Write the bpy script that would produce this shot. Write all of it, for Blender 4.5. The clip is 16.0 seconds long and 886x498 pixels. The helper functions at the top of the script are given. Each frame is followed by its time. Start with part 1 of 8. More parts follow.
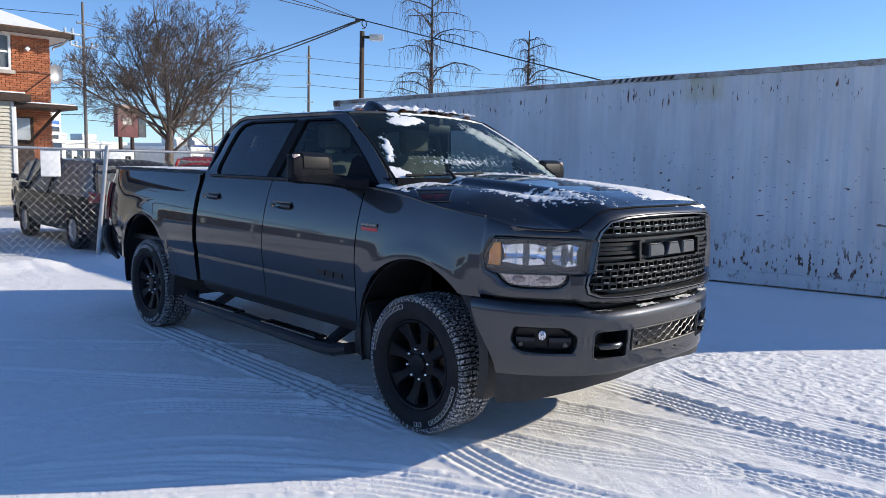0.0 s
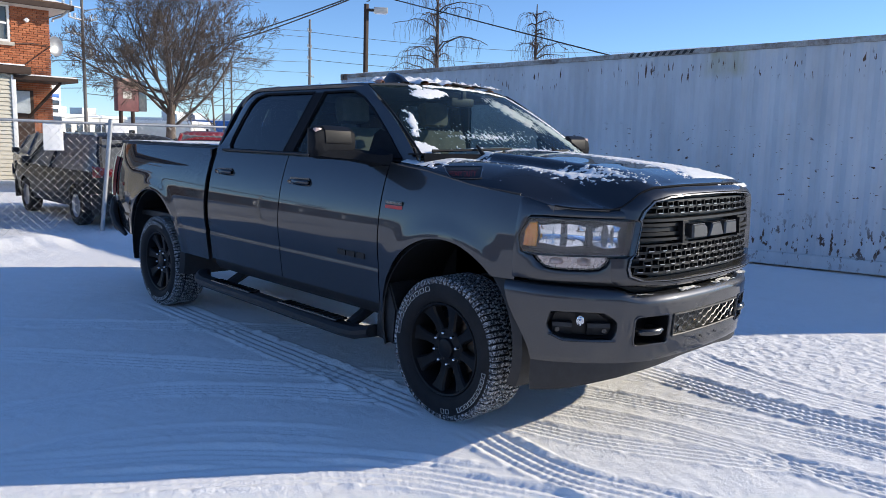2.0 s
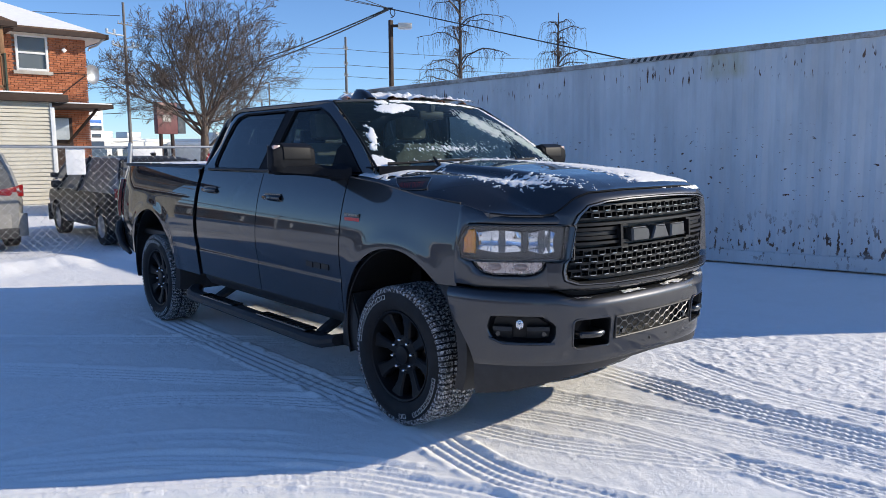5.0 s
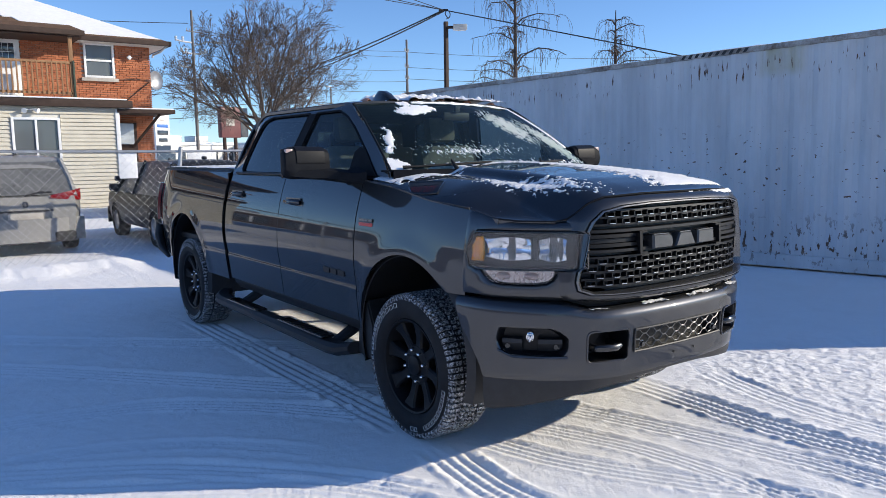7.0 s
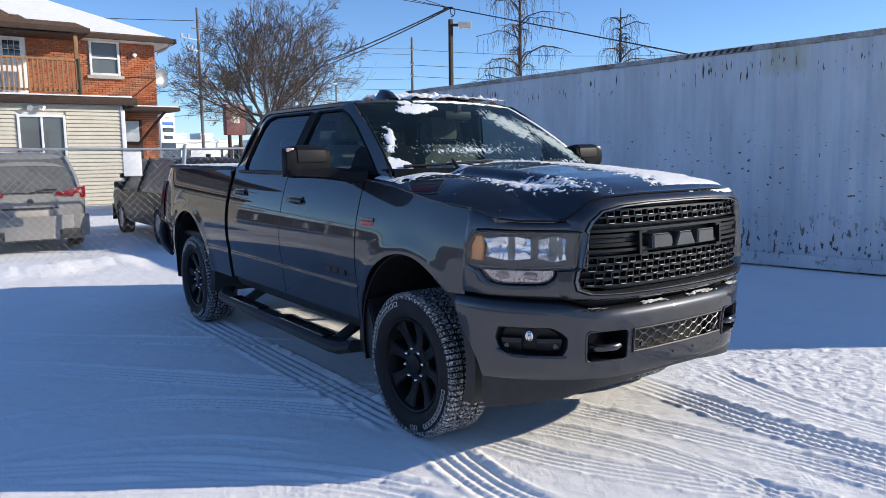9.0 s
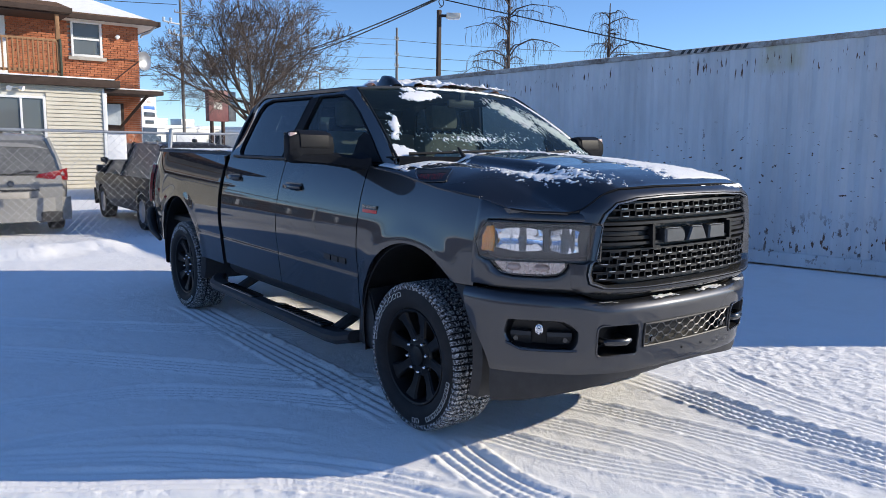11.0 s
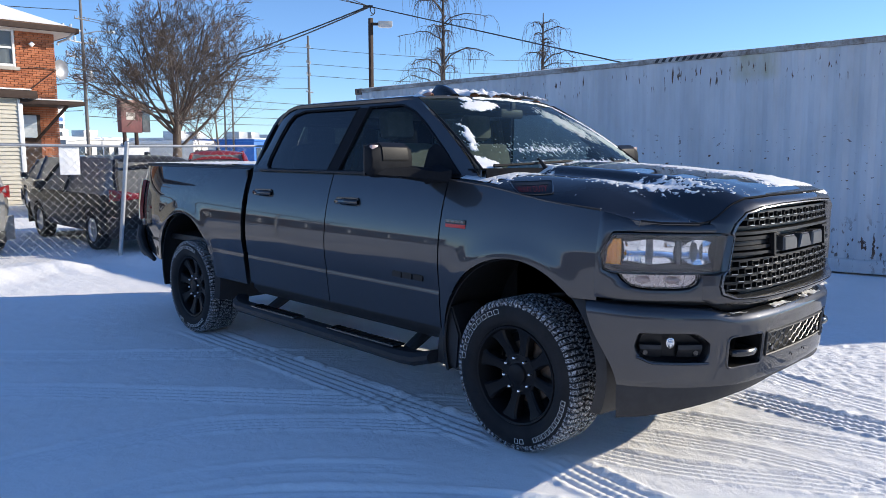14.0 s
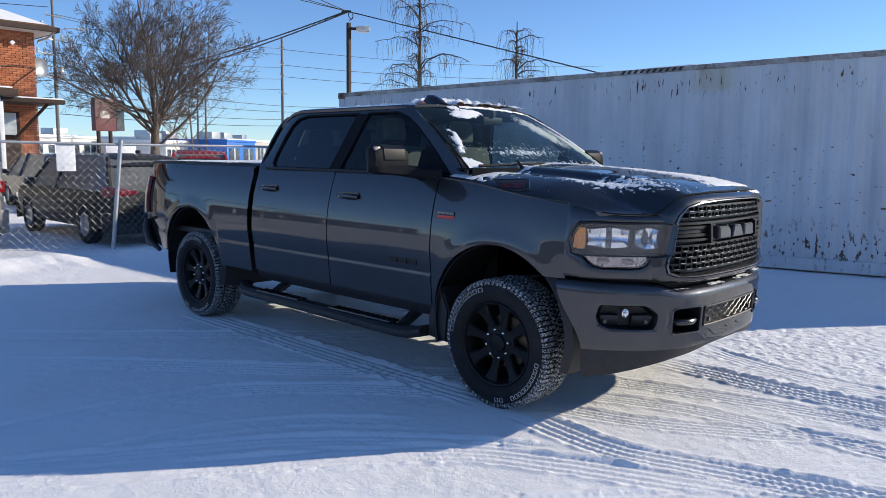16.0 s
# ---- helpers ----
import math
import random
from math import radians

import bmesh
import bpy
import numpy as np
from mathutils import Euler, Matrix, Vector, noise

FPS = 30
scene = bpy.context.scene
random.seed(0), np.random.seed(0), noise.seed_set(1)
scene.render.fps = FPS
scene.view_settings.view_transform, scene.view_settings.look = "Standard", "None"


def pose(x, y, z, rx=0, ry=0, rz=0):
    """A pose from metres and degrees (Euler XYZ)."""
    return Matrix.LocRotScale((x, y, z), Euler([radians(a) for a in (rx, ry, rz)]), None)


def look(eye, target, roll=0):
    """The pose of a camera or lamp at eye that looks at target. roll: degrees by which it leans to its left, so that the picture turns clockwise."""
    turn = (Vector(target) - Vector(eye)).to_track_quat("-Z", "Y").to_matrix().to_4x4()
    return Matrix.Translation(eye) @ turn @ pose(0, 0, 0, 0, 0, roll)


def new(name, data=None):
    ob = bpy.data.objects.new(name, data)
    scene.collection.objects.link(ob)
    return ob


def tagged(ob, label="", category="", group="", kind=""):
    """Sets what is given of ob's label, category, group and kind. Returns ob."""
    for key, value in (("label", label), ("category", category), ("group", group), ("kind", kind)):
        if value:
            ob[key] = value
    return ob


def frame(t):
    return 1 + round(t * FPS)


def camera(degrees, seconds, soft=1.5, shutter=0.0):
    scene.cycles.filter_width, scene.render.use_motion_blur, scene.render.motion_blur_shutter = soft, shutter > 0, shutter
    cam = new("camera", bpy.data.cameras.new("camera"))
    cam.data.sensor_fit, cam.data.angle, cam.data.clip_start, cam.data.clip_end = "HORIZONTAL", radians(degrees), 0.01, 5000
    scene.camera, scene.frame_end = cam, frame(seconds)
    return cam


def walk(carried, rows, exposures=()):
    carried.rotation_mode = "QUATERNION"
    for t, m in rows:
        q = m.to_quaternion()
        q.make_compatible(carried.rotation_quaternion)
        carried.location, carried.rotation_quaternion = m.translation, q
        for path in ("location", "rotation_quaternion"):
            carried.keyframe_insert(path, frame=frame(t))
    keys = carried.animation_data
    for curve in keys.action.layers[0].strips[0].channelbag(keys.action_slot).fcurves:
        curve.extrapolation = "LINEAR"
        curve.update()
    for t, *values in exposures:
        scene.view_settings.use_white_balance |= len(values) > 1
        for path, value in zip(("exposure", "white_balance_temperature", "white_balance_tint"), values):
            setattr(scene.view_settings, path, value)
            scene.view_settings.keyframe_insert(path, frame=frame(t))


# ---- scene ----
cam = camera(61.3, 16.0, soft=0.65)
PATH = [
    (0, (3.277, -3.957, 1.62), (1.859, -2.565, 1.395), 1.4),
    (0.5, (3.218, -3.876, 1.608), (1.798, -2.489, 1.361), 1.5),
    (1, (3.151, -3.77, 1.617), (1.729, -2.389, 1.352), 1.5),
    (1.5, (3.08, -3.75, 1.615), (1.662, -2.369, 1.336), 1.7),
    (2, (3.008, -3.928, 1.608), (1.597, -2.541, 1.321), 1.7),
    (2.5, (2.991, -4.049, 1.605), (1.579, -2.661, 1.322), 1.6),
    (3, (3.078, -4.03, 1.609), (1.659, -2.647, 1.332), 1.3),
    (3.5, (3.298, -3.913, 1.608), (1.862, -2.547, 1.339), 0.8),
    (4, (3.435, -3.832, 1.616), (1.981, -2.485, 1.35), 0.3),
    (6.5, (3.48, -3.329, 1.618), (1.911, -2.114, 1.367), -0.6),
    (7, (3.5, -3.298, 1.622), (1.903, -2.121, 1.369), -0.7),
    (7.5, (3.504, -3.286, 1.629), (1.888, -2.135, 1.376), -0.8),
    (8, (3.515, -3.292, 1.63), (1.893, -2.15, 1.376), -0.8),
    (8.5, (3.525, -3.292, 1.63), (1.907, -2.145, 1.374), -0.7),
    (9, (3.522, -3.282, 1.631), (1.918, -2.116, 1.372), -0.6),
    (11.5, (3.234, -3.413, 1.604), (1.665, -2.204, 1.323), 0.9),
    (12, (3.058, -3.555, 1.612), (1.473, -2.367, 1.332), 0.9),
    (12.5, (2.896, -3.573, 1.582), (1.309, -2.388, 1.306), 0.7),
    (13, (2.694, -3.624, 1.611), (1.12, -2.419, 1.349), 0.3),
    (13.5, (2.593, -3.771, 1.632), (1.079, -2.489, 1.381), -0.1),
    (14, (2.583, -4.018, 1.621), (1.165, -2.632, 1.364), -0.0),
    (14.5, (2.733, -4.195, 1.607), (1.36, -2.764, 1.35), 0.3),
    (15, (2.933, -4.343, 1.624), (1.571, -2.9, 1.374), 0.5),
    (15.5, (2.978, -4.463, 1.611), (1.615, -3.02, 1.361), 0.7),
    (16, (2.997, -4.614, 1.609), (1.633, -3.173, 1.361), 0.8),
]
walk(cam, [(t, look(eye, target, roll)) for t, eye, target, roll in PATH], [(0.0, 0.14), (2.5, 0.16), (4.0, 0.09), (6.5, 0.14), (9.0, 0.14), (11.5, 0.20), (12.5, 0.24), (13.0, 0.27), (13.5, 0.33), (14.0, 0.28), (14.5, 0.22), (15.2, 0.12), (16.0, 0.05)])

# ---- daylight: low winter sun over the container, clear sky ----
SUN_EL, SUN_AZ = radians(22.0), math.atan2(0.57, 0.82)
world = bpy.data.worlds.new("winter_sky")
scene.world = world
world.use_nodes = True
wn = world.node_tree.nodes
sky = wn.new("ShaderNodeTexSky")
sky.sky_type = "NISHITA"
sky.sun_disc = False
sky.sun_elevation, sky.sun_rotation = SUN_EL, SUN_AZ
sky.altitude, sky.air_density, sky.dust_density, sky.ozone_density = 200, 0.8, 0.0, 2.5
clear_air = wn.new("ShaderNodeMix")
clear_air.data_type, clear_air.blend_type = "RGBA", "MULTIPLY"
clear_air.inputs["Factor"].default_value = 1.0
clear_air.inputs["B"].default_value = (0.72, 0.88, 1.10, 1)
world.node_tree.links.new(sky.outputs["Color"], clear_air.inputs["A"])
world.node_tree.links.new(clear_air.outputs["Result"], wn["Background"].inputs["Color"])
wn["Background"].inputs["Strength"].default_value = 0.150
sun = new("sun", bpy.data.lights.new("sun", "SUN"))
sun.data.energy, sun.data.angle, sun.data.color = 5.0, radians(0.53), (1.0, 0.90, 0.745)
toward = Vector((math.sin(SUN_AZ) * math.cos(SUN_EL), math.cos(SUN_AZ) * math.cos(SUN_EL), math.sin(SUN_EL)))
sun.matrix_world = look(toward * 60, (0, 0, 0))

# ---- materials ----
def nodes_of(name):
    m = bpy.data.materials.new(name)
    m.use_nodes = True
    t = m.node_tree
    return m, t.nodes, t.links, t.nodes["Principled BSDF"]


def noise_tex(n, l, scale, detail=4.0, rough=0.6, stretch=None, coord="Object"):
    tc = n.new("ShaderNodeTexCoord")
    tex = n.new("ShaderNodeTexNoise")
    tex.inputs["Scale"].default_value, tex.inputs["Detail"].default_value, tex.inputs["Roughness"].default_value = scale, detail, rough
    if stretch:
        mp = n.new("ShaderNodeMapping")
        mp.inputs["Scale"].default_value = stretch
        l.new(tc.outputs[coord], mp.inputs["Vector"])
        l.new(mp.outputs["Vector"], tex.inputs["Vector"])
    else:
        l.new(tc.outputs[coord], tex.inputs["Vector"])
    return tex.outputs["Fac"]


def ramp(n, l, fac, lo, hi, c0=(0, 0, 0), c1=(1, 1, 1)):
    r = n.new("ShaderNodeValToRGB")
    r.color_ramp.elements[0].position, r.color_ramp.elements[1].position = lo, hi
    r.color_ramp.elements[0].color, r.color_ramp.elements[1].color = (*c0, 1), (*c1, 1)
    l.new(fac, r.inputs["Fac"])
    return r.outputs["Color"]


def mix(n, l, fac, a, b):
    m = n.new("ShaderNodeMix")
    m.data_type = "RGBA"
    if isinstance(fac, float):
        m.inputs["Factor"].default_value = fac
    else:
        l.new(fac, m.inputs["Factor"])
    for sock, v in ((m.inputs["A"], a), (m.inputs["B"], b)):
        if isinstance(v, tuple):
            sock.default_value = (*v, 1)
        else:
            l.new(v, sock)
    return m.outputs["Result"]


def maths(n, l, op, a, b=None):
    m = n.new("ShaderNodeMath")
    m.operation = op
    for sock, v in zip(m.inputs, (a, b)):
        if v is None:
            continue
        if isinstance(v, (int, float)):
            sock.default_value = v
        else:
            l.new(v, sock)
    return m.outputs["Value"]


def bump(n, l, p, height, strength, distance=0.02):
    b = n.new("ShaderNodeBump")
    b.inputs["Strength"].default_value, b.inputs["Distance"].default_value = strength, distance
    l.new(height, b.inputs["Height"])
    l.new(b.outputs["Normal"], p.inputs["Normal"])


def plain(name, c0, c1, rough=0.6, metal=0.0, scale=6.0, fine=60.0, relief=0.15, coat=0.0, spec=0.5, dist=0.004, stretch=None):
    """A surface of two close colours mixed at two scales, with fine relief."""
    m, n, l, p = nodes_of(name)
    big = noise_tex(n, l, scale, 5.0, 0.6, stretch)
    small = noise_tex(n, l, fine, 3.0, 0.6, stretch)
    f = maths(n, l, "ADD", maths(n, l, "MULTIPLY", big, 0.65), maths(n, l, "MULTIPLY", small, 0.35))
    l.new(ramp(n, l, f, 0.35, 0.65, c0, c1), p.inputs["Base Color"])
    p.inputs["Metallic"].default_value = metal
    r = maths(n, l, "ADD", maths(n, l, "MULTIPLY", small, 0.18), rough - 0.09)
    l.new(r, p.inputs["Roughness"])
    p.inputs["Coat Weight"].default_value = coat
    p.inputs["Coat Roughness"].default_value = 0.03
    p.inputs["Specular IOR Level"].default_value = spec
    if relief:
        bump(n, l, p, small, relief, dist)
    return m


def car_paint(name, c0, c1, rough=0.32, dirt=0.10, metal=0.35, edge=1.0):
    """Metallic paint under a clear coat, with a thin film of winter road salt."""
    m, n, l, p = nodes_of(name)
    flake = noise_tex(n, l, 900.0, 2.0, 0.5)
    film = ramp(n, l, noise_tex(n, l, 3.0, 8.0, 0.65), 0.42, 0.75)
    paint = mix(n, l, flake, c0, c1)
    amount = maths(n, l, "MULTIPLY", film, dirt)
    l.new(mix(n, l, amount, paint, (0.33, 0.32, 0.31)), p.inputs["Base Color"])
    p.inputs["Metallic"].default_value = metal
    l.new(maths(n, l, "ADD", amount, rough), p.inputs["Roughness"])
    p.inputs["Specular IOR Level"].default_value = 0.10
    p.inputs["Specular Tint"].default_value = (edge, edge, edge, 1)
    p.inputs["Coat IOR"].default_value = 1.50
    p.inputs["Coat Weight"].default_value = 1.0
    l.new(maths(n, l, "ADD", maths(n, l, "MULTIPLY", film, 0.04), 0.015), p.inputs["Coat Roughness"])
    return m


def glass(name, tint=(0.8, 0.88, 0.86), rough=0.0):
    m, n, l, p = nodes_of(name)
    p.inputs["Base Color"].default_value = (*tint, 1)
    p.inputs["Transmission Weight"].default_value = 1.0
    p.inputs["Roughness"].default_value = rough
    p.inputs["IOR"].default_value = 1.45
    return m


def tinted(name, tint, clear):
    """A thin pane: part of the light passes straight through, the rest is a glossy skin."""
    m, n, l, p = nodes_of(name)
    p.inputs["Base Color"].default_value = (*tint, 1)
    p.inputs["Roughness"].default_value = 0.02
    p.inputs["Specular IOR Level"].default_value = 0.5
    tr = n.new("ShaderNodeBsdfTransparent")
    tr.inputs["Color"].default_value = (0.78, 0.9, 0.88, 1)
    ms = n.new("ShaderNodeMixShader")
    ms.inputs["Fac"].default_value = clear
    l.new(p.outputs["BSDF"], ms.inputs[1])
    l.new(tr.outputs["BSDF"], ms.inputs[2])
    l.new(ms.outputs["Shader"], n["Material Output"].inputs["Surface"])
    return m


def snow_material(name, soil=0.0, low=(0.84, 0.835, 0.82)):
    m, n, l, p = nodes_of(name)
    fine = noise_tex(n, l, 55.0, 6.0, 0.7)
    mid = noise_tex(n, l, 7.0, 6.0, 0.65)
    big = noise_tex(n, l, 0.9, 5.0, 0.6)
    f = maths(n, l, "ADD", maths(n, l, "MULTIPLY", mid, 0.6), maths(n, l, "MULTIPLY", big, 0.4))
    base = ramp(n, l, f, 0.35, 0.7, low, (0.955, 0.955, 0.955))
    if soil:
        grit = ramp(n, l, noise_tex(n, l, 1.1, 8.0, 0.7), 0.50, 0.72)
        base = mix(n, l, maths(n, l, "MULTIPLY", grit, soil), base, (0.62, 0.58, 0.52))
    l.new(base, p.inputs["Base Color"])
    p.inputs["Roughness"].default_value = 0.7
    p.inputs["Specular IOR Level"].default_value = 0.3
    grain = noise_tex(n, l, 190.0, 3.0, 0.7)
    h = maths(n, l, "ADD", maths(n, l, "ADD", maths(n, l, "MULTIPLY", fine, 0.45), maths(n, l, "MULTIPLY", mid, 1.0)), maths(n, l, "MULTIPLY", grain, 0.10))
    bump(n, l, p, h, 0.48, 0.03)
    return m


SNOW_GROUND = snow_material("packed_snow", 0.14, (0.92, 0.918, 0.91))
SNOW = snow_material("fresh_snow")
PAINT = car_paint("graphite_paint", (0.026, 0.027, 0.031), (0.084, 0.086, 0.093), 0.40, 0.02, 0.85, 0.05)
BLACK = plain("black_plastic", (0.012, 0.012, 0.013), (0.022, 0.022, 0.024), 0.55, 0, 20, 300, 0.1)
MATT_BLACK = plain("matt_black_plastic", (0.008, 0.009, 0.012), (0.014, 0.016, 0.020), 0.62, 0, 20, 300, 0.06, 0.0, 0.08)
GLOSS_BLACK = plain("gloss_black", (0.008, 0.008, 0.009), (0.014, 0.014, 0.015), 0.22, 0, 10, 200, 0.02, 0.6)
RUBBER = plain("tyre_rubber", (0.010, 0.010, 0.011), (0.022, 0.022, 0.023), 0.7, 0, 9, 160, 0.2, 0.0, 0.25)
DARK_METAL = plain("black_wheel_paint", (0.006, 0.006, 0.007), (0.010, 0.010, 0.011), 0.45, 0.0, 15, 200, 0.05, 0.0, 0.22)
CHROME = plain("chrome", (0.62, 0.63, 0.65), (0.74, 0.75, 0.77), 0.14, 1.0, 8, 150, 0.0)
DARK_SATIN = plain("dark_satin_mesh", (0.08, 0.082, 0.085), (0.13, 0.132, 0.136), 0.42, 0.6, 8, 150, 0.0)
LAMP_CHROME = plain("lamp_reflector_chrome", (0.82, 0.83, 0.85), (0.90, 0.91, 0.92), 0.10, 1.0, 8, 150, 0.0)
BADGE_GREY = plain("dark_satin_badge", (0.055, 0.056, 0.058), (0.085, 0.086, 0.089), 0.35, 0.5, 8, 150, 0.0)
# paler metal that imitates the highlight on the slots' lower lips
SLOT_HIGHLIGHT = plain("slot_highlight_metal", (0.34, 0.345, 0.355), (0.44, 0.445, 0.455), 0.24, 0.9, 8, 150, 0.0)
GRILLE_BLACK = plain("grille_black", (0.006, 0.006, 0.007), (0.010, 0.010, 0.011), 0.4, 0, 10, 200, 0.02, 0.0, 0.3)
GREY_CHROME = plain("smoked_chrome", (0.14, 0.143, 0.15), (0.20, 0.204, 0.212), 0.24, 0.8, 8, 150, 0.02)
STEEL = plain("galvanised_steel", (0.36, 0.37, 0.38), (0.52, 0.53, 0.54), 0.45, 0.75, 8, 90, 0.08)
AMBER = plain("amber_lens", (0.92, 0.27, 0.006), (0.98, 0.36, 0.012), 0.15, 0, 30, 200, 0.0, 0.8)
RED_LENS = plain("red_lens", (0.14, 0.006, 0.008), (0.22, 0.010, 0.012), 0.2, 0, 30, 200, 0.05, 0.8)
VENT_RED = plain("dark_red_lettering", (0.20, 0.010, 0.012), (0.28, 0.016, 0.018), 0.5, 0, 40, 200, 0.0)
RED_BADGE = plain("red_enamel", (0.5, 0.02, 0.02), (0.6, 0.03, 0.03), 0.35, 0, 40, 200, 0.0, 0.3)
WHITE_LETTER = plain("raised_white_letter", (0.62, 0.62, 0.60), (0.78, 0.78, 0.76), 0.6, 0, 60, 200, 0.0)
SIGNAL_LENS = plain("pale_signal_lens", (0.40, 0.28, 0.25), (0.48, 0.35, 0.31), 0.25, 0, 30, 200, 0.0, 0.5)
MARKER = plain("marker_lens", (0.48, 0.20, 0.11), (0.62, 0.30, 0.18), 0.22, 0, 30, 200, 0.05, 0.7)
CLEAR = glass("clear_lens", (0.97, 0.97, 0.98))
WINDSHIELD = tinted("windshield_glass", (0.012, 0.022, 0.026), 0.62)
SIDE_GLASS = tinted("privacy_glass", (0.004, 0.006, 0.009), 0.09)
FRONT_GLASS = tinted("lightly_tinted_glass", (0.006, 0.009, 0.012), 0.5)
HOUSE_GLASS = tinted("house_window_glass", (0.15, 0.165, 0.175), 0.25)
SEAT_CLOTH = plain("grey_seat_cloth", (0.17, 0.168, 0.15), (0.26, 0.256, 0.23), 0.85, 0, 12, 200, 0.2)
DASH = plain("dark_dashboard", (0.02, 0.02, 0.021), (0.035, 0.035, 0.036), 0.7, 0, 20, 200, 0.1)


FROST = snow_material("thin_slush", 0.0, (0.62, 0.78, 0.70))
FROST.node_tree.nodes["Principled BSDF"].inputs["Alpha"].default_value = 0.55
PAPER = plain("white_sheet", (0.72, 0.73, 0.74), (0.82, 0.82, 0.82), 0.6, 0, 4, 40, 0.05)
MORTAR = plain("mortar", (0.34, 0.31, 0.28), (0.45, 0.42, 0.38), 0.9, 0, 6, 60, 0.3)
SHINGLE = plain("brown_shingle", (0.10, 0.06, 0.038), (0.20, 0.125, 0.08), 0.95, 0, 5, 40, 0.4, dist=0.02, spec=0.1)
# for the assumed buildings out of view, kept dark for the reflections
DARK_BRICK = plain("dark_brown_brick", (0.045, 0.028, 0.022), (0.085, 0.055, 0.042), 0.9, 0, 3, 40, 0.2)
BROWN_TRIM = plain("brown_trim", (0.04, 0.026, 0.02), (0.065, 0.044, 0.036), 0.7, 0, 6, 60, 0.1, 0.0, 0.2)
WOOD = plain("railing_wood", (0.20, 0.10, 0.045), (0.34, 0.19, 0.09), 0.75, 0, 5, 60, 0.25, stretch=(4, 4, 0.6))
GREEN_WOOD = plain("green_stained_wood", (0.035, 0.05, 0.035), (0.07, 0.09, 0.06), 0.8, 0, 6, 60, 0.2)
SIDING = plain("cream_vinyl_siding", (0.52, 0.48, 0.39), (0.62, 0.58, 0.48), 0.5, 0, 3, 40, 0.08)
CREAM = plain("cream_paint", (0.58, 0.56, 0.50), (0.70, 0.68, 0.62), 0.6, 0, 3, 40, 0.08)
VINYL = plain("white_vinyl", (0.70, 0.70, 0.69), (0.82, 0.82, 0.81), 0.4, 0, 5, 50, 0.05)
STONE = plain("grey_stone", (0.36, 0.33, 0.29), (0.50, 0.47, 0.42), 0.8, 0, 6, 60, 0.25)
DARK_PANE = plain("dark_window_pane", (0.03, 0.035, 0.04), (0.06, 0.07, 0.08), 0.08, 0, 3, 20, 0.0, 0.0, 0.8)
PALE_PANE = plain("pale_pane", (0.40, 0.46, 0.52), (0.55, 0.60, 0.65), 0.2, 0, 3, 20, 0.0)
CAR_GLASS = plain("dusty_car_glass", (0.08, 0.083, 0.084), (0.15, 0.152, 0.15), 0.30, 0, 3, 20, 0.0, 0.1, 0.4)
SILVER = car_paint("dusty_silver_paint", (0.22, 0.216, 0.20), (0.30, 0.296, 0.28), 0.5, 0.6, 0.15)
DARK_PAINT = car_paint("black_car_paint", (0.008, 0.009, 0.010), (0.02, 0.021, 0.023), 0.35, 0.04, 0.2)
BLUE_PAINT = car_paint("dark_blue_car_paint", (0.015, 0.025, 0.05), (0.04, 0.055, 0.09), 0.35, 0.15, 0.2)
DUSTY_BLACK = plain("dusty_black_paint", (0.010, 0.010, 0.011), (0.030, 0.030, 0.031), 0.5, 0, 3, 40, 0.0, 0.15, 0.2)
RED_PAINT = car_paint("red_car_paint", (0.25, 0.01, 0.012), (0.35, 0.02, 0.02), 0.3, 0.1, 0.1)
POLE_WOOD = plain("weathered_pole", (0.10, 0.09, 0.085), (0.19, 0.175, 0.16), 0.85, 0, 5, 60, 0.3, stretch=(5, 5, 0.5))
TWIG = plain("dark_birch_twigs", (0.045, 0.034, 0.03), (0.10, 0.08, 0.07), 0.9, 0, 8, 60, 0.2)
TREE_BARK = plain("dark_winter_bark", (0.075, 0.056, 0.044), (0.16, 0.125, 0.098), 0.9, 0, 8, 60, 0.3)
BARK = plain("winter_bark", (0.10, 0.078, 0.06), (0.20, 0.16, 0.13), 0.9, 0, 8, 60, 0.3)
RED_SIGN = plain("red_sign_face", (0.085, 0.022, 0.022), (0.14, 0.036, 0.034), 0.45, 0, 2, 30, 0.03)
BLUE_SIGN = plain("blue_sign_face", (0.02, 0.12, 0.42), (0.03, 0.17, 0.52), 0.45, 0, 2, 30, 0.03)


def brick_material():
    m, n, l, p = nodes_of("orange_brick")
    geo = n.new("ShaderNodeNewGeometry")
    each = ramp(n, l, geo.outputs["Random Per Island"], 0.0, 1.0, (0.36, 0.11, 0.045), (0.56, 0.20, 0.09))
    grain = noise_tex(n, l, 30.0, 4.0, 0.7)
    soot = ramp(n, l, noise_tex(n, l, 0.8, 5.0, 0.6), 0.4, 0.75)
    col = mix(n, l, maths(n, l, "MULTIPLY", grain, 0.35), each, (0.20, 0.07, 0.04))
    l.new(mix(n, l, maths(n, l, "MULTIPLY", soot, 0.25), col, (0.16, 0.08, 0.06)), p.inputs["Base Color"])
    p.inputs["Roughness"].default_value = 0.85
    bump(n, l, p, grain, 0.3, 0.01)
    return m


BRICK = brick_material()

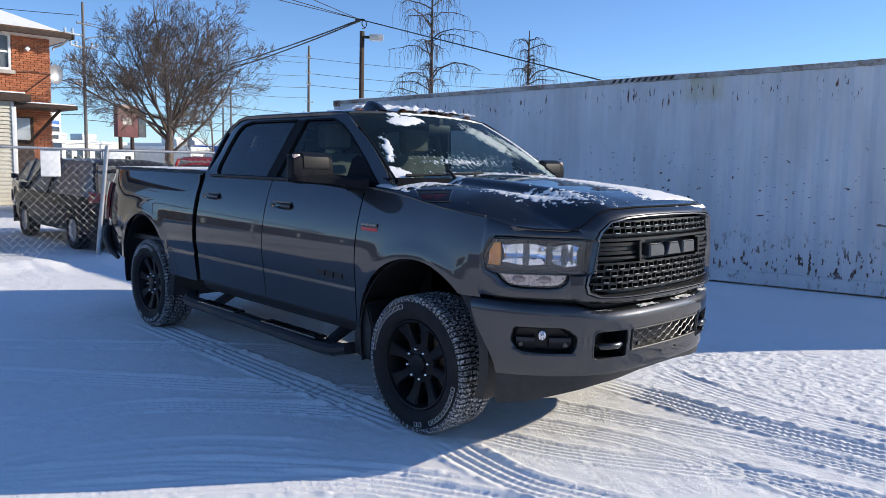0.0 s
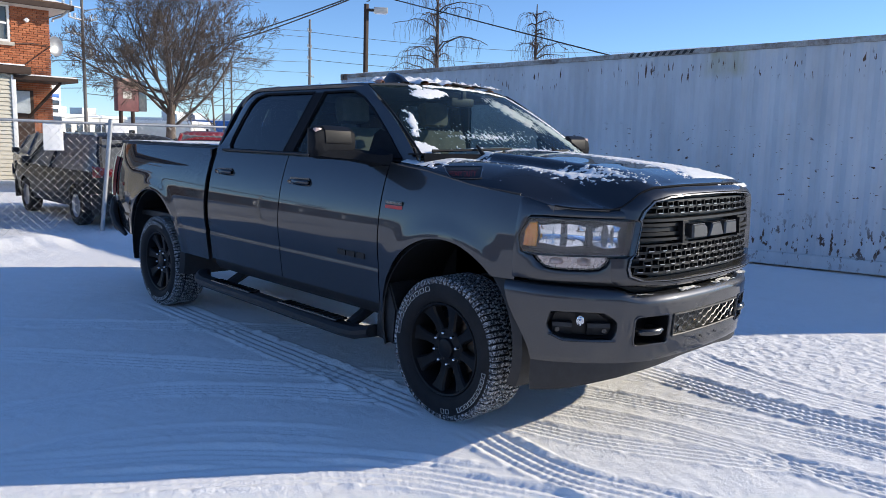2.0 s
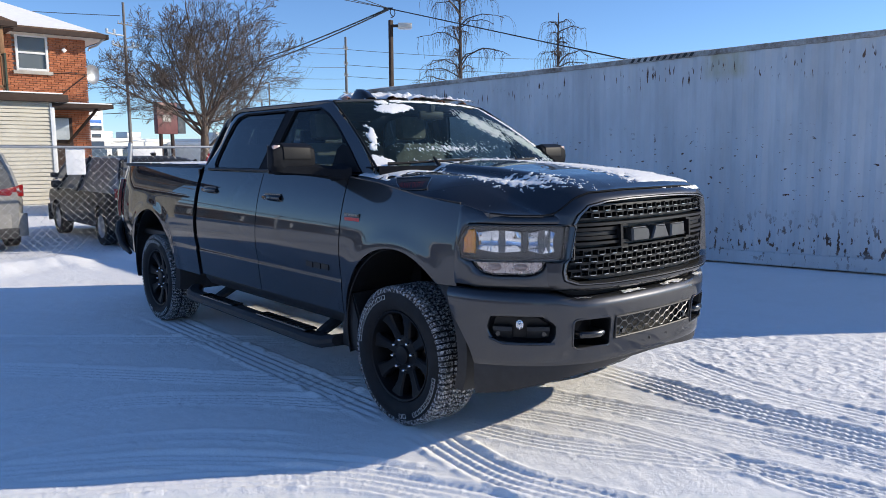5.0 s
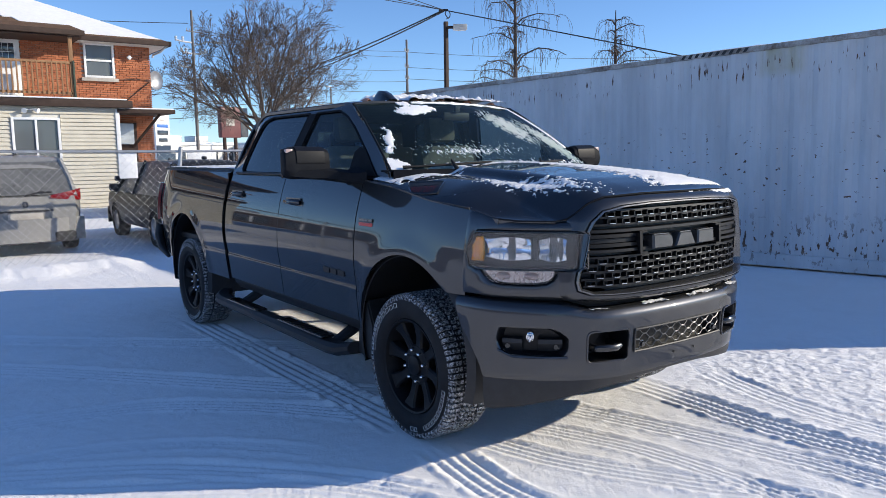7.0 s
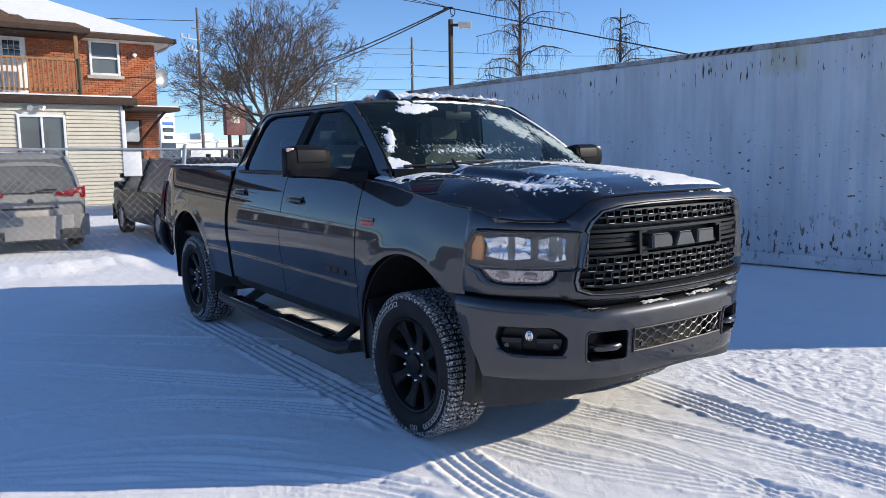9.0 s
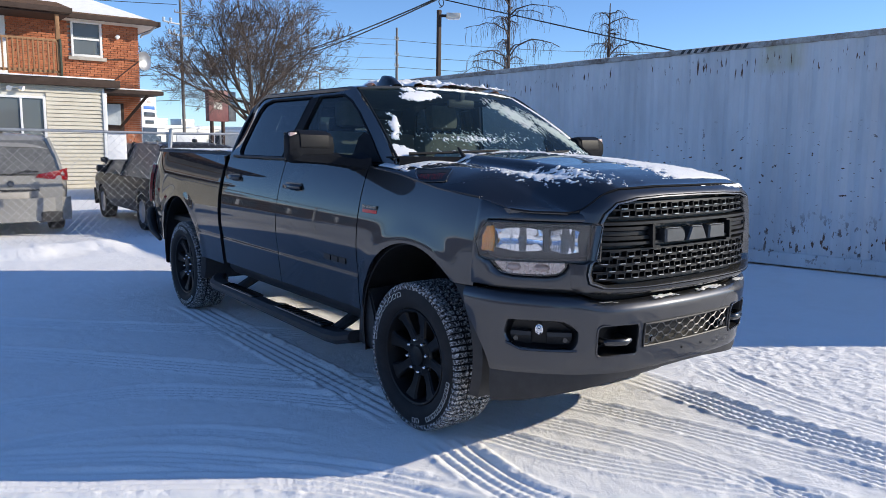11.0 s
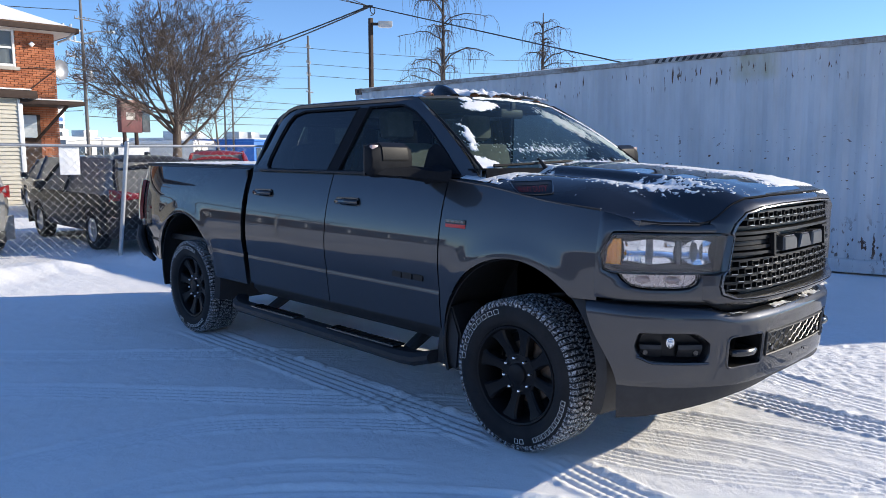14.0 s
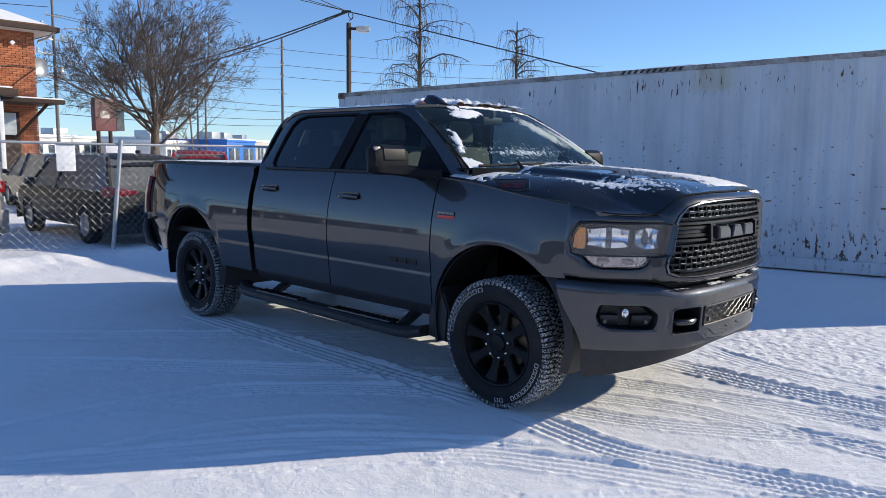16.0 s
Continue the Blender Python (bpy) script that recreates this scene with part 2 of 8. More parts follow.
# ---- mesh helpers ----
def grid_mesh(bm, pts, flip=False, skip=None, closed_u=False, closed_v=False):
    """Faces over a table of points pts[i][j]; skip(i, j) leaves a face out."""
    vs = [[bm.verts.new(p) for p in row] for row in pts]
    nu, nv = len(vs), len(vs[0])
    for i in range(nu if closed_u else nu - 1):
        for j in range(nv if closed_v else nv - 1):
            if skip and skip(i, j):
                continue
            q = [vs[i][j], vs[(i + 1) % nu][j], vs[(i + 1) % nu][(j + 1) % nv], vs[i][(j + 1) % nv]]
            try:
                bm.faces.new(q[::-1] if flip else q)
            except ValueError:
                pass
    return vs


def box(bm, lo, hi, bevel=0.0, seg=2, m=None):
    c = [(a + b) / 2 for a, b in zip(lo, hi)]
    s = [abs(b - a) for a, b in zip(lo, hi)]
    mm = Matrix.Translation(c) @ Matrix.Diagonal((*s, 1))
    made = bmesh.ops.create_cube(bm, size=1.0, matrix=mm)["verts"]
    if bevel:
        edges = list({e for v in made for e in v.link_edges})
        res = bmesh.ops.bevel(bm, geom=edges, offset=min(bevel, min(s) * 0.45), segments=seg, affect="EDGES", profile=0.6)
        made = list({v for f in res["faces"] for v in f.verts} | {v for v in made if v.is_valid})
    if m is not None:
        bmesh.ops.transform(bm, matrix=m, verts=made)
    return made


def tube(bm, pts, radii, sides=8, cap=True):
    """A round bar through pts, of one radius or one for each point."""
    pts = [Vector(p) for p in pts]
    if isinstance(radii, (int, float)):
        radii = [radii] * len(pts)
    rings, side = [], None
    for i, p in enumerate(pts):
        d = (pts[min(i + 1, len(pts) - 1)] - pts[max(i - 1, 0)]).normalized()
        if side is None or abs(side.dot(d)) > 0.95:
            side = d.orthogonal()
        side = (side - d * side.dot(d)).normalized()
        up = d.cross(side)
        rings.append([bm.verts.new(p + (side * math.cos(a) + up * math.sin(a)) * radii[i]) for a in (2 * math.pi * k / sides for k in range(sides))])
    for a, b in zip(rings, rings[1:]):
        for k in range(sides):
            bm.faces.new((a[k], a[(k + 1) % sides], b[(k + 1) % sides], b[k]))
    if cap and sides > 2:
        bm.faces.new(rings[0][::-1])
        bm.faces.new(rings[-1])


def prism(bm, outline, lo, hi, m=None, bevel=0.0):
    """A flat outline of (u, v) drawn out from w = lo to hi; m turns u, v, w into place."""
    a = [bm.verts.new((u, v, lo)) for u, v in outline]
    b = [bm.verts.new((u, v, hi)) for u, v in outline]
    n = len(a)
    fs = [bm.faces.new(a[::-1]), bm.faces.new(b)]
    for k in range(n):
        fs.append(bm.faces.new((a[k], a[(k + 1) % n], b[(k + 1) % n], b[k])))
    vs = a + b
    if bevel:
        edges = list({e for f in fs[:2] for e in f.edges})
        res = bmesh.ops.bevel(bm, geom=edges, offset=bevel, segments=2, affect="EDGES")
        vs = list({v for f in res["faces"] for v in f.verts} | {v for v in vs if v.is_valid})
    if m is not None:
        bmesh.ops.transform(bm, matrix=m, verts=vs)


def lathe(bm, profile, steps=32, m=None, a0=0.0, a1=2 * math.pi):
    """Profile of (radius, along) turned about the local y axis."""
    full = abs(a1 - a0) > 6.28
    n = steps if full else steps + 1
    pts = [[(r * math.cos(a), h, r * math.sin(a)) for r, h in profile] for a in (a0 + (a1 - a0) * k / steps for k in range(n))]
    vs = grid_mesh(bm, pts, closed_u=full)
    if m is not None:
        bmesh.ops.transform(bm, matrix=m, verts=[v for row in vs for v in row])


def part(name, bm, material, parent=None, label="", smooth=True, solid=0.0, bevel=0.0, angle=35):
    """Links a bmesh as one mesh object under its thing, with an optional wall thickness and soft edges."""
    if solid:
        bm.normal_update()
        bmesh.ops.solidify(bm, geom=bm.faces[:], thickness=solid)
    bmesh.ops.recalc_face_normals(bm, faces=bm.faces[:])
    me = bpy.data.meshes.new(name)
    bm.to_mesh(me)
    bm.free()
    if smooth:
        me.shade_smooth()
        me.set_sharp_from_angle(angle=radians(angle))
    me.materials.append(material)
    ob = new(name, me)
    ob.parent = parent
    if bevel:
        md = ob.modifiers.new("soft_edges", "BEVEL")
        md.width, md.segments, md.limit_method = bevel, 2, "ANGLE"
    return tagged(ob, label) if label else ob


def thing(name, m, label, category, group="", kind=""):
    ob = new(name)
    ob.empty_display_size = 0.2
    ob.matrix_world = m
    return tagged(ob, label, category, group, kind)


def curve_y(x, xs, ys):
    return float(np.interp(x, xs, ys))


def smoothstep(a, b, x):
    t = min(1.0, max(0.0, (x - a) / (b - a)))
    return t * t * (3 - 2 * t)

# ---- ground: one snow-covered sheet out to the horizon ----
def spread(lo, hi, step, far):
    near = list(np.arange(lo, hi + 1e-6, step))
    out, d = [], step
    while (out[-1] if out else 0) < far:
        d *= 1.10 if d < 0.5 else 1.3
        out.append((out[-1] if out else 0) + d)
    return np.array([lo - o for o in out[::-1]] + near + [hi + o for o in out])


def hash_noise(x, y, seed):
    """Smooth value noise on arrays."""
    xi, yi = np.floor(x).astype(int), np.floor(y).astype(int)
    fx, fy = x - xi, y - yi
    fx, fy = fx * fx * (3 - 2 * fx), fy * fy * (3 - 2 * fy)

    def h(a, b):
        v = np.sin(a * 127.1 + b * 311.7 + seed * 74.7) * 43758.5453
        return v - np.floor(v)
    return (h(xi, yi) * (1 - fx) + h(xi + 1, yi) * fx) * (1 - fy) + (h(xi, yi + 1) * (1 - fx) + h(xi + 1, yi + 1) * fx) * fy


def fbm(x, y, seed, octaves=4):
    s, a = 0.0, 0.5
    for k in range(octaves):
        s = s + a * hash_noise(x * 2 ** k, y * 2 ** k, seed + k)
        a *= 0.5
    return s


# tyre tracks: (x, y) along the middle, half width, depth, freshness of the tread marks
TRACKS = [
    (((-3.95, -0.93), (-2.0, -0.93), (0.0, -0.93)), 0.135, 0.016, 1.0),
    (((0.2, -0.95), (0.9, -1.04), (1.4, -0.92), (2.4, -0.62), (4.2, -0.2)), 0.13, 0.018, 1.0),
    (((-3.8, 0.88), (0.2, 0.84), (1.1, 0.79), (2.2, 0.86), (4.2, 0.95)), 0.14, 0.016, 1.0),
    (((0.2, 0.06), (0.64, 0.22), (1.3, 0.40), (2.1, 0.54), (4.2, 0.70)), 0.10, 0.012, 0.9),
    (((0.2, -0.72), (0.8, -0.54), (1.4, -0.22), (2.0, 0.08), (4.2, 0.5)), 0.10, 0.012, 0.9),
    (((0.25, -0.36), (0.87, -0.11), (1.4, -0.03), (2.1, 0.0), (4.2, 0.2)), 0.09, 0.010, 0.9),
    (((-5.2, -3.6), (-3.99, -2.36), (-3.1, -1.38), (-2.46, -0.70), (-1.89, -0.17)), 0.12, 0.011, 0.85),
    (((-3.9, -3.5), (-2.81, -2.43), (-1.78, -1.54), (-0.81, -0.72), (-0.2, -0.2)), 0.13, 0.011, 0.85),
    (((-1.70, -3.6), (-1.68, -2.98), (-1.61, -2.52), (-1.49, -2.02), (-1.0, -1.43), (-0.38, -0.94)), 0.11, 0.012, 0.85),
    (((-1.0, -3.6), (-0.95, -2.66), (-0.8, -2.28), (-0.54, -1.9), (-0.1, -1.5)), 0.07, 0.009, 0.7),
    (((-1.2, -3.6), (-0.78, -2.91), (-0.36, -2.24), (0.24, -1.65), (0.8, -1.3)), 0.12, 0.011, 0.8),
    (((-1.3, -4.0), (-0.6, -3.05), (0.24, -1.83), (0.9, -1.4), (2.2, -0.9)), 0.13, 0.012, 0.7),
    (((0.9, -2.2), (1.6, -1.3), (2.6, -0.8), (4.2, -0.4)), 0.12, 0.014, 0.9),
    (((0.3, 1.5), (1.2, 1.25), (2.4, 1.3), (4.2, 1.6)), 0.12, 0.012, 0.6),
]


def ground_height(X, Y):
    z = 0.020 * (fbm(X * 0.35, Y * 0.35, 3) - 0.5) + 0.012 * (fbm(X * 2.2, Y * 2.2, 11) - 0.5)
    lit = np.clip((Y - 0.1 + 0.9 * (X - 0.4)) * 0.8, 0, 1) * np.clip((4.0 - Y) * 0.8, 0, 1) * np.clip((X + 0.3) * 2, 0, 1)
    z = z + (0.011 + 0.014 * np.clip((Y - 0.9) * 1.2, 0, 1)) * lit * (fbm(X * 19, Y * 19, 5, 4) - 0.5)
    z = z + 0.006 * (fbm(X * 15, Y * 15, 21, 2) - 0.5)
    for pts, half, depth, fresh in TRACKS:
        P = [Vector(q) for q in pts]
        line = []
        for k in range(len(P) - 1):
            p0, p1, p2, p3 = P[max(k - 1, 0)], P[k], P[k + 1], P[min(k + 2, len(P) - 1)]
            for t in np.arange(0, 1, 0.1):
                line.append(0.5 * (2 * p1 + (p2 - p0) * t + (2 * p0 - 5 * p1 + 4 * p2 - p3) * t * t + (3 * p1 - p0 - 3 * p2 + p3) * t ** 3))
        line.append(P[-1])
        A, B, run = np.zeros_like(X), np.full_like(X, 9.0), 0.0
        for q, w in zip(line, line[1:]):
            L = (w - q).length
            ux, uy = (w.x - q.x) / L, (w.y - q.y) / L
            i0, i1 = np.searchsorted(X[:, 0], (min(q.x, w.x) - 0.35, max(q.x, w.x) + 0.35))
            j0, j1 = np.searchsorted(Y[0], (min(q.y, w.y) - 0.35, max(q.y, w.y) + 0.35))
            box_ = (slice(i0, i1), slice(j0, j1))
            a = (X[box_] - q.x) * ux + (Y[box_] - q.y) * uy
            b = -(X[box_] - q.x) * uy + (Y[box_] - q.y) * ux
            near = (a > -0.02) & (a < L + 0.02) & (np.abs(b) < np.abs(B[box_]))
            A[box_] = np.where(near, a + run, A[box_])
            B[box_] = np.where(near, b, B[box_])
            run += L
        on = np.abs(B) < half * 2.2
        aa, bb = A[on], B[on]
        # the print fades in and out along its run
        live = np.clip(aa / 0.25, 0, 1) * np.clip((run - aa) / 0.25, 0, 1) * np.clip(0.45 + 1.1 * hash_noise(aa * 1.7, aa * 0 + 3.0, 50), 0.35, 1.15)
        inside = np.clip((half - np.abs(bb)) / 0.02, 0, 1)
        ridge = np.exp(-((np.abs(bb) - half - 0.02) / 0.022) ** 2)
        rows = np.clip(0.5 + 0.9 * np.cos(bb / half * 4.0 * np.pi), 0, 1)
        tick = (np.sin(aa * 2 * np.pi / 0.046 + np.round(bb / half * 2.0) * 2.1) > -0.35) * 1.0
        crumble = 0.25 + 1.5 * hash_noise(aa * 22, bb * 22, 40)
        lug = 0.5 + 0.5 * np.sign(np.sin(aa * 2 * np.pi / 0.055 + np.sign(bb) * 1.2))
        dz = inside * depth * (-1.0 + fresh * (0.95 * rows * (0.68 + 0.32 * tick) + 0.40 * lug * (np.abs(bb) > half * 0.8))) + ridge * depth * 0.75 * crumble
        z[on] = z[on] * (1 - inside * 0.5 * live) + dz * live
    # drifts under the fence and along the container
    wall = 6.013 + 0.1062 * X
    z = z + 0.025 * np.exp(-((Y - wall + 0.1) / 0.40) ** 2) * (X > -9.5) * (X < 4.0) * (0.7 + 0.6 * fbm(X * 1.5, Y * 1.5, 9))
    foot = np.clip((Y - wall + 1.3) / 1.2, 0, 1) * np.clip((wall + 4.5 - Y) / 1.5, 0, 1)
    z = z + np.clip(0.0178 * (X + 9.06) - 0.055, 0, 0.22) * foot * foot * (3 - 2 * foot) * np.clip((6.0 - X) / 2.0, 0, 1)
    z = z + 0.13 * np.exp(-((X + 8.4) / 0.7) ** 2) * np.clip(fbm(X * 1.3, Y * 1.3, 17) * 2.2 - 0.5, 0, 1) * (Y < 2.5)
    # bare contact under the wheels
    for wx in (0.0, -3.785):
        for wy in (-0.87, 0.87):
            k = np.exp(-(((X - wx) / 0.35) ** 2 + ((Y - wy) / 0.25) ** 2))
            z = z * (1 - k) - 0.004 * k
    return z


def build_ground():
    xs = spread(-6.0, 3.5, 0.02, 1500)
    ys = spread(-4.2, 4.6, 0.02, 1500)
    xs = np.concatenate([xs[xs < -2.4], np.arange(-2.4, 0.3, 0.0145), np.arange(0.3, 3.4, 0.0105), xs[xs > 3.4]])
    ys = np.concatenate([ys[ys < -3.2], np.arange(-3.2, -2.0, 0.0145), np.arange(-2.0, 2.4, 0.0105), ys[ys > 2.4]])
    X, Y = np.meshgrid(xs, ys, indexing="ij")
    Z = ground_height(X, Y)
    far = np.clip((np.hypot(X, Y) - 40) / 60, 0, 1)
    Z = Z * (1 - far)
    nx, ny = len(xs), len(ys)
    co = np.stack([X, Y, Z], -1).reshape(-1, 3)
    idx = np.arange(nx * ny).reshape(nx, ny)
    quads = np.stack([idx[:-1, :-1], idx[1:, :-1], idx[1:, 1:], idx[:-1, 1:]], -1).reshape(-1, 4)
    me = bpy.data.meshes.new("ground")
    me.vertices.add(len(co))
    me.vertices.foreach_set("co", co.astype(np.float32).ravel())
    me.loops.add(quads.size)
    me.loops.foreach_set("vertex_index", quads.astype(np.int32).ravel())
    me.polygons.add(len(quads))
    me.polygons.foreach_set("loop_start", (np.arange(len(quads)) * 4).astype(np.int32))
    me.update(calc_edges=True)
    me.shade_smooth()
    me.materials.append(SNOW_GROUND)
    return tagged(new("ground", me), "packed snow over a parking lot, marked by tyre tracks", "snowy ground", kind="structure")


build_ground()

# ---- the long white shipping container ----
def container_material():
    m, n, l, p = nodes_of("weathered_white_steel")
    tc = n.new("ShaderNodeTexCoord")
    sep = n.new("ShaderNodeSeparateXYZ")
    l.new(tc.outputs["Object"], sep.inputs[0])
    z = sep.outputs["Z"]
    grime = noise_tex(n, l, 1.2, 7.0, 0.65, (1.2, 1.0, 0.35))
    base = ramp(n, l, grime, 0.35, 0.7, (0.50, 0.52, 0.54), (0.68, 0.70, 0.72))
    streak = ramp(n, l, noise_tex(n, l, 3.0, 5.0, 0.6, (6.0, 1.0, 0.35)), 0.55, 0.78)
    base = mix(n, l, maths(n, l, "MULTIPLY", streak, 0.25), base, (0.50, 0.46, 0.38))

    def band(lo, hi, soft):
        up = n.new("ShaderNodeMapRange")
        up.inputs["From Min"].default_value, up.inputs["From Max"].default_value = lo, lo + soft
        dn = n.new("ShaderNodeMapRange")
        dn.inputs["From Min"].default_value, dn.inputs["From Max"].default_value = hi, hi - soft
        l.new(z, up.inputs["Value"])
        l.new(z, dn.inputs["Value"])
        return maths(n, l, "MULTIPLY", up.outputs["Result"], dn.outputs["Result"])

    # upright scratches near the top, crosswise scrapes lower down, rust chips at the bottom rail
    up_marks = ramp(n, l, noise_tex(n, l, 4.0, 2.5, 0.5, (7.0, 1.0, 1.3)), 0.632, 0.66)
    up_marks = maths(n, l, "MULTIPLY", up_marks, band(2.35, 2.72, 0.1))
    cross = ramp(n, l, noise_tex(n, l, 3.3, 3.0, 0.55, (3.4, 1.0, 5.5)), 0.655, 0.675)
    cross = maths(n, l, "MULTIPLY", cross, band(0.55, 1.9, 0.35))
    low = ramp(n, l, noise_tex(n, l, 4.5, 3.0, 0.6, (3.5, 1.0, 1.6)), 0.575, 0.615)
    low = maths(n, l, "MULTIPLY", low, band(-0.1, 0.75, 0.35))
    marks = maths(n, l, "MINIMUM", maths(n, l, "ADD", maths(n, l, "ADD", up_marks, cross), low), 1.0)
    rust = mix(n, l, noise_tex(n, l, 9.0, 3.0, 0.6), (0.03, 0.03, 0.035), (0.20, 0.10, 0.05))
    across = n.new("ShaderNodeMapRange")
    across.inputs["From Min"].default_value, across.inputs["From Max"].default_value = 0.34, 0.22
    l.new(maths(n, l, "ABSOLUTE", maths(n, l, "SUBTRACT", sep.outputs["X"], 7.45)), across.inputs["Value"])
    stain = maths(n, l, "MULTIPLY", maths(n, l, "MULTIPLY", across.outputs["Result"], band(2.40, 2.90, 0.12)), ramp(n, l, noise_tex(n, l, 2.2, 5.0, 0.65, (2.0, 1.0, 0.5)), 0.30, 0.62))
    base = mix(n, l, maths(n, l, "MULTIPLY", stain, 0.75), base, (0.44, 0.40, 0.22))
    col = mix(n, l, marks, base, rust)
    l.new(col, p.inputs["Base Color"])
    l.new(maths(n, l, "ADD", maths(n, l, "MULTIPLY", marks, 0.4), 0.45), p.inputs["Roughness"])
    dents = noise_tex(n, l, 1.4, 3.0, 0.5)
    bump(n, l, p, maths(n, l, "SUBTRACT", dents, maths(n, l, "MULTIPLY", marks, 0.05)), 0.15, 0.05)
    return m


CONTAINER_WHITE = container_material()
RAIL_PAINT = plain("chalky_rail_paint", (0.13, 0.085, 0.055), (0.58, 0.57, 0.54), 0.7, 0, 2.6, 24, 0.25)
RUSTY = plain("rusty_steel", (0.10, 0.06, 0.04), (0.30, 0.22, 0.16), 0.8, 0.1, 7, 60, 0.3)


def build_container():
    """Twelve metres long; local x runs along the near side, y goes back, z up."""
    L, W, H = 12.19, 2.44, 2.84
    root = thing("shipping_container", pose(-9.064, 5.051, -0.013, 0, -1.02, 6.063), "long white corrugated steel shipping container with rust marks", "shipping container")

    def corrugated(y0, out, x0, x1):
        bm = bmesh.new()
        xs, deep, pitch, x, k = [], [], 0.278, x0, 0
        while x < x1 - pitch:
            for dx, d in ((0.0, 0.0), (0.072, 0.0), (0.139, 1.0), (0.211, 1.0)):
                xs.append(x + dx)
                deep.append(d)
            x += pitch
        xs.append(x1)
        deep.append(0.0)
        pts = [[(xx, y0 + out * 0.029 * d, zz) for zz in (0.16, 0.9, 1.7, H - 0.07)] for xx, d in zip(xs, deep)]
        grid_mesh(bm, pts)
        return bm
    part("side_panel", corrugated(0.02, 1, 0.12, L - 0.12), CONTAINER_WHITE, root, smooth=False, solid=0.004)
    part("side_panel", corrugated(W - 0.02, -1, 0.12, L - 0.12), CONTAINER_WHITE, root, smooth=False, solid=0.004)
    for y in (0.0, W - 0.06):
        bm = bmesh.new()
        box(bm, (0.1, y, H - 0.075), (L - 0.1, y + 0.06, H - 0.005), 0.008)
        part("top_rail", bm, RAIL_PAINT, root, "chalky top rail with rust")
        bm = bmesh.new()
        box(bm, (0.1, y, 0.0), (L - 0.1, y + 0.07, 0.165), 0.01)
        part("bottom_rail", bm, CONTAINER_WHITE, root)
    for x in (0.0, L - 0.16):
        for y in (0.0, W - 0.16):
            bm = bmesh.new()
            box(bm, (x + 0.005, y + 0.005, 0.11), (x + 0.155, y + 0.155, H - 0.11), 0.012)
            part("corner_post", bm, CONTAINER_WHITE, root)
            for z in (0.0, H - 0.115):
                bm = bmesh.new()
                # a hollow corner casting with its oval lashing holes
                box(bm, (x - 0.005, y - 0.006, z), (x + 0.17, y + 0.17, z + 0.118), 0.012)
                part("corner_casting", bm, RUSTY, root, "rusty corner casting")
                bm = bmesh.new()
                out = [(0.04 * math.cos(a) * 0.62, 0.035 * math.sin(a)) for a in (k * math.pi / 8 for k in range(16))]
                prism(bm, out, 0, 0.006, Matrix.Translation((x + 0.085, y - 0.004 if y == 0 else y + 0.176, z + 0.06)) @ Matrix.Rotation(radians(90), 4, "X"))
                part("lashing_hole", bm, BLACK, root)
    bm = bmesh.new()
    xs = np.linspace(0.1, L - 0.1, 45)
    pts = [[(x, y, H - 0.03 + (0.012 if k % 2 else 0.0)) for y in (0.05, W / 2, W - 0.05)] for k, x in enumerate(xs)]
    grid_mesh(bm, pts)
    part("roof_panel", bm, CONTAINER_WHITE, root, solid=0.004)
    for x, s in ((0.03, 1), (L - 0.05, -1)):
        bm = bmesh.new()
        for k in range(2):
            box(bm, (x, 0.17 + k * 1.05, 0.17), (x + 0.02, 0.17 + k * 1.05 + 1.03, H - 0.12), 0.006)
        part("end_door", bm, CONTAINER_WHITE, root)
    # a faded hazard strip on the near top rail
    for k in range(10):
        bm = bmesh.new()
        x = 6.08 + k * 0.098
        prism(bm, [(x, H - 0.066), (x + 0.046, H - 0.066), (x + 0.084, H - 0.014), (x + 0.038, H - 0.014)], 0.001, 0.004, Matrix(((1, 0, 0, 0), (0, 0, -1, 0), (0, 1, 0, 0), (0, 0, 0, 1))))
        part("hazard_bar", bm, BLACK, root, "worn black hazard bar")
    # snow caught along the roof edge
    bm = bmesh.new()
    rnd = random.Random(4)
    xs = np.linspace(0.2, L - 0.2, 160)
    prof = []
    for x in xs:
        h = 0.012 + 0.03 * max(0, noise.noise((x * 0.8, 0, 3))) + 0.01 * rnd.random()
        prof.append([(x, 0.07, H - 0.004), (x, 0.12, H + h * 0.7), (x, 0.5, H + h * 1.2), (x, 2.3, H + h), (x, 2.42, H - 0.004)])
    grid_mesh(bm, prof)
    snow = part("snow_cover", bm, SNOW)
    snow.matrix_world = root.matrix_world.copy()
    tagged(snow, "thin snow layer lying along the container roof", "snow", kind="stuff")


build_container()

# ---- the pickup truck: x forward from the front axle, y to its left, z up ----
truck = thing("pickup_truck", pose(0, 0, 0), "dark grey crew-cab pickup truck with black wheels, snow-dusted, parked on snow", "pickup truck")
AXLE_R = -3.785
ARCH_F, ARCH_R = (0.03, 0.52, 0.54), (-3.84, 0.55, 0.53)
PLAN_Y = (0.0, 0.30, 0.50, 0.62, 0.74, 0.84, 0.947, 0.986, 0.998, 1.0)
PLAN_X = (1.12, 1.11, 1.085, 1.035, 0.955, 0.86, 0.72, 0.61, 0.49, 0.39)
ARC = [0.0]
for k in range(1, 10):
    ARC.append(ARC[-1] + math.hypot(PLAN_X[k] - PLAN_X[k - 1], PLAN_Y[k] - PLAN_Y[k - 1]))


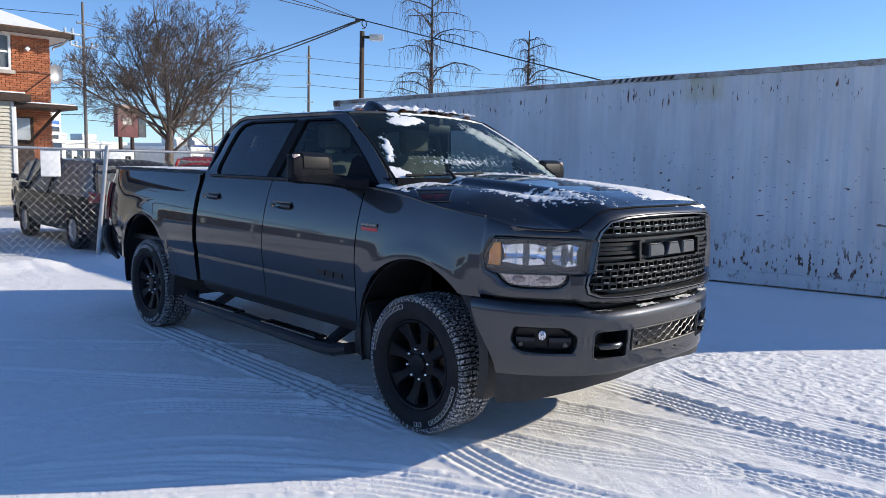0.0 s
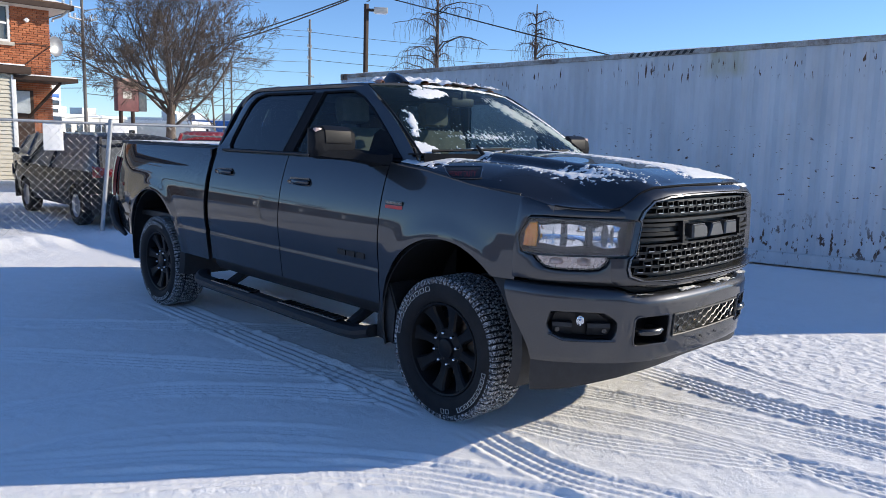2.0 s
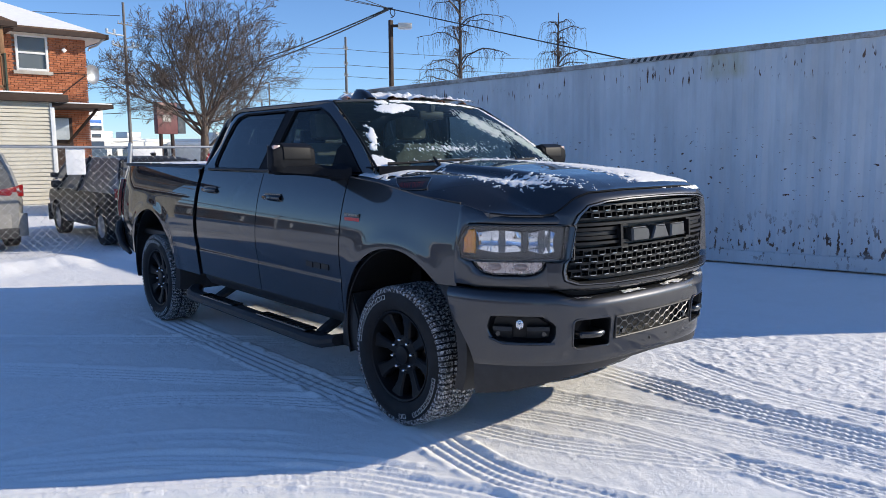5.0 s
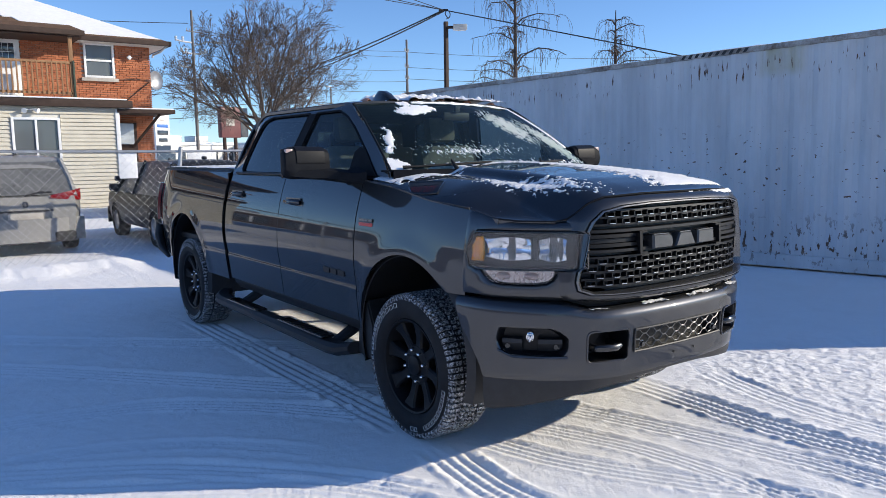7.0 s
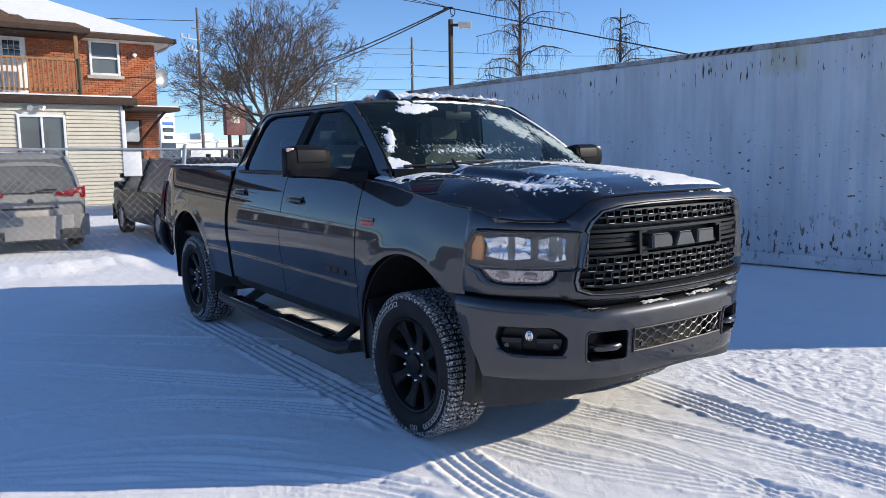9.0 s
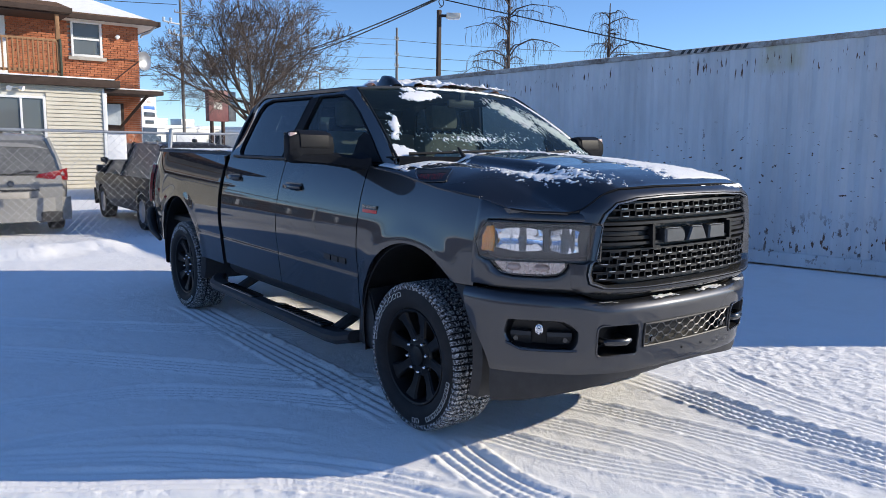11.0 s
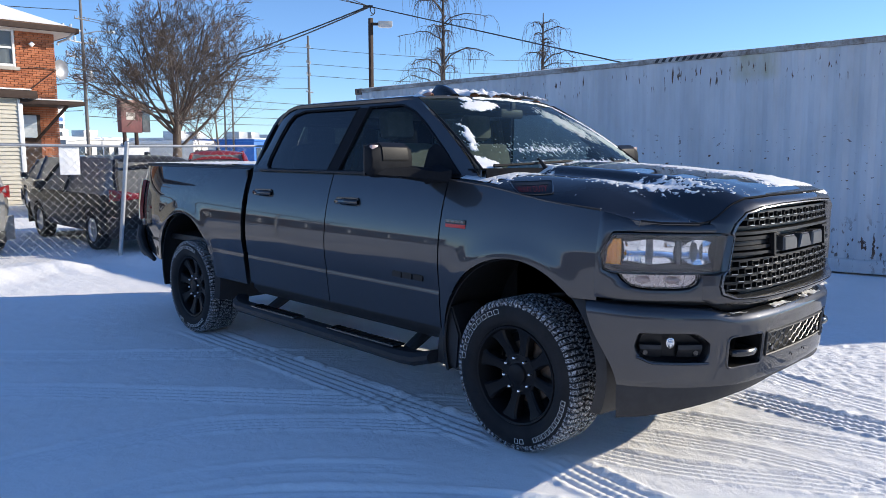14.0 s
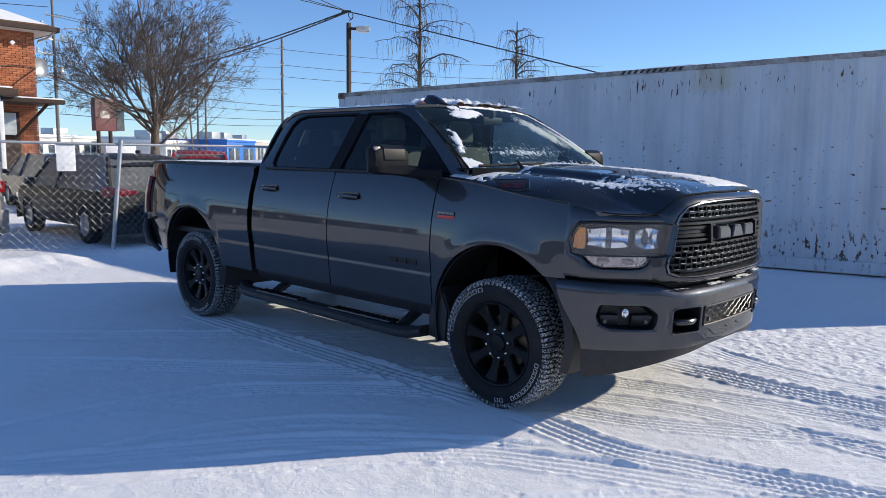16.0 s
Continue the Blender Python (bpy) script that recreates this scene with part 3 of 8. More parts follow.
def front_point(a, z, out=0.0):
    """A point on the rounded front; a is the length along the plan from the middle, negative to the right-hand side."""
    s, a = (-1 if a < 0 else 1), abs(a)
    e = 0.03
    x, y = curve_y(a, ARC, PLAN_X), curve_y(a, ARC, PLAN_Y)
    # soften the plan a little by averaging
    x = (x + curve_y(max(a - 0.06, -a + 0.06 if a < 0.06 else 0), ARC, PLAN_X) + curve_y(a + 0.06, ARC, PLAN_X)) / 3
    y = (y + (curve_y(a - 0.06, ARC, PLAN_Y) if a > 0.06 else a - 0.06) + curve_y(a + 0.06, ARC, PLAN_Y)) / 3
    x1, y1 = curve_y(a + e, ARC, PLAN_X), curve_y(a + e, ARC, PLAN_Y)
    x0, y0 = curve_y(max(a - e, 0), ARC, PLAN_X), curve_y(max(a - e, 0), ARC, PLAN_Y)
    tx, ty = x1 - x0, y1 - y0
    tl = math.hypot(tx, ty)
    nx, ny = ty / tl, -tx / tl
    return Vector((x + nx * out, s * (y + ny * out), z))


def arc_at(y):
    return curve_y(y, PLAN_Y, ARC)


def on_front(y, z, out):
    """A point on the upright nose, which leans back a little towards the top."""
    lean = (1.15 - z) * 0.06 - 0.11 * max(0.0, z - 1.33)
    p = front_point(math.copysign(arc_at(abs(y)), y), z, out)
    return p + Vector((lean - 0.01, 0, 0))


def arch_z(x, arch):
    cx, cz, r = arch
    d = abs(x - cx)
    return cz + math.sqrt(max(0.0, r * r - d * d)) if d < r else 0.0


def side_y(x, z):
    if z > 0.806:
        y = 1.02 - (0.42 if z > 0.99 else 0.62) * (z - 0.99) ** 2
    else:
        y = curve_y(z, (0.40, 0.50, 0.58, 0.64, 0.79, 0.806), (0.926, 0.961, 0.979, 0.986, 1.0035, 0.999))
    for cx, cz, r in (ARCH_F, ARCH_R):
        d = math.hypot(x - cx, z - cz)
        y += 0.010 * math.exp(-((d - r - 0.01) / 0.075) ** 2) * (1 if z > 0.5 else 0.5)
    if x > 0.2:
        y -= 0.042 * ((x - 0.2) / 0.384) ** 2
    if x < -4.3:
        y -= 0.10 * ((-4.3 - x) / 0.65) ** 2
    return y


def side_panel(x0, x1, low, high, s, nu=40, nv=14, grow=0.0):
    """A curved body panel between two heights given as functions of x; s is -1 on the right-hand side."""
    bm = bmesh.new()
    pts = []
    for i in range(nu + 1):
        x = x0 + (x1 - x0) * i / nu
        lo, hi = low(x), high(x)
        pts.append([(x, s * (side_y(x, lo + (hi - lo) * j / nv) + grow), lo + (hi - lo) * j / nv) for j in range(nv + 1)])
    grid_mesh(bm, pts, flip=(s > 0))
    return bm


def hood_edge_z(x):
    return curve_y(x, (-0.60, -0.20, 0.20, 0.52, 0.80), (1.47, 1.435, 1.375, 1.345, 1.295))


BELT = 1.478
SIDE = ((-1, "right"), (1, "left"))
for s, _ in SIDE:
    flip = s > 0
    # bed side: split round the wheel arch
    part("bed_side", side_panel(-4.95, -2.80, lambda x: max(0.56 if x > -3.9 else 0.60 + 0.10 * smoothstep(-4.4, -4.9, x), arch_z(x, ARCH_R)), lambda x: 1.485, s, 110, 72), PAINT, truck, solid=0.02)
    part("rear_door", side_panel(-2.725, -1.668, lambda x: 0.585, lambda x: BELT, s, 20, 96), PAINT, truck, solid=0.025)
    part("front_door", side_panel(-1.658, -0.535, lambda x: 0.585, lambda x: BELT, s, 20, 96), PAINT, truck, solid=0.025)
    part("fender", side_panel(-0.525, 0.545, lambda x: max(0.50 if x < 0 else 0.905, arch_z(x, ARCH_F)), lambda x: hood_edge_z(x) - 0.006, s, 90, 16), PAINT, truck, solid=0.02)
    # black sill and frame rail under the doors
    bm = bmesh.new()
    prof = [(0.945, 0.582), (0.94, 0.54), (0.90, 0.49), (0.80, 0.47), (0.78, 0.55)]
    grid_mesh(bm, [[(x, s * y, z) for y, z in prof] for x in np.linspace(-2.75, -0.5, 12)], flip=not flip)
    part("rocker_panel", bm, BLACK, truck, "black rocker panel", solid=0.01)
    # arch liners
    for (cx, cz, r), nm in ((ARCH_F, "f"), (ARCH_R, "r")):
        bm = bmesh.new()
        ang = np.linspace(radians(-20), radians(200), 40)
        rows = []
        for a in ang:
            ca, sa = math.cos(a), math.sin(a)
            rows.append([(cx + rr * ca, s * yy, max(0.33, cz + rr * sa)) for rr, yy in ((r - 0.012, 0.985), (r + 0.03, 0.960), (r + 0.05, 0.80), (r + 0.05, 0.45), (0.1, 0.45))])
        grid_mesh(bm, rows, flip=flip)
        part("wheel_arch_liner", bm, BLACK, truck, "black plastic wheel arch liner", solid=0.006)
    # flap behind the front wheel
    bm = bmesh.new()
    prism(bm, [(-0.60, 0.36), (-0.42, 0.34), (-0.40, 0.56), (-0.47, 0.72), (-0.52, 0.72), (-0.58, 0.50)], 0.72, 0.965, Matrix(((1, 0, 0, 0), (0, 0, s, 0), (0, 1, 0, 0), (0, 0, 0, 1))), 0.012)
    part("mud_flap", bm, BLACK, truck)

# ---- cab: pillars, roof and glass ----
def cab_y(z):
    return 0.925 - (z - 1.478) * 0.38 - 0.10 * max(0, z - 1.86) ** 1.2


def cab_sink(x):
    """How far the roof line has come down towards the back of the cab."""
    return 0.050 * max(0.0, (-2.34 - x) / 0.20) ** 2


WR_BACK = lambda z: curve_y(z, (1.49, 1.52, 1.60, 1.75, 1.85, 1.90, 1.925), (-2.50, -2.545, -2.545, -2.495, -2.435, -2.37, -2.25))
WR_FRONT = lambda z: curve_y(z, (1.49, 1.925), (-1.745, -1.585))
WF_BACK = lambda z: curve_y(z, (1.49, 1.925), (-1.625, -1.47))
WF_FRONT = lambda z: curve_y(z, (1.49, 1.60, 1.80, 1.88, 1.925), (-0.55, -0.645, -0.885, -1.005, -1.13))
CAB_BACK = lambda z: curve_y(z, (1.47, 1.75, 1.92, 1.98), (-2.735, -2.69, -2.625, -2.535))
A_EDGE = lambda z: curve_y(z, (1.47, 1.53, 1.80, 1.93, 1.98), (-0.36, -0.42, -0.765, -0.965, -1.065))
Z_ROWS = [1.47, 1.49] + list(np.linspace(1.50, 1.925, 18)) + [1.945, 1.965, 1.98]
for s, _ in SIDE:
    bm = bmesh.new()
    cols = []
    bounds = (CAB_BACK, WR_BACK, WR_FRONT, WF_BACK, WF_FRONT, A_EDGE)
    counts = (4, 10, 3, 10, 4)
    table = []
    for z in Z_ROWS:
        b = [fn(z) for fn in bounds]
        row = []
        for k, c in enumerate(counts):
            row += [b[k] + (b[k + 1] - b[k]) * i / c for i in range(c)]
        row.append(b[-1])
        table.append(row)
    tops = np.cumsum((0,) + counts)
    pts = [[(table[j][i], s * (cab_y(Z_ROWS[j]) - 0.075 * smoothstep(-1.15, -0.45, table[j][i])), Z_ROWS[j] - cab_sink(table[j][i]) * (Z_ROWS[j] - 1.47) / 0.51) for j in range(len(Z_ROWS))] for i in range(len(table[0]))]

    def window(i, j):
        return 1 <= j < 19 and (tops[1] <= i < tops[2] or tops[3] <= i < tops[4])
    grid_mesh(bm, pts, flip=(s > 0), skip=window)
    part("cab_side_frame", bm, PAINT, truck, solid=0.03)
    for nm, i0, i1 in (("rear_side_window", tops[1], tops[2]), ("front_side_window", tops[3], tops[4])):
        bm = bmesh.new()
        grid_mesh(bm, [[Vector(pts[i][j]) - Vector((0, s * 0.012, 0)) for j in range(1, 20)] for i in range(i0, i1 + 1)], flip=(s > 0))
        pane = part(nm, bm, FRONT_GLASS if nm.startswith("front") else SIDE_GLASS, truck, "dark tinted side window")
        # rubber seal round the pane
        bm = bmesh.new()
        ring = [pts[i0][j] for j in range(1, 20)] + [pts[i][19] for i in range(i0 + 1, i1)] + [pts[i1][j] for j in range(19, 0, -1)] + [pts[i][1] for i in range(i1 - 1, i0, -1)]
        tube(bm, ring + ring[:1], 0.008, 6, False)
        part("window_seal", bm, MATT_BLACK, pane, "black rubber window seal")
    bm = bmesh.new()
    rows = []
    for z in np.linspace(1.492, 1.922, 12):
        x0, x1 = WR_FRONT(z) + 0.006, WF_BACK(z) - 0.006
        rows.append([(x, s * (cab_y(z) + o), z) for x, o in ((x0, -0.01), (x0, 0.004), (x1, 0.004), (x1, -0.01))])
    grid_mesh(bm, rows, flip=(s > 0))
    part("b_pillar", bm, MATT_BLACK, truck, "black door pillar")
    bm = bmesh.new()
    tube(bm, [(x, s * (0.928 + (0.004 if x < -0.6 else 0.0)), 1.484) for x in np.linspace(-2.62, -0.60, 14)], 0.010, 6)
    part("belt_moulding", bm, BLACK, truck)

# roof with a rounded edge and two shallow ribs
bm = bmesh.new()
rows = []
for i in range(21):
    u = i / 20
    x = -0.945 - u * 1.695
    drop = 0.010 * max(0, (0.10 - u) / 0.10) ** 1.6 + cab_sink(x) + 0.02 * max(0, (u - 0.92) / 0.08) ** 2
    row = []
    for j in range(25):
        v = j / 12 - 1
        y = v * (0.752 - 0.02 * max(0, 0.15 - u) / 0.15)
        z = 2.010 - 0.018 * v * v - 0.014 * max(0, (abs(v) - 0.84) / 0.16) ** 1.5 - drop + 0.004 * math.cos(v * 9)
        row.append((x - (0.10 * (v * v)) * (1 if u < 0.3 else 0.3) * (1 - u), y, z - 0.004))
    rows.append(row)
grid_mesh(bm, rows, flip=False)
part("cab_roof", bm, PAINT, truck, solid=-0.02)
# back of the cab with its window
bm = bmesh.new()
rows = []
zs = [1.40, 1.50, 1.56, 1.75, 1.88, 1.93, 1.975]
for v in np.linspace(-1, 1, 17):
    rows.append([(curve_y(z, (1.4, 1.75, 1.92, 1.98), (-2.74, -2.695, -2.64, -2.57)) - 0.03 * (1 - v * v), v * (cab_y(max(z, 1.478)) - 0.005), z - 0.066 * max(0.0, z - 1.47) / 0.51) for z in zs])
grid_mesh(bm, rows, skip=lambda i, j: 2 <= j < 4 and 3 <= i < 13)
part("cab_back_panel", bm, PAINT, truck, solid=0.02)
bm = bmesh.new()
grid_mesh(bm, [[Vector(rows[i][j]) + Vector((0.012, 0, 0)) for j in range(2, 5)] for i in range(3, 14)])
part("rear_window", bm, SIDE_GLASS, truck)

# windshield
def shield(u, v):
    """u from -1 right to 1 left, v from the cowl up to the roof."""
    y = u * (0.86 + (0.695 - 0.86) * v)
    x = (-0.16 - 0.17 * u * u) * (1 - v) + (-0.95 - 0.10 * u * u) * v
    z = 1.525 + (1.990 - 1.525) * v + 0.025 * math.sin(math.pi * v) - (0.02 * u * u) * v
    return Vector((x, y, z))


bm = bmesh.new()
grid_mesh(bm, [[shield(u, v) for v in np.linspace(0, 1, 13)] for u in np.linspace(-1, 1, 21)], flip=True)
windshield = part("windshield", bm, WINDSHIELD, truck, "windshield with patches of thawing snow")
bm = bmesh.new()
rim = [shield(-1, v) for v in np.linspace(0, 1, 9)] + [shield(u, 1) for u in np.linspace(-0.9, 0.9, 11)] + [shield(1, v) for v in np.linspace(1, 0, 9)]
tube(bm, rim, 0.008, 6)
part("windshield_seal", bm, MATT_BLACK, windshield)
# A pillar skins between windshield and side
for s, _ in SIDE:
    bm = bmesh.new()
    rows = []
    for v in np.linspace(0, 1, 14):
        z = 1.43 + 0.545 * v
        a = shield(s, max(0.0, (z - 1.525) / 0.46)) - Vector((0, 0, max(0, 1.525 - z)))
        b = Vector((A_EDGE(z), s * (cab_y(z) - 0.075 * smoothstep(-1.15, -0.45, A_EDGE(z))), z))
        mid = (a + b) / 2 + Vector((0.012, s * 0.010, 0.006))
        rows.append([a, mid, b])
    grid_mesh(bm, rows, flip=(s < 0))
    part("a_pillar", bm, PAINT, truck)

# ---- hood ----
def hood_z(x, y):
    c = curve_y(x, (-0.60, -0.30, 0.0, 0.30, 0.60, 0.80, 0.92, 1.0, 1.04), (1.572, 1.566, 1.556, 1.540, 1.512, 1.482, 1.452, 1.425, 1.405))
    a = abs(y)
    lift = 1 - smoothstep(0.43 - 0.05 * (x > 0.8), 0.53, a)
    dome = 0.034 * lift * smoothstep(1.02, 0.5, x)
    groove = -0.010 * math.exp(-((a - 0.55) / 0.05) ** 2) * smoothstep(1.0, 0.6, x)
    z = c - 0.034 * smoothstep(1.02, 0.5, x) + dome + groove - 0.03 * smoothstep(0.0, 0.75, a)
    return z



# the front edge of the hood, from the middle to the corner over the wheel: share, y or arc length, z
def hood_front(v):
    a, s = abs(v), (-1 if v < 0 else 1)
    if a <= 0.62:
        y = a / 0.62 * 0.60
        p = on_front(y, curve_y(y, (0.0, 0.28, 0.52, 0.60), (1.414, 1.414, 1.404, 1.377)), 0.0)
    elif a <= 0.78:
        t = (a - 0.62) / 0.16
        y = 0.60 + 0.125 * t
        p = on_front(y, curve_y(t, (0, 0.3, 0.7, 1), (1.377, 1.345, 1.305, 1.291)), 0.0 - 0.004 * t)
    else:
        t = (a - 0.78) / 0.22
        p = front_point(curve_y(t, (0, 1), (arc_at(0.725), 1.065)), curve_y(t, (0, 0.7, 1), (1.291, 1.293, 1.302)), -0.004)
    return Vector((p.x, s * abs(p.y), p.z))


def hood_point(u, v):
    f = hood_front(v)
    r = Vector((-0.46, v * 0.925, 0))
    x, y = r.x + (f.x - r.x) * u, r.y + (f.y - r.y) * (u + 0.35 * u * (1 - u))
    z = hood_z(x, y)
    k = smoothstep(0.72, 1.0, abs(v)) ** 1.5
    z += (hood_edge_z(min(x, 0.66)) - z) * k
    zf = hood_z(f.x, f.y)
    zf += (hood_edge_z(min(f.x, 0.66)) - zf) * k
    z += (f.z - zf) * smoothstep(0.55, 1.0, u)
    edge = smoothstep(0.80, 1.0, abs(v)) * smoothstep(0.72, 0.45, x)
    y += (math.copysign(side_y(min(x, 0.6), z), y) - y) * edge
    return Vector((x, y, z))


bm = bmesh.new()
# the sheet with its turned-down side and front edges
rows = [[hood_point(u, v) for v in np.linspace(-1, 1, 81)] for u in np.linspace(0, 1, 45) ** 0.85]
rows.append([p - Vector((0.006, 0, 0.02)) for p in rows[-1]])
rows = [[r[0] - Vector((0, 0, 0.02))] + r + [r[-1] - Vector((0, 0, 0.02))] for r in rows]
grid_mesh(bm, rows, flip=False)
part("hood", bm, PAINT, truck)
bm = bmesh.new()
tube(bm, [hood_front(v) + Vector((0.004, 0, 0.001)) for v in np.linspace(-1, 1, 61)], 0.0045, 6)
part("hood_joint", bm, MATT_BLACK, truck, "dark joint along the hood edge")
for s, _ in SIDE:
    # dark channel under the hood's edge
    bm = bmesh.new()
    grid_mesh(bm, [[(x, s * (side_y(x, hood_edge_z(x)) - 0.008), hood_edge_z(x) + 0.004), (x, s * (side_y(x, hood_edge_z(x)) - 0.014), hood_edge_z(x) - 0.05)] for x in np.linspace(-0.54, 0.52, 20)])
    part("hood_channel", bm, BLACK, truck, solid=0.006)
# cowl below the windshield
bm = bmesh.new()
grid_mesh(bm, [[(-0.44, u * 0.86, 1.515), (-0.13 - 0.17 * u * u, u * 0.86, 1.520), (-0.13 - 0.17 * u * u, u * 0.86, 1.44)] for u in np.linspace(-1, 1, 15)])
part("cowl_panel", bm, MATT_BLACK, truck, "black plastic wiper cowl", solid=0.01)

# ---- truck front: header, grille, lamps, bumper ----
def outline(pts, n):
    """n points at even lengths along a closed polyline."""
    pts = [Vector((*p, 0)) for p in pts]
    seg = [(b - a).length for a, b in zip(pts, pts[1:] + pts[:1])]
    total, out = sum(seg), []
    for k in range(n):
        d = total * k / n
        i = 0
        while d > seg[i]:
            d -= seg[i]
            i += 1
        p = pts[i].lerp(pts[(i + 1) % len(pts)], d / seg[i])
        out.append((p.x, p.y))
    return out


def finer(pts, n=5):
    out = []
    for (a0, z0), (a1, z1) in zip(pts, pts[1:]):
        out += [(a0 + (a1 - a0) * k / n, z0 + (z1 - z0) * k / n) for k in range(n)]
    return out + [pts[-1]]


GRILLE_HALF = ((0.0, 1.362), (0.25, 1.359), (0.42, 1.350), (0.53, 1.328), (0.575, 1.285), (0.598, 1.243), (0.603, 1.225), (0.632, 1.075), (0.640, 1.050), (0.650, 1.004), (0.642, 0.967), (0.585, 0.944), (0.40, 0.940), (0.0, 0.940))
HEADER_HALF = ((0.0, 1.412), (0.28, 1.412), (0.52, 1.402), (0.60, 1.377), (0.69, 1.300), (0.702, 1.249), (0.634, 1.239), (0.660, 1.062), (0.735, 1.048), (0.740, 0.985), (0.730, 0.930), (0.690, 0.905), (0.50, 0.893), (0.0, 0.885))


def full(half):
    return list(half) + [(-y, z) for y, z in half[-2:0:-1]]


def ring(bm, inner, outer, ts, outs, flip=False):
    rows = []
    for (y0, z0), (y1, z1) in zip(inner, outer):
        rows.append([on_front(y0 + (y1 - y0) * t, z0 + (z1 - z0) * t, o) for t, o in zip(ts, outs)])
    grid_mesh(bm, rows, closed_u=True, flip=flip)


def dense(half, n=5):
    f = full(half)
    out = []
    for a, b in zip(f, f[1:] + f[:1]):
        out += [(a[0] + (b[0] - a[0]) * k / n, a[1] + (b[1] - a[1]) * k / n) for k in range(n)]
    return out


IN, OUT = dense(GRILLE_HALF), dense(HEADER_HALF)
bm = bmesh.new()
ring(bm, IN, OUT, (0.22, 0.30, 0.45, 0.7, 0.9, 1.0, 1.0), (0.030, 0.038, 0.036, 0.024, 0.010, 0.0, -0.05))
part("grille_surround", bm, PAINT, truck)
bm = bmesh.new()
ring(bm, IN, OUT, (0.0, 0.0, 0.10, 0.20, 0.24), (-0.05, 0.018, 0.040, 0.038, 0.02))
part("grille_frame", bm, GREY_CHROME, truck, "satin grey grille frame")


def grille_half_width(z):
    pts = [(zz, yy) for yy, zz in GRILLE_HALF][::-1]
    return curve_y(z, [p[0] for p in pts[1:]], [p[1] for p in pts[1:]])


# black backing and horizontal bars with their slots, highlights painted on the lower edges
bm = bmesh.new()
grid_mesh(bm, [[on_front(v * grille_half_width(z) * 0.995, z, -0.055) for z in np.linspace(0.942, 1.36, 10)] for v in np.linspace(-1, 1, 25)], flip=True)
grille = part("grille_backing", bm, BLACK, truck, solid=0.01)


def bar_on_front(bm, y0, y1, z0, z1, o0, o1, n=10, slant=0.0):
    """A bar that follows the curved front between two heights and two depths."""
    rows = []
    for k in range(n + 1):
        y = y0 + (y1 - y0) * k / n
        rows.append([on_front(y, z0 + slant, o0), on_front(y, z0, o1), on_front(y, z1, o1), on_front(y, z1 + slant, o0)])
    vs = grid_mesh(bm, rows, closed_v=True)
    bm.faces.new(vs[0][::-1])
    bm.faces.new(vs[-1])


ROWS_TOP = (1.338, 1.303, 1.268)
ROWS_LOW = (1.110, 1.075, 1.040, 1.005, 0.970)
for z in ROWS_TOP + ROWS_LOW:
    w = grille_half_width(z) - 0.01
    bm = bmesh.new()
    bar_on_front(bm, -w, w, z - 0.0045, z + 0.0045, -0.05, 0.004, 24)
    part("grille_bar", bm, GRILLE_BLACK, grille)
# staggered slot frames between the bars
# short pale bars along the lower edges put the highlight into the colour
slot_bm, glint_bm = bmesh.new(), bmesh.new()
n_slot = 0
for r, z in enumerate(ROWS_TOP + ROWS_LOW):
    w = grille_half_width(z - 0.017) - 0.02
    if z in (ROWS_TOP[-1], ROWS_LOW[-1]):
        continue
    step = 0.088
    y = -w + (0.044 if r % 2 else 0.0)
    while y + 0.05 < w:
        zz = z - 0.0175
        for a, b in (((y, zz + 0.009), (y + 0.052, zz + 0.013)), ((y, zz - 0.013), (y + 0.052, zz - 0.009))):
            bar_on_front(slot_bm if a[1] > zz else glint_bm, a[0] + (0.0 if a[1] > zz else 0.010), b[0] - (0.0 if a[1] > zz else 0.010), a[1], b[1], -0.03, 0.010 if a[1] > zz else 0.013, 2)
        for a in (y, y + 0.048):
            bar_on_front(slot_bm, a, a + 0.005, zz - 0.012, zz + 0.012, -0.03, 0.006, 1)
        y += step
tagged(part("grille_mesh", slot_bm, GRILLE_BLACK, grille, "black slots between the grille bars"), kind="stuff")
tagged(part("grille_edging", glint_bm, SLOT_HIGHLIGHT, grille, "pale bars painting highlights on the lower edges of the grille slots"), kind="stuff")
# middle band with the plain raised maker's badge
for z0, z1, o in ((1.232, 1.246, 0.018), (1.135, 1.149, 0.018), (1.180, 1.200, 0.0)):
    bm = bmesh.new()
    w = grille_half_width(z0) - 0.004
    bar_on_front(bm, -w, w, z0, z1, -0.05, o, 24)
    part("grille_band", bm, GRILLE_BLACK, grille)
for s in (-1, 1):
    for k, (z0, z1) in enumerate(((1.205, 1.222), (1.160, 1.177))):
        bm = bmesh.new()
        bar_on_front(bm, s * 0.335, s * (0.61 if k == 0 else 0.63), z0, z1, -0.04, 0.012, 8)
        part("grille_band", bm, DARK_METAL, grille)
    bm = bmesh.new()
    for a, b in (((0.285, 1.118), (0.335, 1.128)), ((0.285, 1.222), (0.335, 1.232)), ((0.318, 1.118), (0.335, 1.232))):
        bar_on_front(bm, s * a[0], s * b[0], a[1], b[1], -0.03, 0.035, 3)
    part("badge_bracket", bm, DARK_METAL, grille)
bm = bmesh.new()
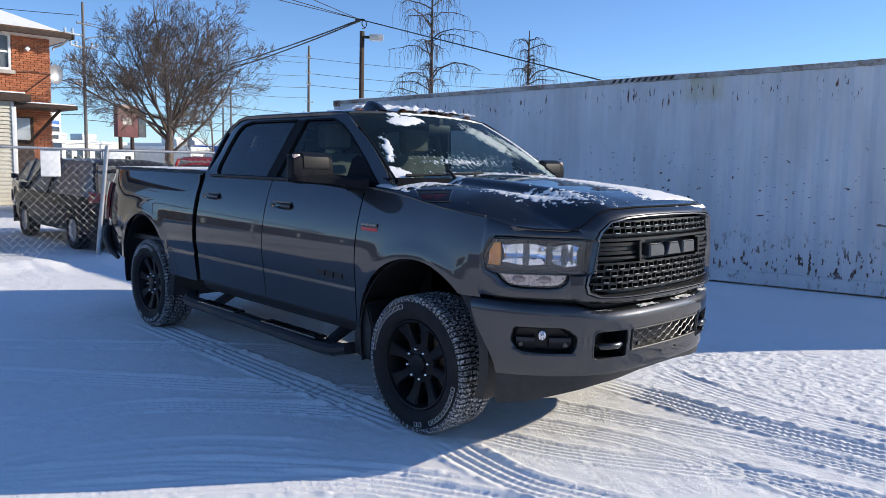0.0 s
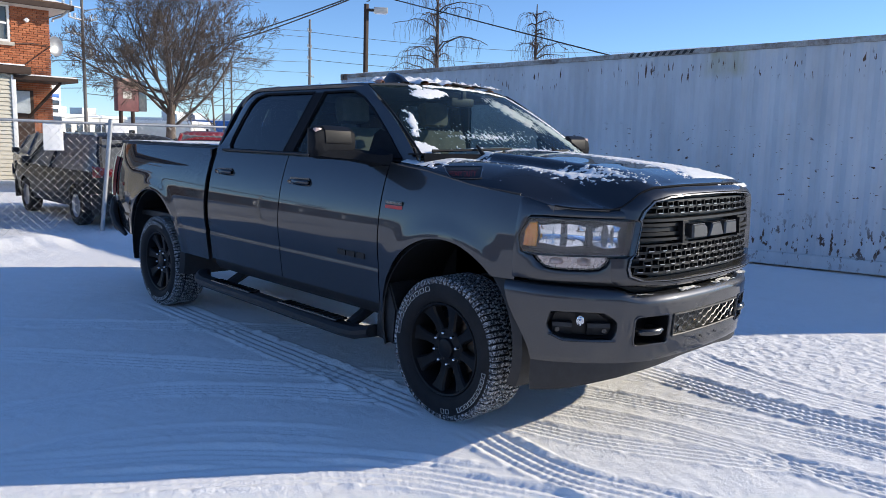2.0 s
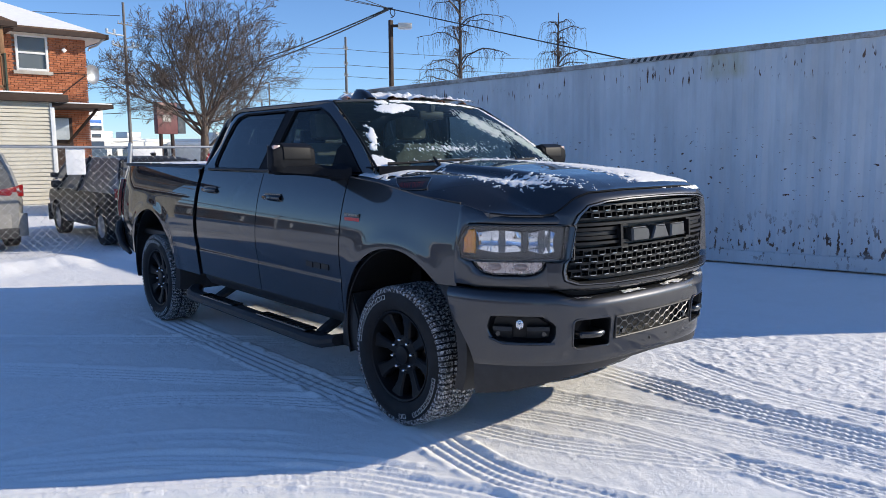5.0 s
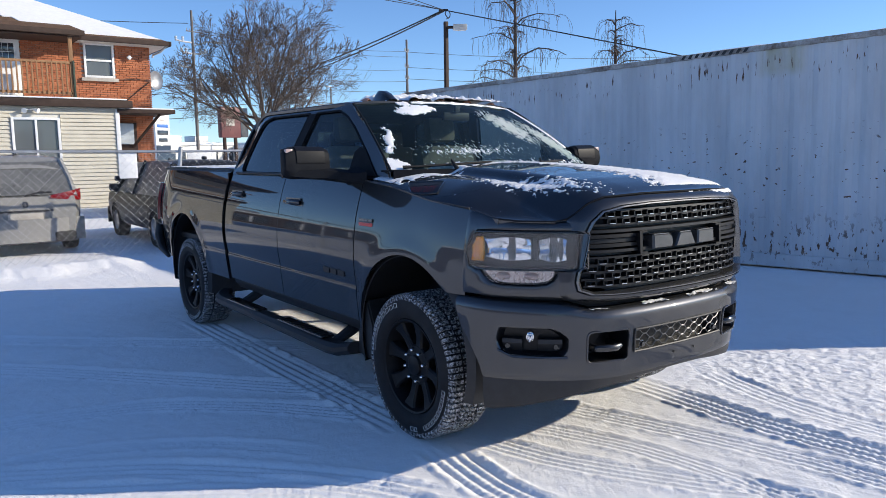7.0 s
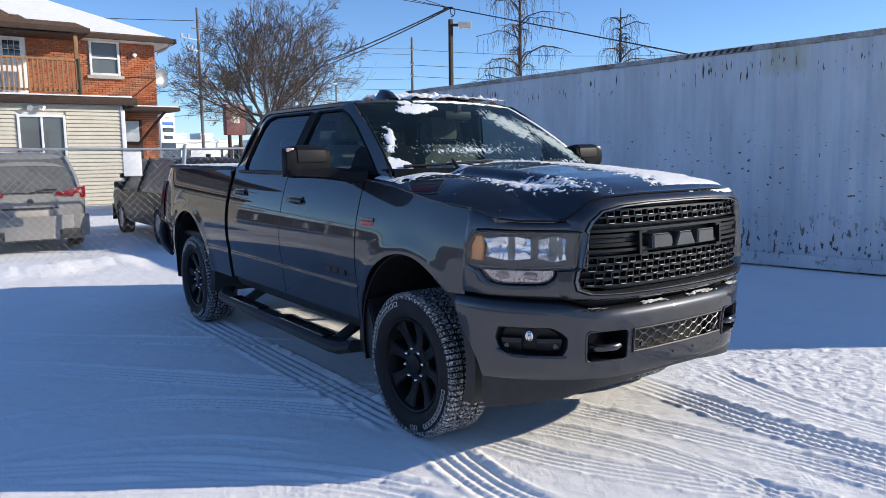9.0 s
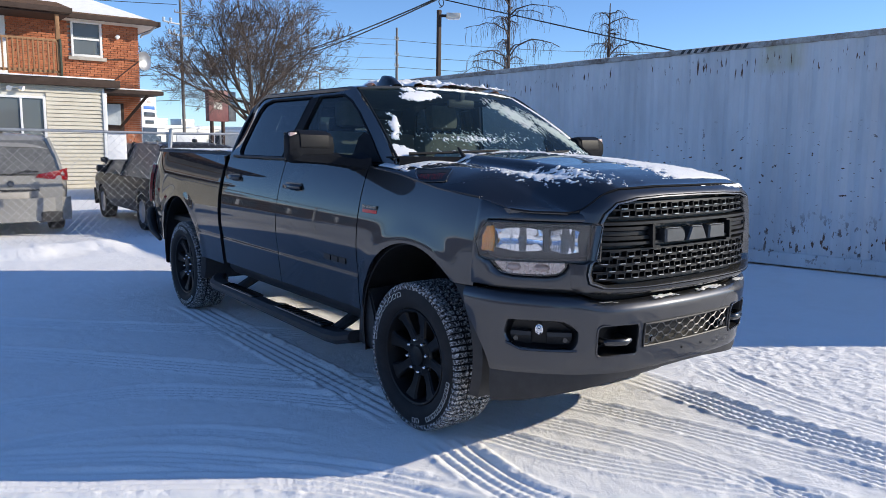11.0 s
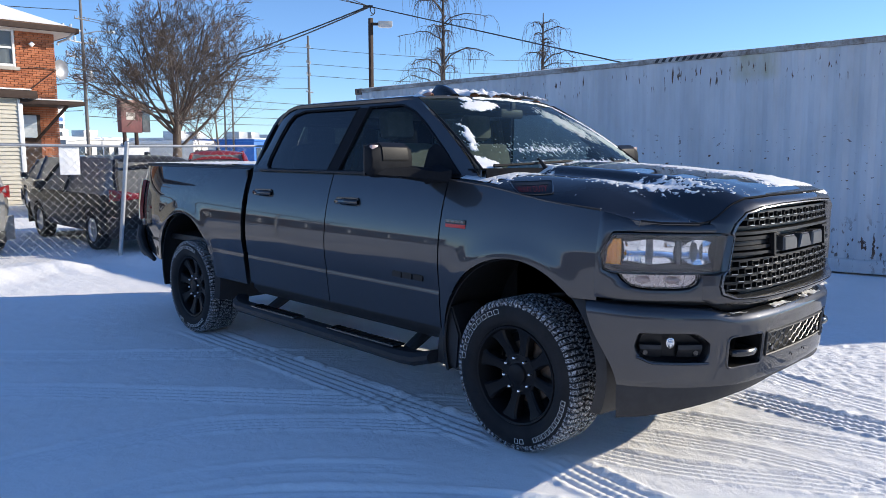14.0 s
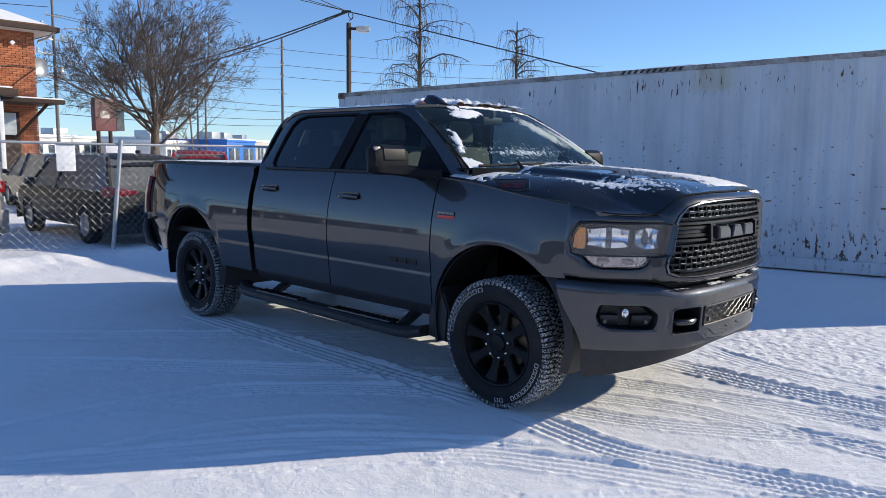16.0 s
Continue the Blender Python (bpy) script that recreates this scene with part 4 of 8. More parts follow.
# three chunky plain blocks in the badge's size
BLOCKS = (((-0.255, 1.138), (-0.110, 1.138), (-0.100, 1.158), (-0.106, 1.192), (-0.128, 1.207), (-0.255, 1.207)), ((-0.085, 1.138), (0.085, 1.138), (0.048, 1.207), (-0.048, 1.207)), ((0.100, 1.138), (0.255, 1.138), (0.252, 1.207), (0.108, 1.207)))
def block(bm, pts, grow, o0, o1):
    cy, cz = sum(q[0] for q in pts) / len(pts), sum(q[1] for q in pts) / len(pts)
    edge = finer(list(pts) + [pts[0]], 4)[:-1]
    at = lambda q, k, o: on_front(cy + (q[0] - cy) * k, cz + (q[1] - cz) * k, o)
    vs = grid_mesh(bm, [[at(q, 1.0, o0), at(q, 1.0, o1 - 0.008), at(q, 1 - grow, o1)] for q in edge], closed_u=True)
    bm.faces.new([row[2] for row in vs])


for pts in BLOCKS:
    bm = bmesh.new()
    block(bm, pts, 0.12, -0.02, 0.044)
    bmesh.ops.recalc_face_normals(bm, faces=bm.faces[:])
    part("badge", bm, BADGE_GREY, grille, "dark grey raised block of the badge", angle=25)
    bm = bmesh.new()
    top = [q for q in pts if q[1] > 1.20]
    y0, y1 = min(q[0] for q in top) + 0.006, max(q[0] for q in top) - 0.006
    bar_on_front(bm, y0, y1, 1.2075, 1.2110, 0.0, 0.040, 3)
    part("badge_trim", bm, GREY_CHROME, grille, "bright top edge of the badge")

# ---- headlamps ----
def lamp_strip(bm, a0, a1, zlo, zhi, out, n=16, m=4, flip=False):
    rows = []
    for k in range(n + 1):
        a = a0 + (a1 - a0) * k / n
        lo, hi = zlo(abs(a)), zhi(abs(a))
        rows.append([front_point(a, lo + (hi - lo) * j / m, out) for j in range(m + 1)])
    grid_mesh(bm, rows, flip=flip)


PINK_CHROME = plain("pinkish_reflector", (0.34, 0.30, 0.29), (0.46, 0.40, 0.385), 0.28, 0.9, 20, 60, 0.0)
LAMP_HOUSING = plain("grey_lamp_housing", (0.045, 0.047, 0.050), (0.070, 0.072, 0.076), 0.3, 0.2, 20, 60, 0.0)
LAMP_TOP = lambda a: curve_y(a, (0.62, 0.75, 1.12, 1.190, 1.222, 1.250), (1.237, 1.240, 1.241, 1.235, 1.190, 1.138))
LAMP_LOW = lambda a: curve_y(a, (0.62, 0.75, 1.14, 1.200, 1.230, 1.250), (1.062, 1.057, 1.054, 1.058, 1.070, 1.132))
SIGNAL_LOW = lambda a: curve_y(a, (0.775, 0.80, 0.83, 0.88, 1.04, 1.10, 1.14, 1.155), (1.050, 1.006, 0.992, 0.986, 0.986, 0.996, 1.026, 1.050))
# the lamp's outline and the outer edge of the painted nose panel round it: arc length, height
NOSE_IN = ((0.69, 1.246), (0.80, 1.247), (0.95, 1.248), (1.12, 1.248), (1.195, 1.242), (1.230, 1.194), (1.257, 1.134), (1.236, 1.062), (1.170, 1.046), (1.145, 1.018), (1.10, 0.989), (1.04, 0.979), (0.88, 0.979), (0.825, 0.986), (0.79, 1.006), (0.765, 1.046), (0.69, 1.050))
NOSE_OUT = ((0.69, 1.288), (0.80, 1.287), (0.95, 1.290), (1.09, 1.304), (1.20, 1.325), (1.285, 1.338), (1.285, 1.15), (1.285, 1.04), (1.285, 0.98), (1.285, 0.922), (1.13, 0.920), (1.04, 0.920), (0.88, 0.920), (0.835, 0.920), (0.79, 0.920), (0.75, 0.920), (0.69, 0.920))


for s in (-1, 1):
    lamp = part("headlamp", (lambda bm: (lamp_strip(bm, s * 0.625, s * 1.247, LAMP_LOW, LAMP_TOP, -0.075, 24, 4, flip=s > 0), bm)[1])(bmesh.new()), LAMP_HOUSING, truck, "clear headlamp with chrome reflectors and an amber corner", solid=0.01)
    arcs = np.linspace(0.625, 1.249, 32)
    edge = [(a, LAMP_TOP(a)) for a in arcs] + [(a, LAMP_LOW(a)) for a in arcs[::-1]]
    rim = [front_point(s * a, z, 0.003) for a, z in edge]
    bm = bmesh.new()
    grid_mesh(bm, [[front_point(s * a, z, o) for o in (0.003, -0.075)] for a, z in edge], closed_u=True)
    part("bezel", bm, LAMP_HOUSING, lamp, solid=0.004)
    bm = bmesh.new()
    tube(bm, rim + rim[:1], 0.005, 6, False)
    part("lens_rim", bm, GLOSS_BLACK, lamp)
    bm = bmesh.new()
    lamp_strip(bm, s * 0.625, s * 1.249, LAMP_LOW, LAMP_TOP, 0.004, 32, 6, flip=s > 0)
    lens = part("lens", bm, CLEAR, lamp, "clear plastic lens", solid=0.003)
    lens.visible_shadow = False
    # amber corner reflector
    bm = bmesh.new()
    rows = []
    for k in range(22):
        t = k / 21
        a = 1.152 + 0.074 * t
        lo, hi = max(1.088, LAMP_LOW(a) + 0.012), LAMP_TOP(a) - 0.022
        rows.append([front_point(s * a, lo + (hi - lo) * j / 10, -0.020 + (0.003 if k % 8 < 4 else 0.0) - 0.012 * (1 - (j / 5 - 1) ** 2)) for j in range(11)])
    grid_mesh(bm, rows, flip=s > 0)
    part("amber_reflector", bm, AMBER, lamp, "amber corner reflector", solid=0.012)
    # two bright bowls drawn out sideways, the outer end of each finely fluted
    for a0, a1, zc, h in ((0.900, 1.144, 1.157, 0.060), (0.728, 0.866, 1.155, 0.062)):
        bm = bmesh.new()
        rows = []
        for k in range(37):
            t = k / 36
            row = []
            for j in range(13):
                v = j / 6 - 1
                deep = -0.014 - 0.050 * (1 - v * v) * (0.45 + 0.55 * math.sin(math.pi * (0.1 + 0.8 * t)))
                if t > 0.62:
                    deep += 0.006 * math.sin(t * 75 + v * 2.0)
                elif t < 0.22:
                    deep += 0.018 * (0.22 - t) / 0.22
                hh = h * (0.80 + 0.20 * math.sin(math.pi * min(1, t * 1.15)))
                row.append(front_point(s * (a0 + (a1 - a0) * t), zc + v * hh, deep))
            rows.append(row)
        grid_mesh(bm, rows, flip=s > 0)
        part("reflector", bm, LAMP_CHROME, lamp, "chrome reflector bowl", solid=0.003)
        bm = bmesh.new()
        bmesh.ops.create_uvsphere(bm, u_segments=12, v_segments=8, radius=0.017, matrix=Matrix.Translation(front_point(s * (a0 * 0.55 + a1 * 0.45), zc, -0.040)))
        part("bulb_shield", bm, GREY_CHROME, lamp)
    bm = bmesh.new()
    lamp_strip(bm, s * 0.868, s * 0.897, lambda a: 1.100, lambda a: 1.212, -0.030, 3, 3, flip=s > 0)
    part("lamp_divider", bm, LAMP_HOUSING, lamp, solid=0.03, bevel=0.006)
    # lower turn-signal strip
    bm = bmesh.new()
    lamp_strip(bm, s * 0.790, s * 1.145, lambda a: SIGNAL_LOW(a) + 0.004, lambda a: 1.052, -0.028, 16, 4, flip=s > 0)
    part("turn_signal_reflector", bm, PINK_CHROME, lamp, solid=0.004)
    bm = bmesh.new()
    lamp_strip(bm, s * 0.778, s * 1.153, SIGNAL_LOW, lambda a: 1.053, 0.002, 16, 4, flip=s > 0)
    tl = part("turn_signal_lens", bm, CLEAR, lamp, "clear lower turn signal lens", solid=0.003)
    tl.visible_shadow = False
    for a in (0.90, 1.04):
        bm = bmesh.new()
        c = front_point(s * a, 1.022, -0.014)
        d = (front_point(s * a, 1.022, 0.1) - c).normalized()
        lathe(bm, [(0.022, -0.010), (0.018, -0.002), (0.010, 0.003), (0.0, 0.005)], 16, Matrix.Translation(c) @ d.to_track_quat("Y", "Z").to_matrix().to_4x4() @ Matrix.Diagonal((1.7, 1, 0.9, 1)))
        part("signal_bulb", bm, SIGNAL_LENS, lamp, "pale orange bulb cover")
    # painted nose panel round the lamp
    bm = bmesh.new()
    rows = []
    for (a0, z0), (a1, z1) in zip(finer(NOSE_IN), finer(NOSE_OUT)):
        row = []
        for t, o in ((0.0, -0.03), (0.0, -0.002), (0.08, 0.004), (0.3, 0.007), (0.6, 0.006), (0.88, 0.003), (1.0, -0.004), (1.0, -0.03)):
            a, z = a0 + (a1 - a0) * t, z0 + (z1 - z0) * t
            fit = (side_y(0.54, z) - 0.992) * smoothstep(0.98, 1.27, a)
            lean = -0.008 * smoothstep(1.25, 1.29, z) * smoothstep(1.27, 1.17, a)
            o2 = o * smoothstep(1.285, 1.262, a) if -0.02 < o else o
            row.append(front_point(s * a, z, o2 + fit + lean))
        rows.append(row)
    grid_mesh(bm, rows, flip=s < 0)
    part("nose_panel", bm, PAINT, truck, "painted panel round the headlamp")

# ---- bumper with real openings ----
def bumper_out(z):
    return curve_y(z, (0.49, 0.515, 0.60, 0.70, 0.79, 0.825, 0.850, 0.868, 0.882, 0.890, 0.895), (-0.016, 0.004, 0.014, 0.020, 0.027, 0.028, 0.025, 0.017, 0.004, -0.012, -0.030))


def lines(required, step):
    out = [required[0]]
    for v in required[1:]:
        n = max(1, round((v - out[-1]) / step))
        out += [round(out[-1] + (v - out[-1]) * k / n, 4) for k in range(1, n)] + [v]
    return out


HALF_LINES = lines([0.0, 0.36, 0.39, 0.635, 0.68, 1.12, 1.32], 0.022)
A_LINES = [-a for a in HALF_LINES[:0:-1]] + HALF_LINES
Z_LINES = lines([0.495, 0.585, 0.605, 0.625, 0.742, 0.755, 0.80], 0.02) + [0.82, 0.84, 0.855, 0.865, 0.874, 0.882, 0.888, 0.892, 0.895, 0.880]


def bumper_point(a, z, j=0, extra=0.0):
    back = -0.05 if j == len(Z_LINES) - 1 else 0.0
    rise = 0.015 * smoothstep(0.5, 1.2, abs(a)) * smoothstep(0.76, 0.86, z)
    if abs(a) > 1.12:
        end = 1.32 - 0.17 * smoothstep(0.92, 0.48, z)
        a = math.copysign(1.12 + (abs(a) - 1.12) * max(0.02, end - 1.12) / 0.20, a)
    dip = -0.028 * smoothstep(0.74, 0.58, abs(a)) * smoothstep(0.80, 0.87, z)
    return front_point(a, z + rise + dip, bumper_out(z) + back + extra)


def opening(a0, a1, z0, z1):
    lo, hi = min(abs(a0), abs(a1)), max(abs(a0), abs(a1))
    if hi <= 0.361 and z0 >= 0.624 and z1 <= 0.743:
        return "grille"
    if lo >= 0.389 and hi <= 0.636 and z0 >= 0.584 and z1 <= 0.756:
        return "hook"
    if lo >= 0.679 and hi <= 1.121 and z0 >= 0.604 and z1 <= 0.801:
        return "fog"
    return ""


def rounded(pts, r=0.02, n=4):
    """A closed outline with its corners rounded."""
    out = []
    for k, p in enumerate(pts):
        p, q, w = Vector((*p, 0)), Vector((*pts[k - 1], 0)), Vector((*pts[(k + 1) % len(pts)], 0))
        a, b = p + (q - p).normalized() * r, p + (w - p).normalized() * r
        for i in range(n + 1):
            t = i / n
            c = a * (1 - t) ** 2 + p * 2 * t * (1 - t) + b * t * t
            out.append((c.x, c.y))
    return out


def edge_towards(outline_pts, centre, ang):
    """Where a ray from the centre leaves the outline."""
    d = Vector((math.cos(ang), math.sin(ang)))
    best = None
    for k, p in enumerate(outline_pts):
        a, b = Vector(outline_pts[k - 1]) - Vector(centre), Vector(p) - Vector(centre)
        e = b - a
        den = d.x * e.y - d.y * e.x
        if abs(den) < 1e-9:
            continue
        r, t = (a.x * e.y - a.y * e.x) / den, (a.x * d.y - a.y * d.x) / den
        if r > 0 and -1e-6 <= t <= 1 + 1e-6 and (best is None or r > best):
            best = r
    return centre[0] + d.x * best, centre[1] + d.y * best


FOG_EDGE = rounded([(1.052, 0.770), (1.072, 0.700), (1.045, 0.652), (0.98, 0.638), (0.752, 0.630), (0.725, 0.66), (0.722, 0.722), (0.80, 0.770)], 0.016)
HOOK_EDGE = rounded([(0.396, 0.592), (0.396, 0.750), (0.628, 0.750), (0.628, 0.592)], 0.03)
bm = bmesh.new()
pts = [[bumper_point(a, z, j) for j, z in enumerate(Z_LINES)] for a in A_LINES]
grid_mesh(bm, pts, flip=True, skip=lambda i, j: bool(opening(A_LINES[i], A_LINES[i + 1], Z_LINES[j], Z_LINES[j + 1])))
# the steel between the grid and each rounded opening
for s in (-1, 1):
    for edge_pts, a0, a1, z0, z1 in ((FOG_EDGE, 0.68, 1.12, 0.605, 0.80), (HOOK_EDGE, 0.39, 0.635, 0.585, 0.755)):
        aa = [a for a in HALF_LINES if a0 <= a <= a1]
        zz = [z for z in Z_LINES[:-1] if z0 <= z <= z1]
        frame_pts = [(a, z0) for a in aa] + [(a1, z) for z in zz[1:]] + [(a, z1) for a in aa[::-1][1:]] + [(a0, z) for z in zz[::-1][1:-1]]
        c = ((a0 + a1) / 2, (z0 + z1) / 2 - (0.0 if a0 < 0.5 else 0.003))
        rows = []
        for a, z in frame_pts:
            ea, ez = edge_towards(edge_pts, c, math.atan2(z - c[1], a - c[0]))
            rows.append([bumper_point(s * a, z)] + [bumper_point(s * (a + (ea - a) * t), z + (ez - z) * t, 0, o) for t, o in ((0.35, 0), (0.7, 0.0), (0.9, -0.002), (1.0, -0.010), (1.0, -0.03))])
        grid_mesh(bm, rows, closed_u=True, flip=s > 0)
bmesh.ops.remove_doubles(bm, verts=bm.verts[:], dist=0.0005)
bmesh.ops.recalc_face_normals(bm, faces=bm.faces[:])
front_bumper = part("front_bumper", bm, PAINT, truck, "painted steel front bumper")


def pocket(name, edge_pts, deep, parent):
    """A dark moulded tray behind an opening of the bumper."""
    bm = bmesh.new()
    ca, cz = sum(p[0] for p in edge_pts) / len(edge_pts), sum(p[1] for p in edge_pts) / len(edge_pts)
    rows = []
    for a, z in edge_pts:
        rows.append([bumper_point(a, z, 0, -0.012), bumper_point(ca + (a - ca) * 0.95, cz + (z - cz) * 0.93, 0, -0.012 - deep * 0.5), bumper_point(ca + (a - ca) * 0.88, cz + (z - cz) * 0.82, 0, -0.012 - deep), bumper_point(ca, cz, 0, -0.012 - deep)])
    grid_mesh(bm, rows, closed_u=True)
    return part(name, bm, GRILLE_BLACK, parent, solid=0.004)


for s in (-1, 1):
    fog = pocket("fog_lamp_housing", [(s * a, z) for a, z in FOG_EDGE], 0.05, front_bumper)
    bm = bmesh.new()
    c = bumper_point(s * 0.905, 0.725, 0, -0.035)
    d = (bumper_point(s * 0.905, 0.725, 0, 0.1) - c).normalized()
    m = Matrix.Translation(c) @ d.to_track_quat("Y", "Z").to_matrix().to_4x4()
    lathe(bm, [(0.001, 0.0), (0.006, 0.010), (0.009, 0.0), (0.015, 0.007), (0.020, 0.014)], 20, m @ Matrix.Diagonal((0.8, 1, 1.25, 1)))
    part("fog_lamp", bm, LAMP_CHROME, fog, "small chrome fog lamp", solid=0.003)
    bm = bmesh.new()
    lathe(bm, [(0.0, 0.022), (0.012, 0.020), (0.021, 0.015)], 20, m @ Matrix.Diagonal((0.75, 1, 1.25, 1)))
    part("fog_lamp_lens", bm, CLEAR, fog).visible_shadow = False
    for a in (0.775, 1.02):
        bm = bmesh.new()
        c = bumper_point(s * a, 0.672, 0, -0.04)
        m2 = Matrix.Translation(c) @ d.to_track_quat("Y", "Z").to_matrix().to_4x4()
        lathe(bm, [(0.0, 0.012), (0.012, 0.012), (0.014, 0.0), (0.02, -0.002)], 16, m2)
        part("parking_sensor", bm, GLOSS_BLACK, fog)
    bm = bmesh.new()
    rows = []
    for a in np.linspace(s * 0.725, s * 1.065, 14):
        z = 0.632 + 0.030 * smoothstep(0.98, 1.07, abs(a))
        rows.append([bumper_point(a, z + 0.002, 0, -0.03), bumper_point(a, z, 0, 0.006), bumper_point(a, z - 0.008, 0, 0.009), bumper_point(a, z - 0.016, 0, -0.004)])
    grid_mesh(bm, rows)
    part("fog_lamp_ledge", bm, PAINT, fog, solid=0.004)
    bm = bmesh.new()
    for a0, a1 in ((0.745, 0.865), (0.945, 1.045)):
        grid_mesh(bm, [[bumper_point(a, z, 0, o) for z, o in ((0.712, -0.06), (0.710, -0.030), (0.690, -0.026), (0.645, -0.05))] for a in np.linspace(s * a0, s * a1, 6)])
    part("housing_rib", bm, BLACK, fog, solid=0.003)
    # tow hook in its own opening
    tray = pocket("tow_hook_recess", [(s * a, z) for a, z in HOOK_EDGE], 0.12, front_bumper)
    bm = bmesh.new()
    tube(bm, [bumper_point(s * a, 0.664, 0, o) for a, o in ((0.435, -0.11), (0.435, -0.035), (0.452, -0.008), (0.485, 0.004), (0.54, 0.004), (0.575, -0.006), (0.595, -0.03), (0.597, -0.11))], 0.019, 10)
    part("tow_hook", bm, GLOSS_BLACK, front_bumper, "black forged tow hook")
    bm = bmesh.new()
    tube(bm, [bumper_point(s * a, z, 0, 0.001) for a, z in HOOK_EDGE + HOOK_EDGE[:1]], 0.006, 6, False)
    part("recess_trim", bm, PAINT, front_bumper)

low_grille = pocket("lower_grille_backing", [(-0.36 + 0.72 * k / 16, 0.625) for k in range(17)] + [(0.36 - 0.72 * k / 16, 0.742) for k in range(17)], 0.05, front_bumper)
bm = bmesh.new()
for row, z in enumerate((0.646, 0.671, 0.696, 0.721)):
    a = -0.352
    k = row % 2
    line = []
    while a < 0.352:
        line.append(bumper_point(a, z + (0.011 if k else -0.011), 0, -0.004))
        line.append(bumper_point(min(a + 0.028, 0.352), z + (0.011 if k else -0.011), 0, -0.004))
        a += 0.05
        k = 1 - k
    tube(bm, line, 0.0034, 5)
part("lower_grille_mesh", bm, DARK_SATIN, low_grille, "honeycomb mesh with satin edges")
for a in (-0.30, 0.30):
    bm = bmesh.new()
    c = bumper_point(a, 0.655, 0, -0.004)
    lathe(bm, [(0.0, 0.010), (0.013, 0.010), (0.015, 0.0), (0.021, -0.002)], 16, Matrix.Translation(c) @ Vector((1, 0, 0)).to_track_quat("Y", "Z").to_matrix().to_4x4())
    part("parking_sensor", bm, GLOSS_BLACK, low_grille)
bm = bmesh.new()
rim = [(-0.36, 0.625), (-0.36, 0.740), (0.36, 0.740), (0.36, 0.625)]
line = []
for p, q in zip(rim, rim[1:] + rim[:1]):
    line += [bumper_point(p[0] + (q[0] - p[0]) * k / 8, p[1] + (q[1] - p[1]) * k / 8, 0, 0.003) for k in range(8)]
tube(bm, line + line[:1], 0.006, 6, False)
part("lower_grille_trim", bm, BLACK, low_grille)
for y in (-0.05, 0.12):
    bm = bmesh.new()
    lathe(bm, [(0.0, 0.004), (0.006, 0.003), (0.007, 0.0)], 10, Matrix.Translation(bumper_point(y, 0.575, 0, 0.004)) @ Vector((1, 0, 0)).to_track_quat("Y", "Z").to_matrix().to_4x4())
    part("plate_bolt", bm, BLACK, front_bumper)

# black air dam under the bumper
bm = bmesh.new()
rows = []
for a in np.linspace(-1.155, 1.155, 45):
    low = curve_y(abs(a), (0.0, 0.22, 0.56, 0.80, 0.97, 1.155), (0.492, 0.487, 0.455, 0.405, 0.366, 0.340))
    rows.append([front_point(a, 0.515, -0.030), front_point(a, 0.505, -0.014), front_point(a, low + (0.505 - low) * 0.4, -0.016), front_point(a, low, -0.026), front_point(a, low - 0.004, -0.055)])
grid_mesh(bm, rows, flip=False)
part("air_dam", bm, BLACK, truck, "black plastic air dam", solid=0.008)
# dark gap between bumper and grille
bm = bmesh.new()
grid_mesh(bm, [[front_point(a, 0.84, -0.06), front_point(a, 0.925, -0.04)] for a in np.linspace(-1.2, 1.2, 31)])
part("bumper_filler", bm, BLACK, truck, solid=0.01)

# ---- wheels ----
def arc_block(bm, r0, r1, a0, a1, y, lift, n=4):
    """A small raised bar on the tyre wall, between two radii and two angles."""
    rows = []
    for k in range(n + 1):
        a = a0 + (a1 - a0) * k / n
        rows.append([(r * math.cos(a), yy, r * math.sin(a)) for r, yy in ((r0, y), (r0, y - lift), (r1, y - lift), (r1, y))])
    vs = grid_mesh(bm, rows)
    bm.faces.new(vs[0])
    bm.faces.new(vs[-1][::-1])


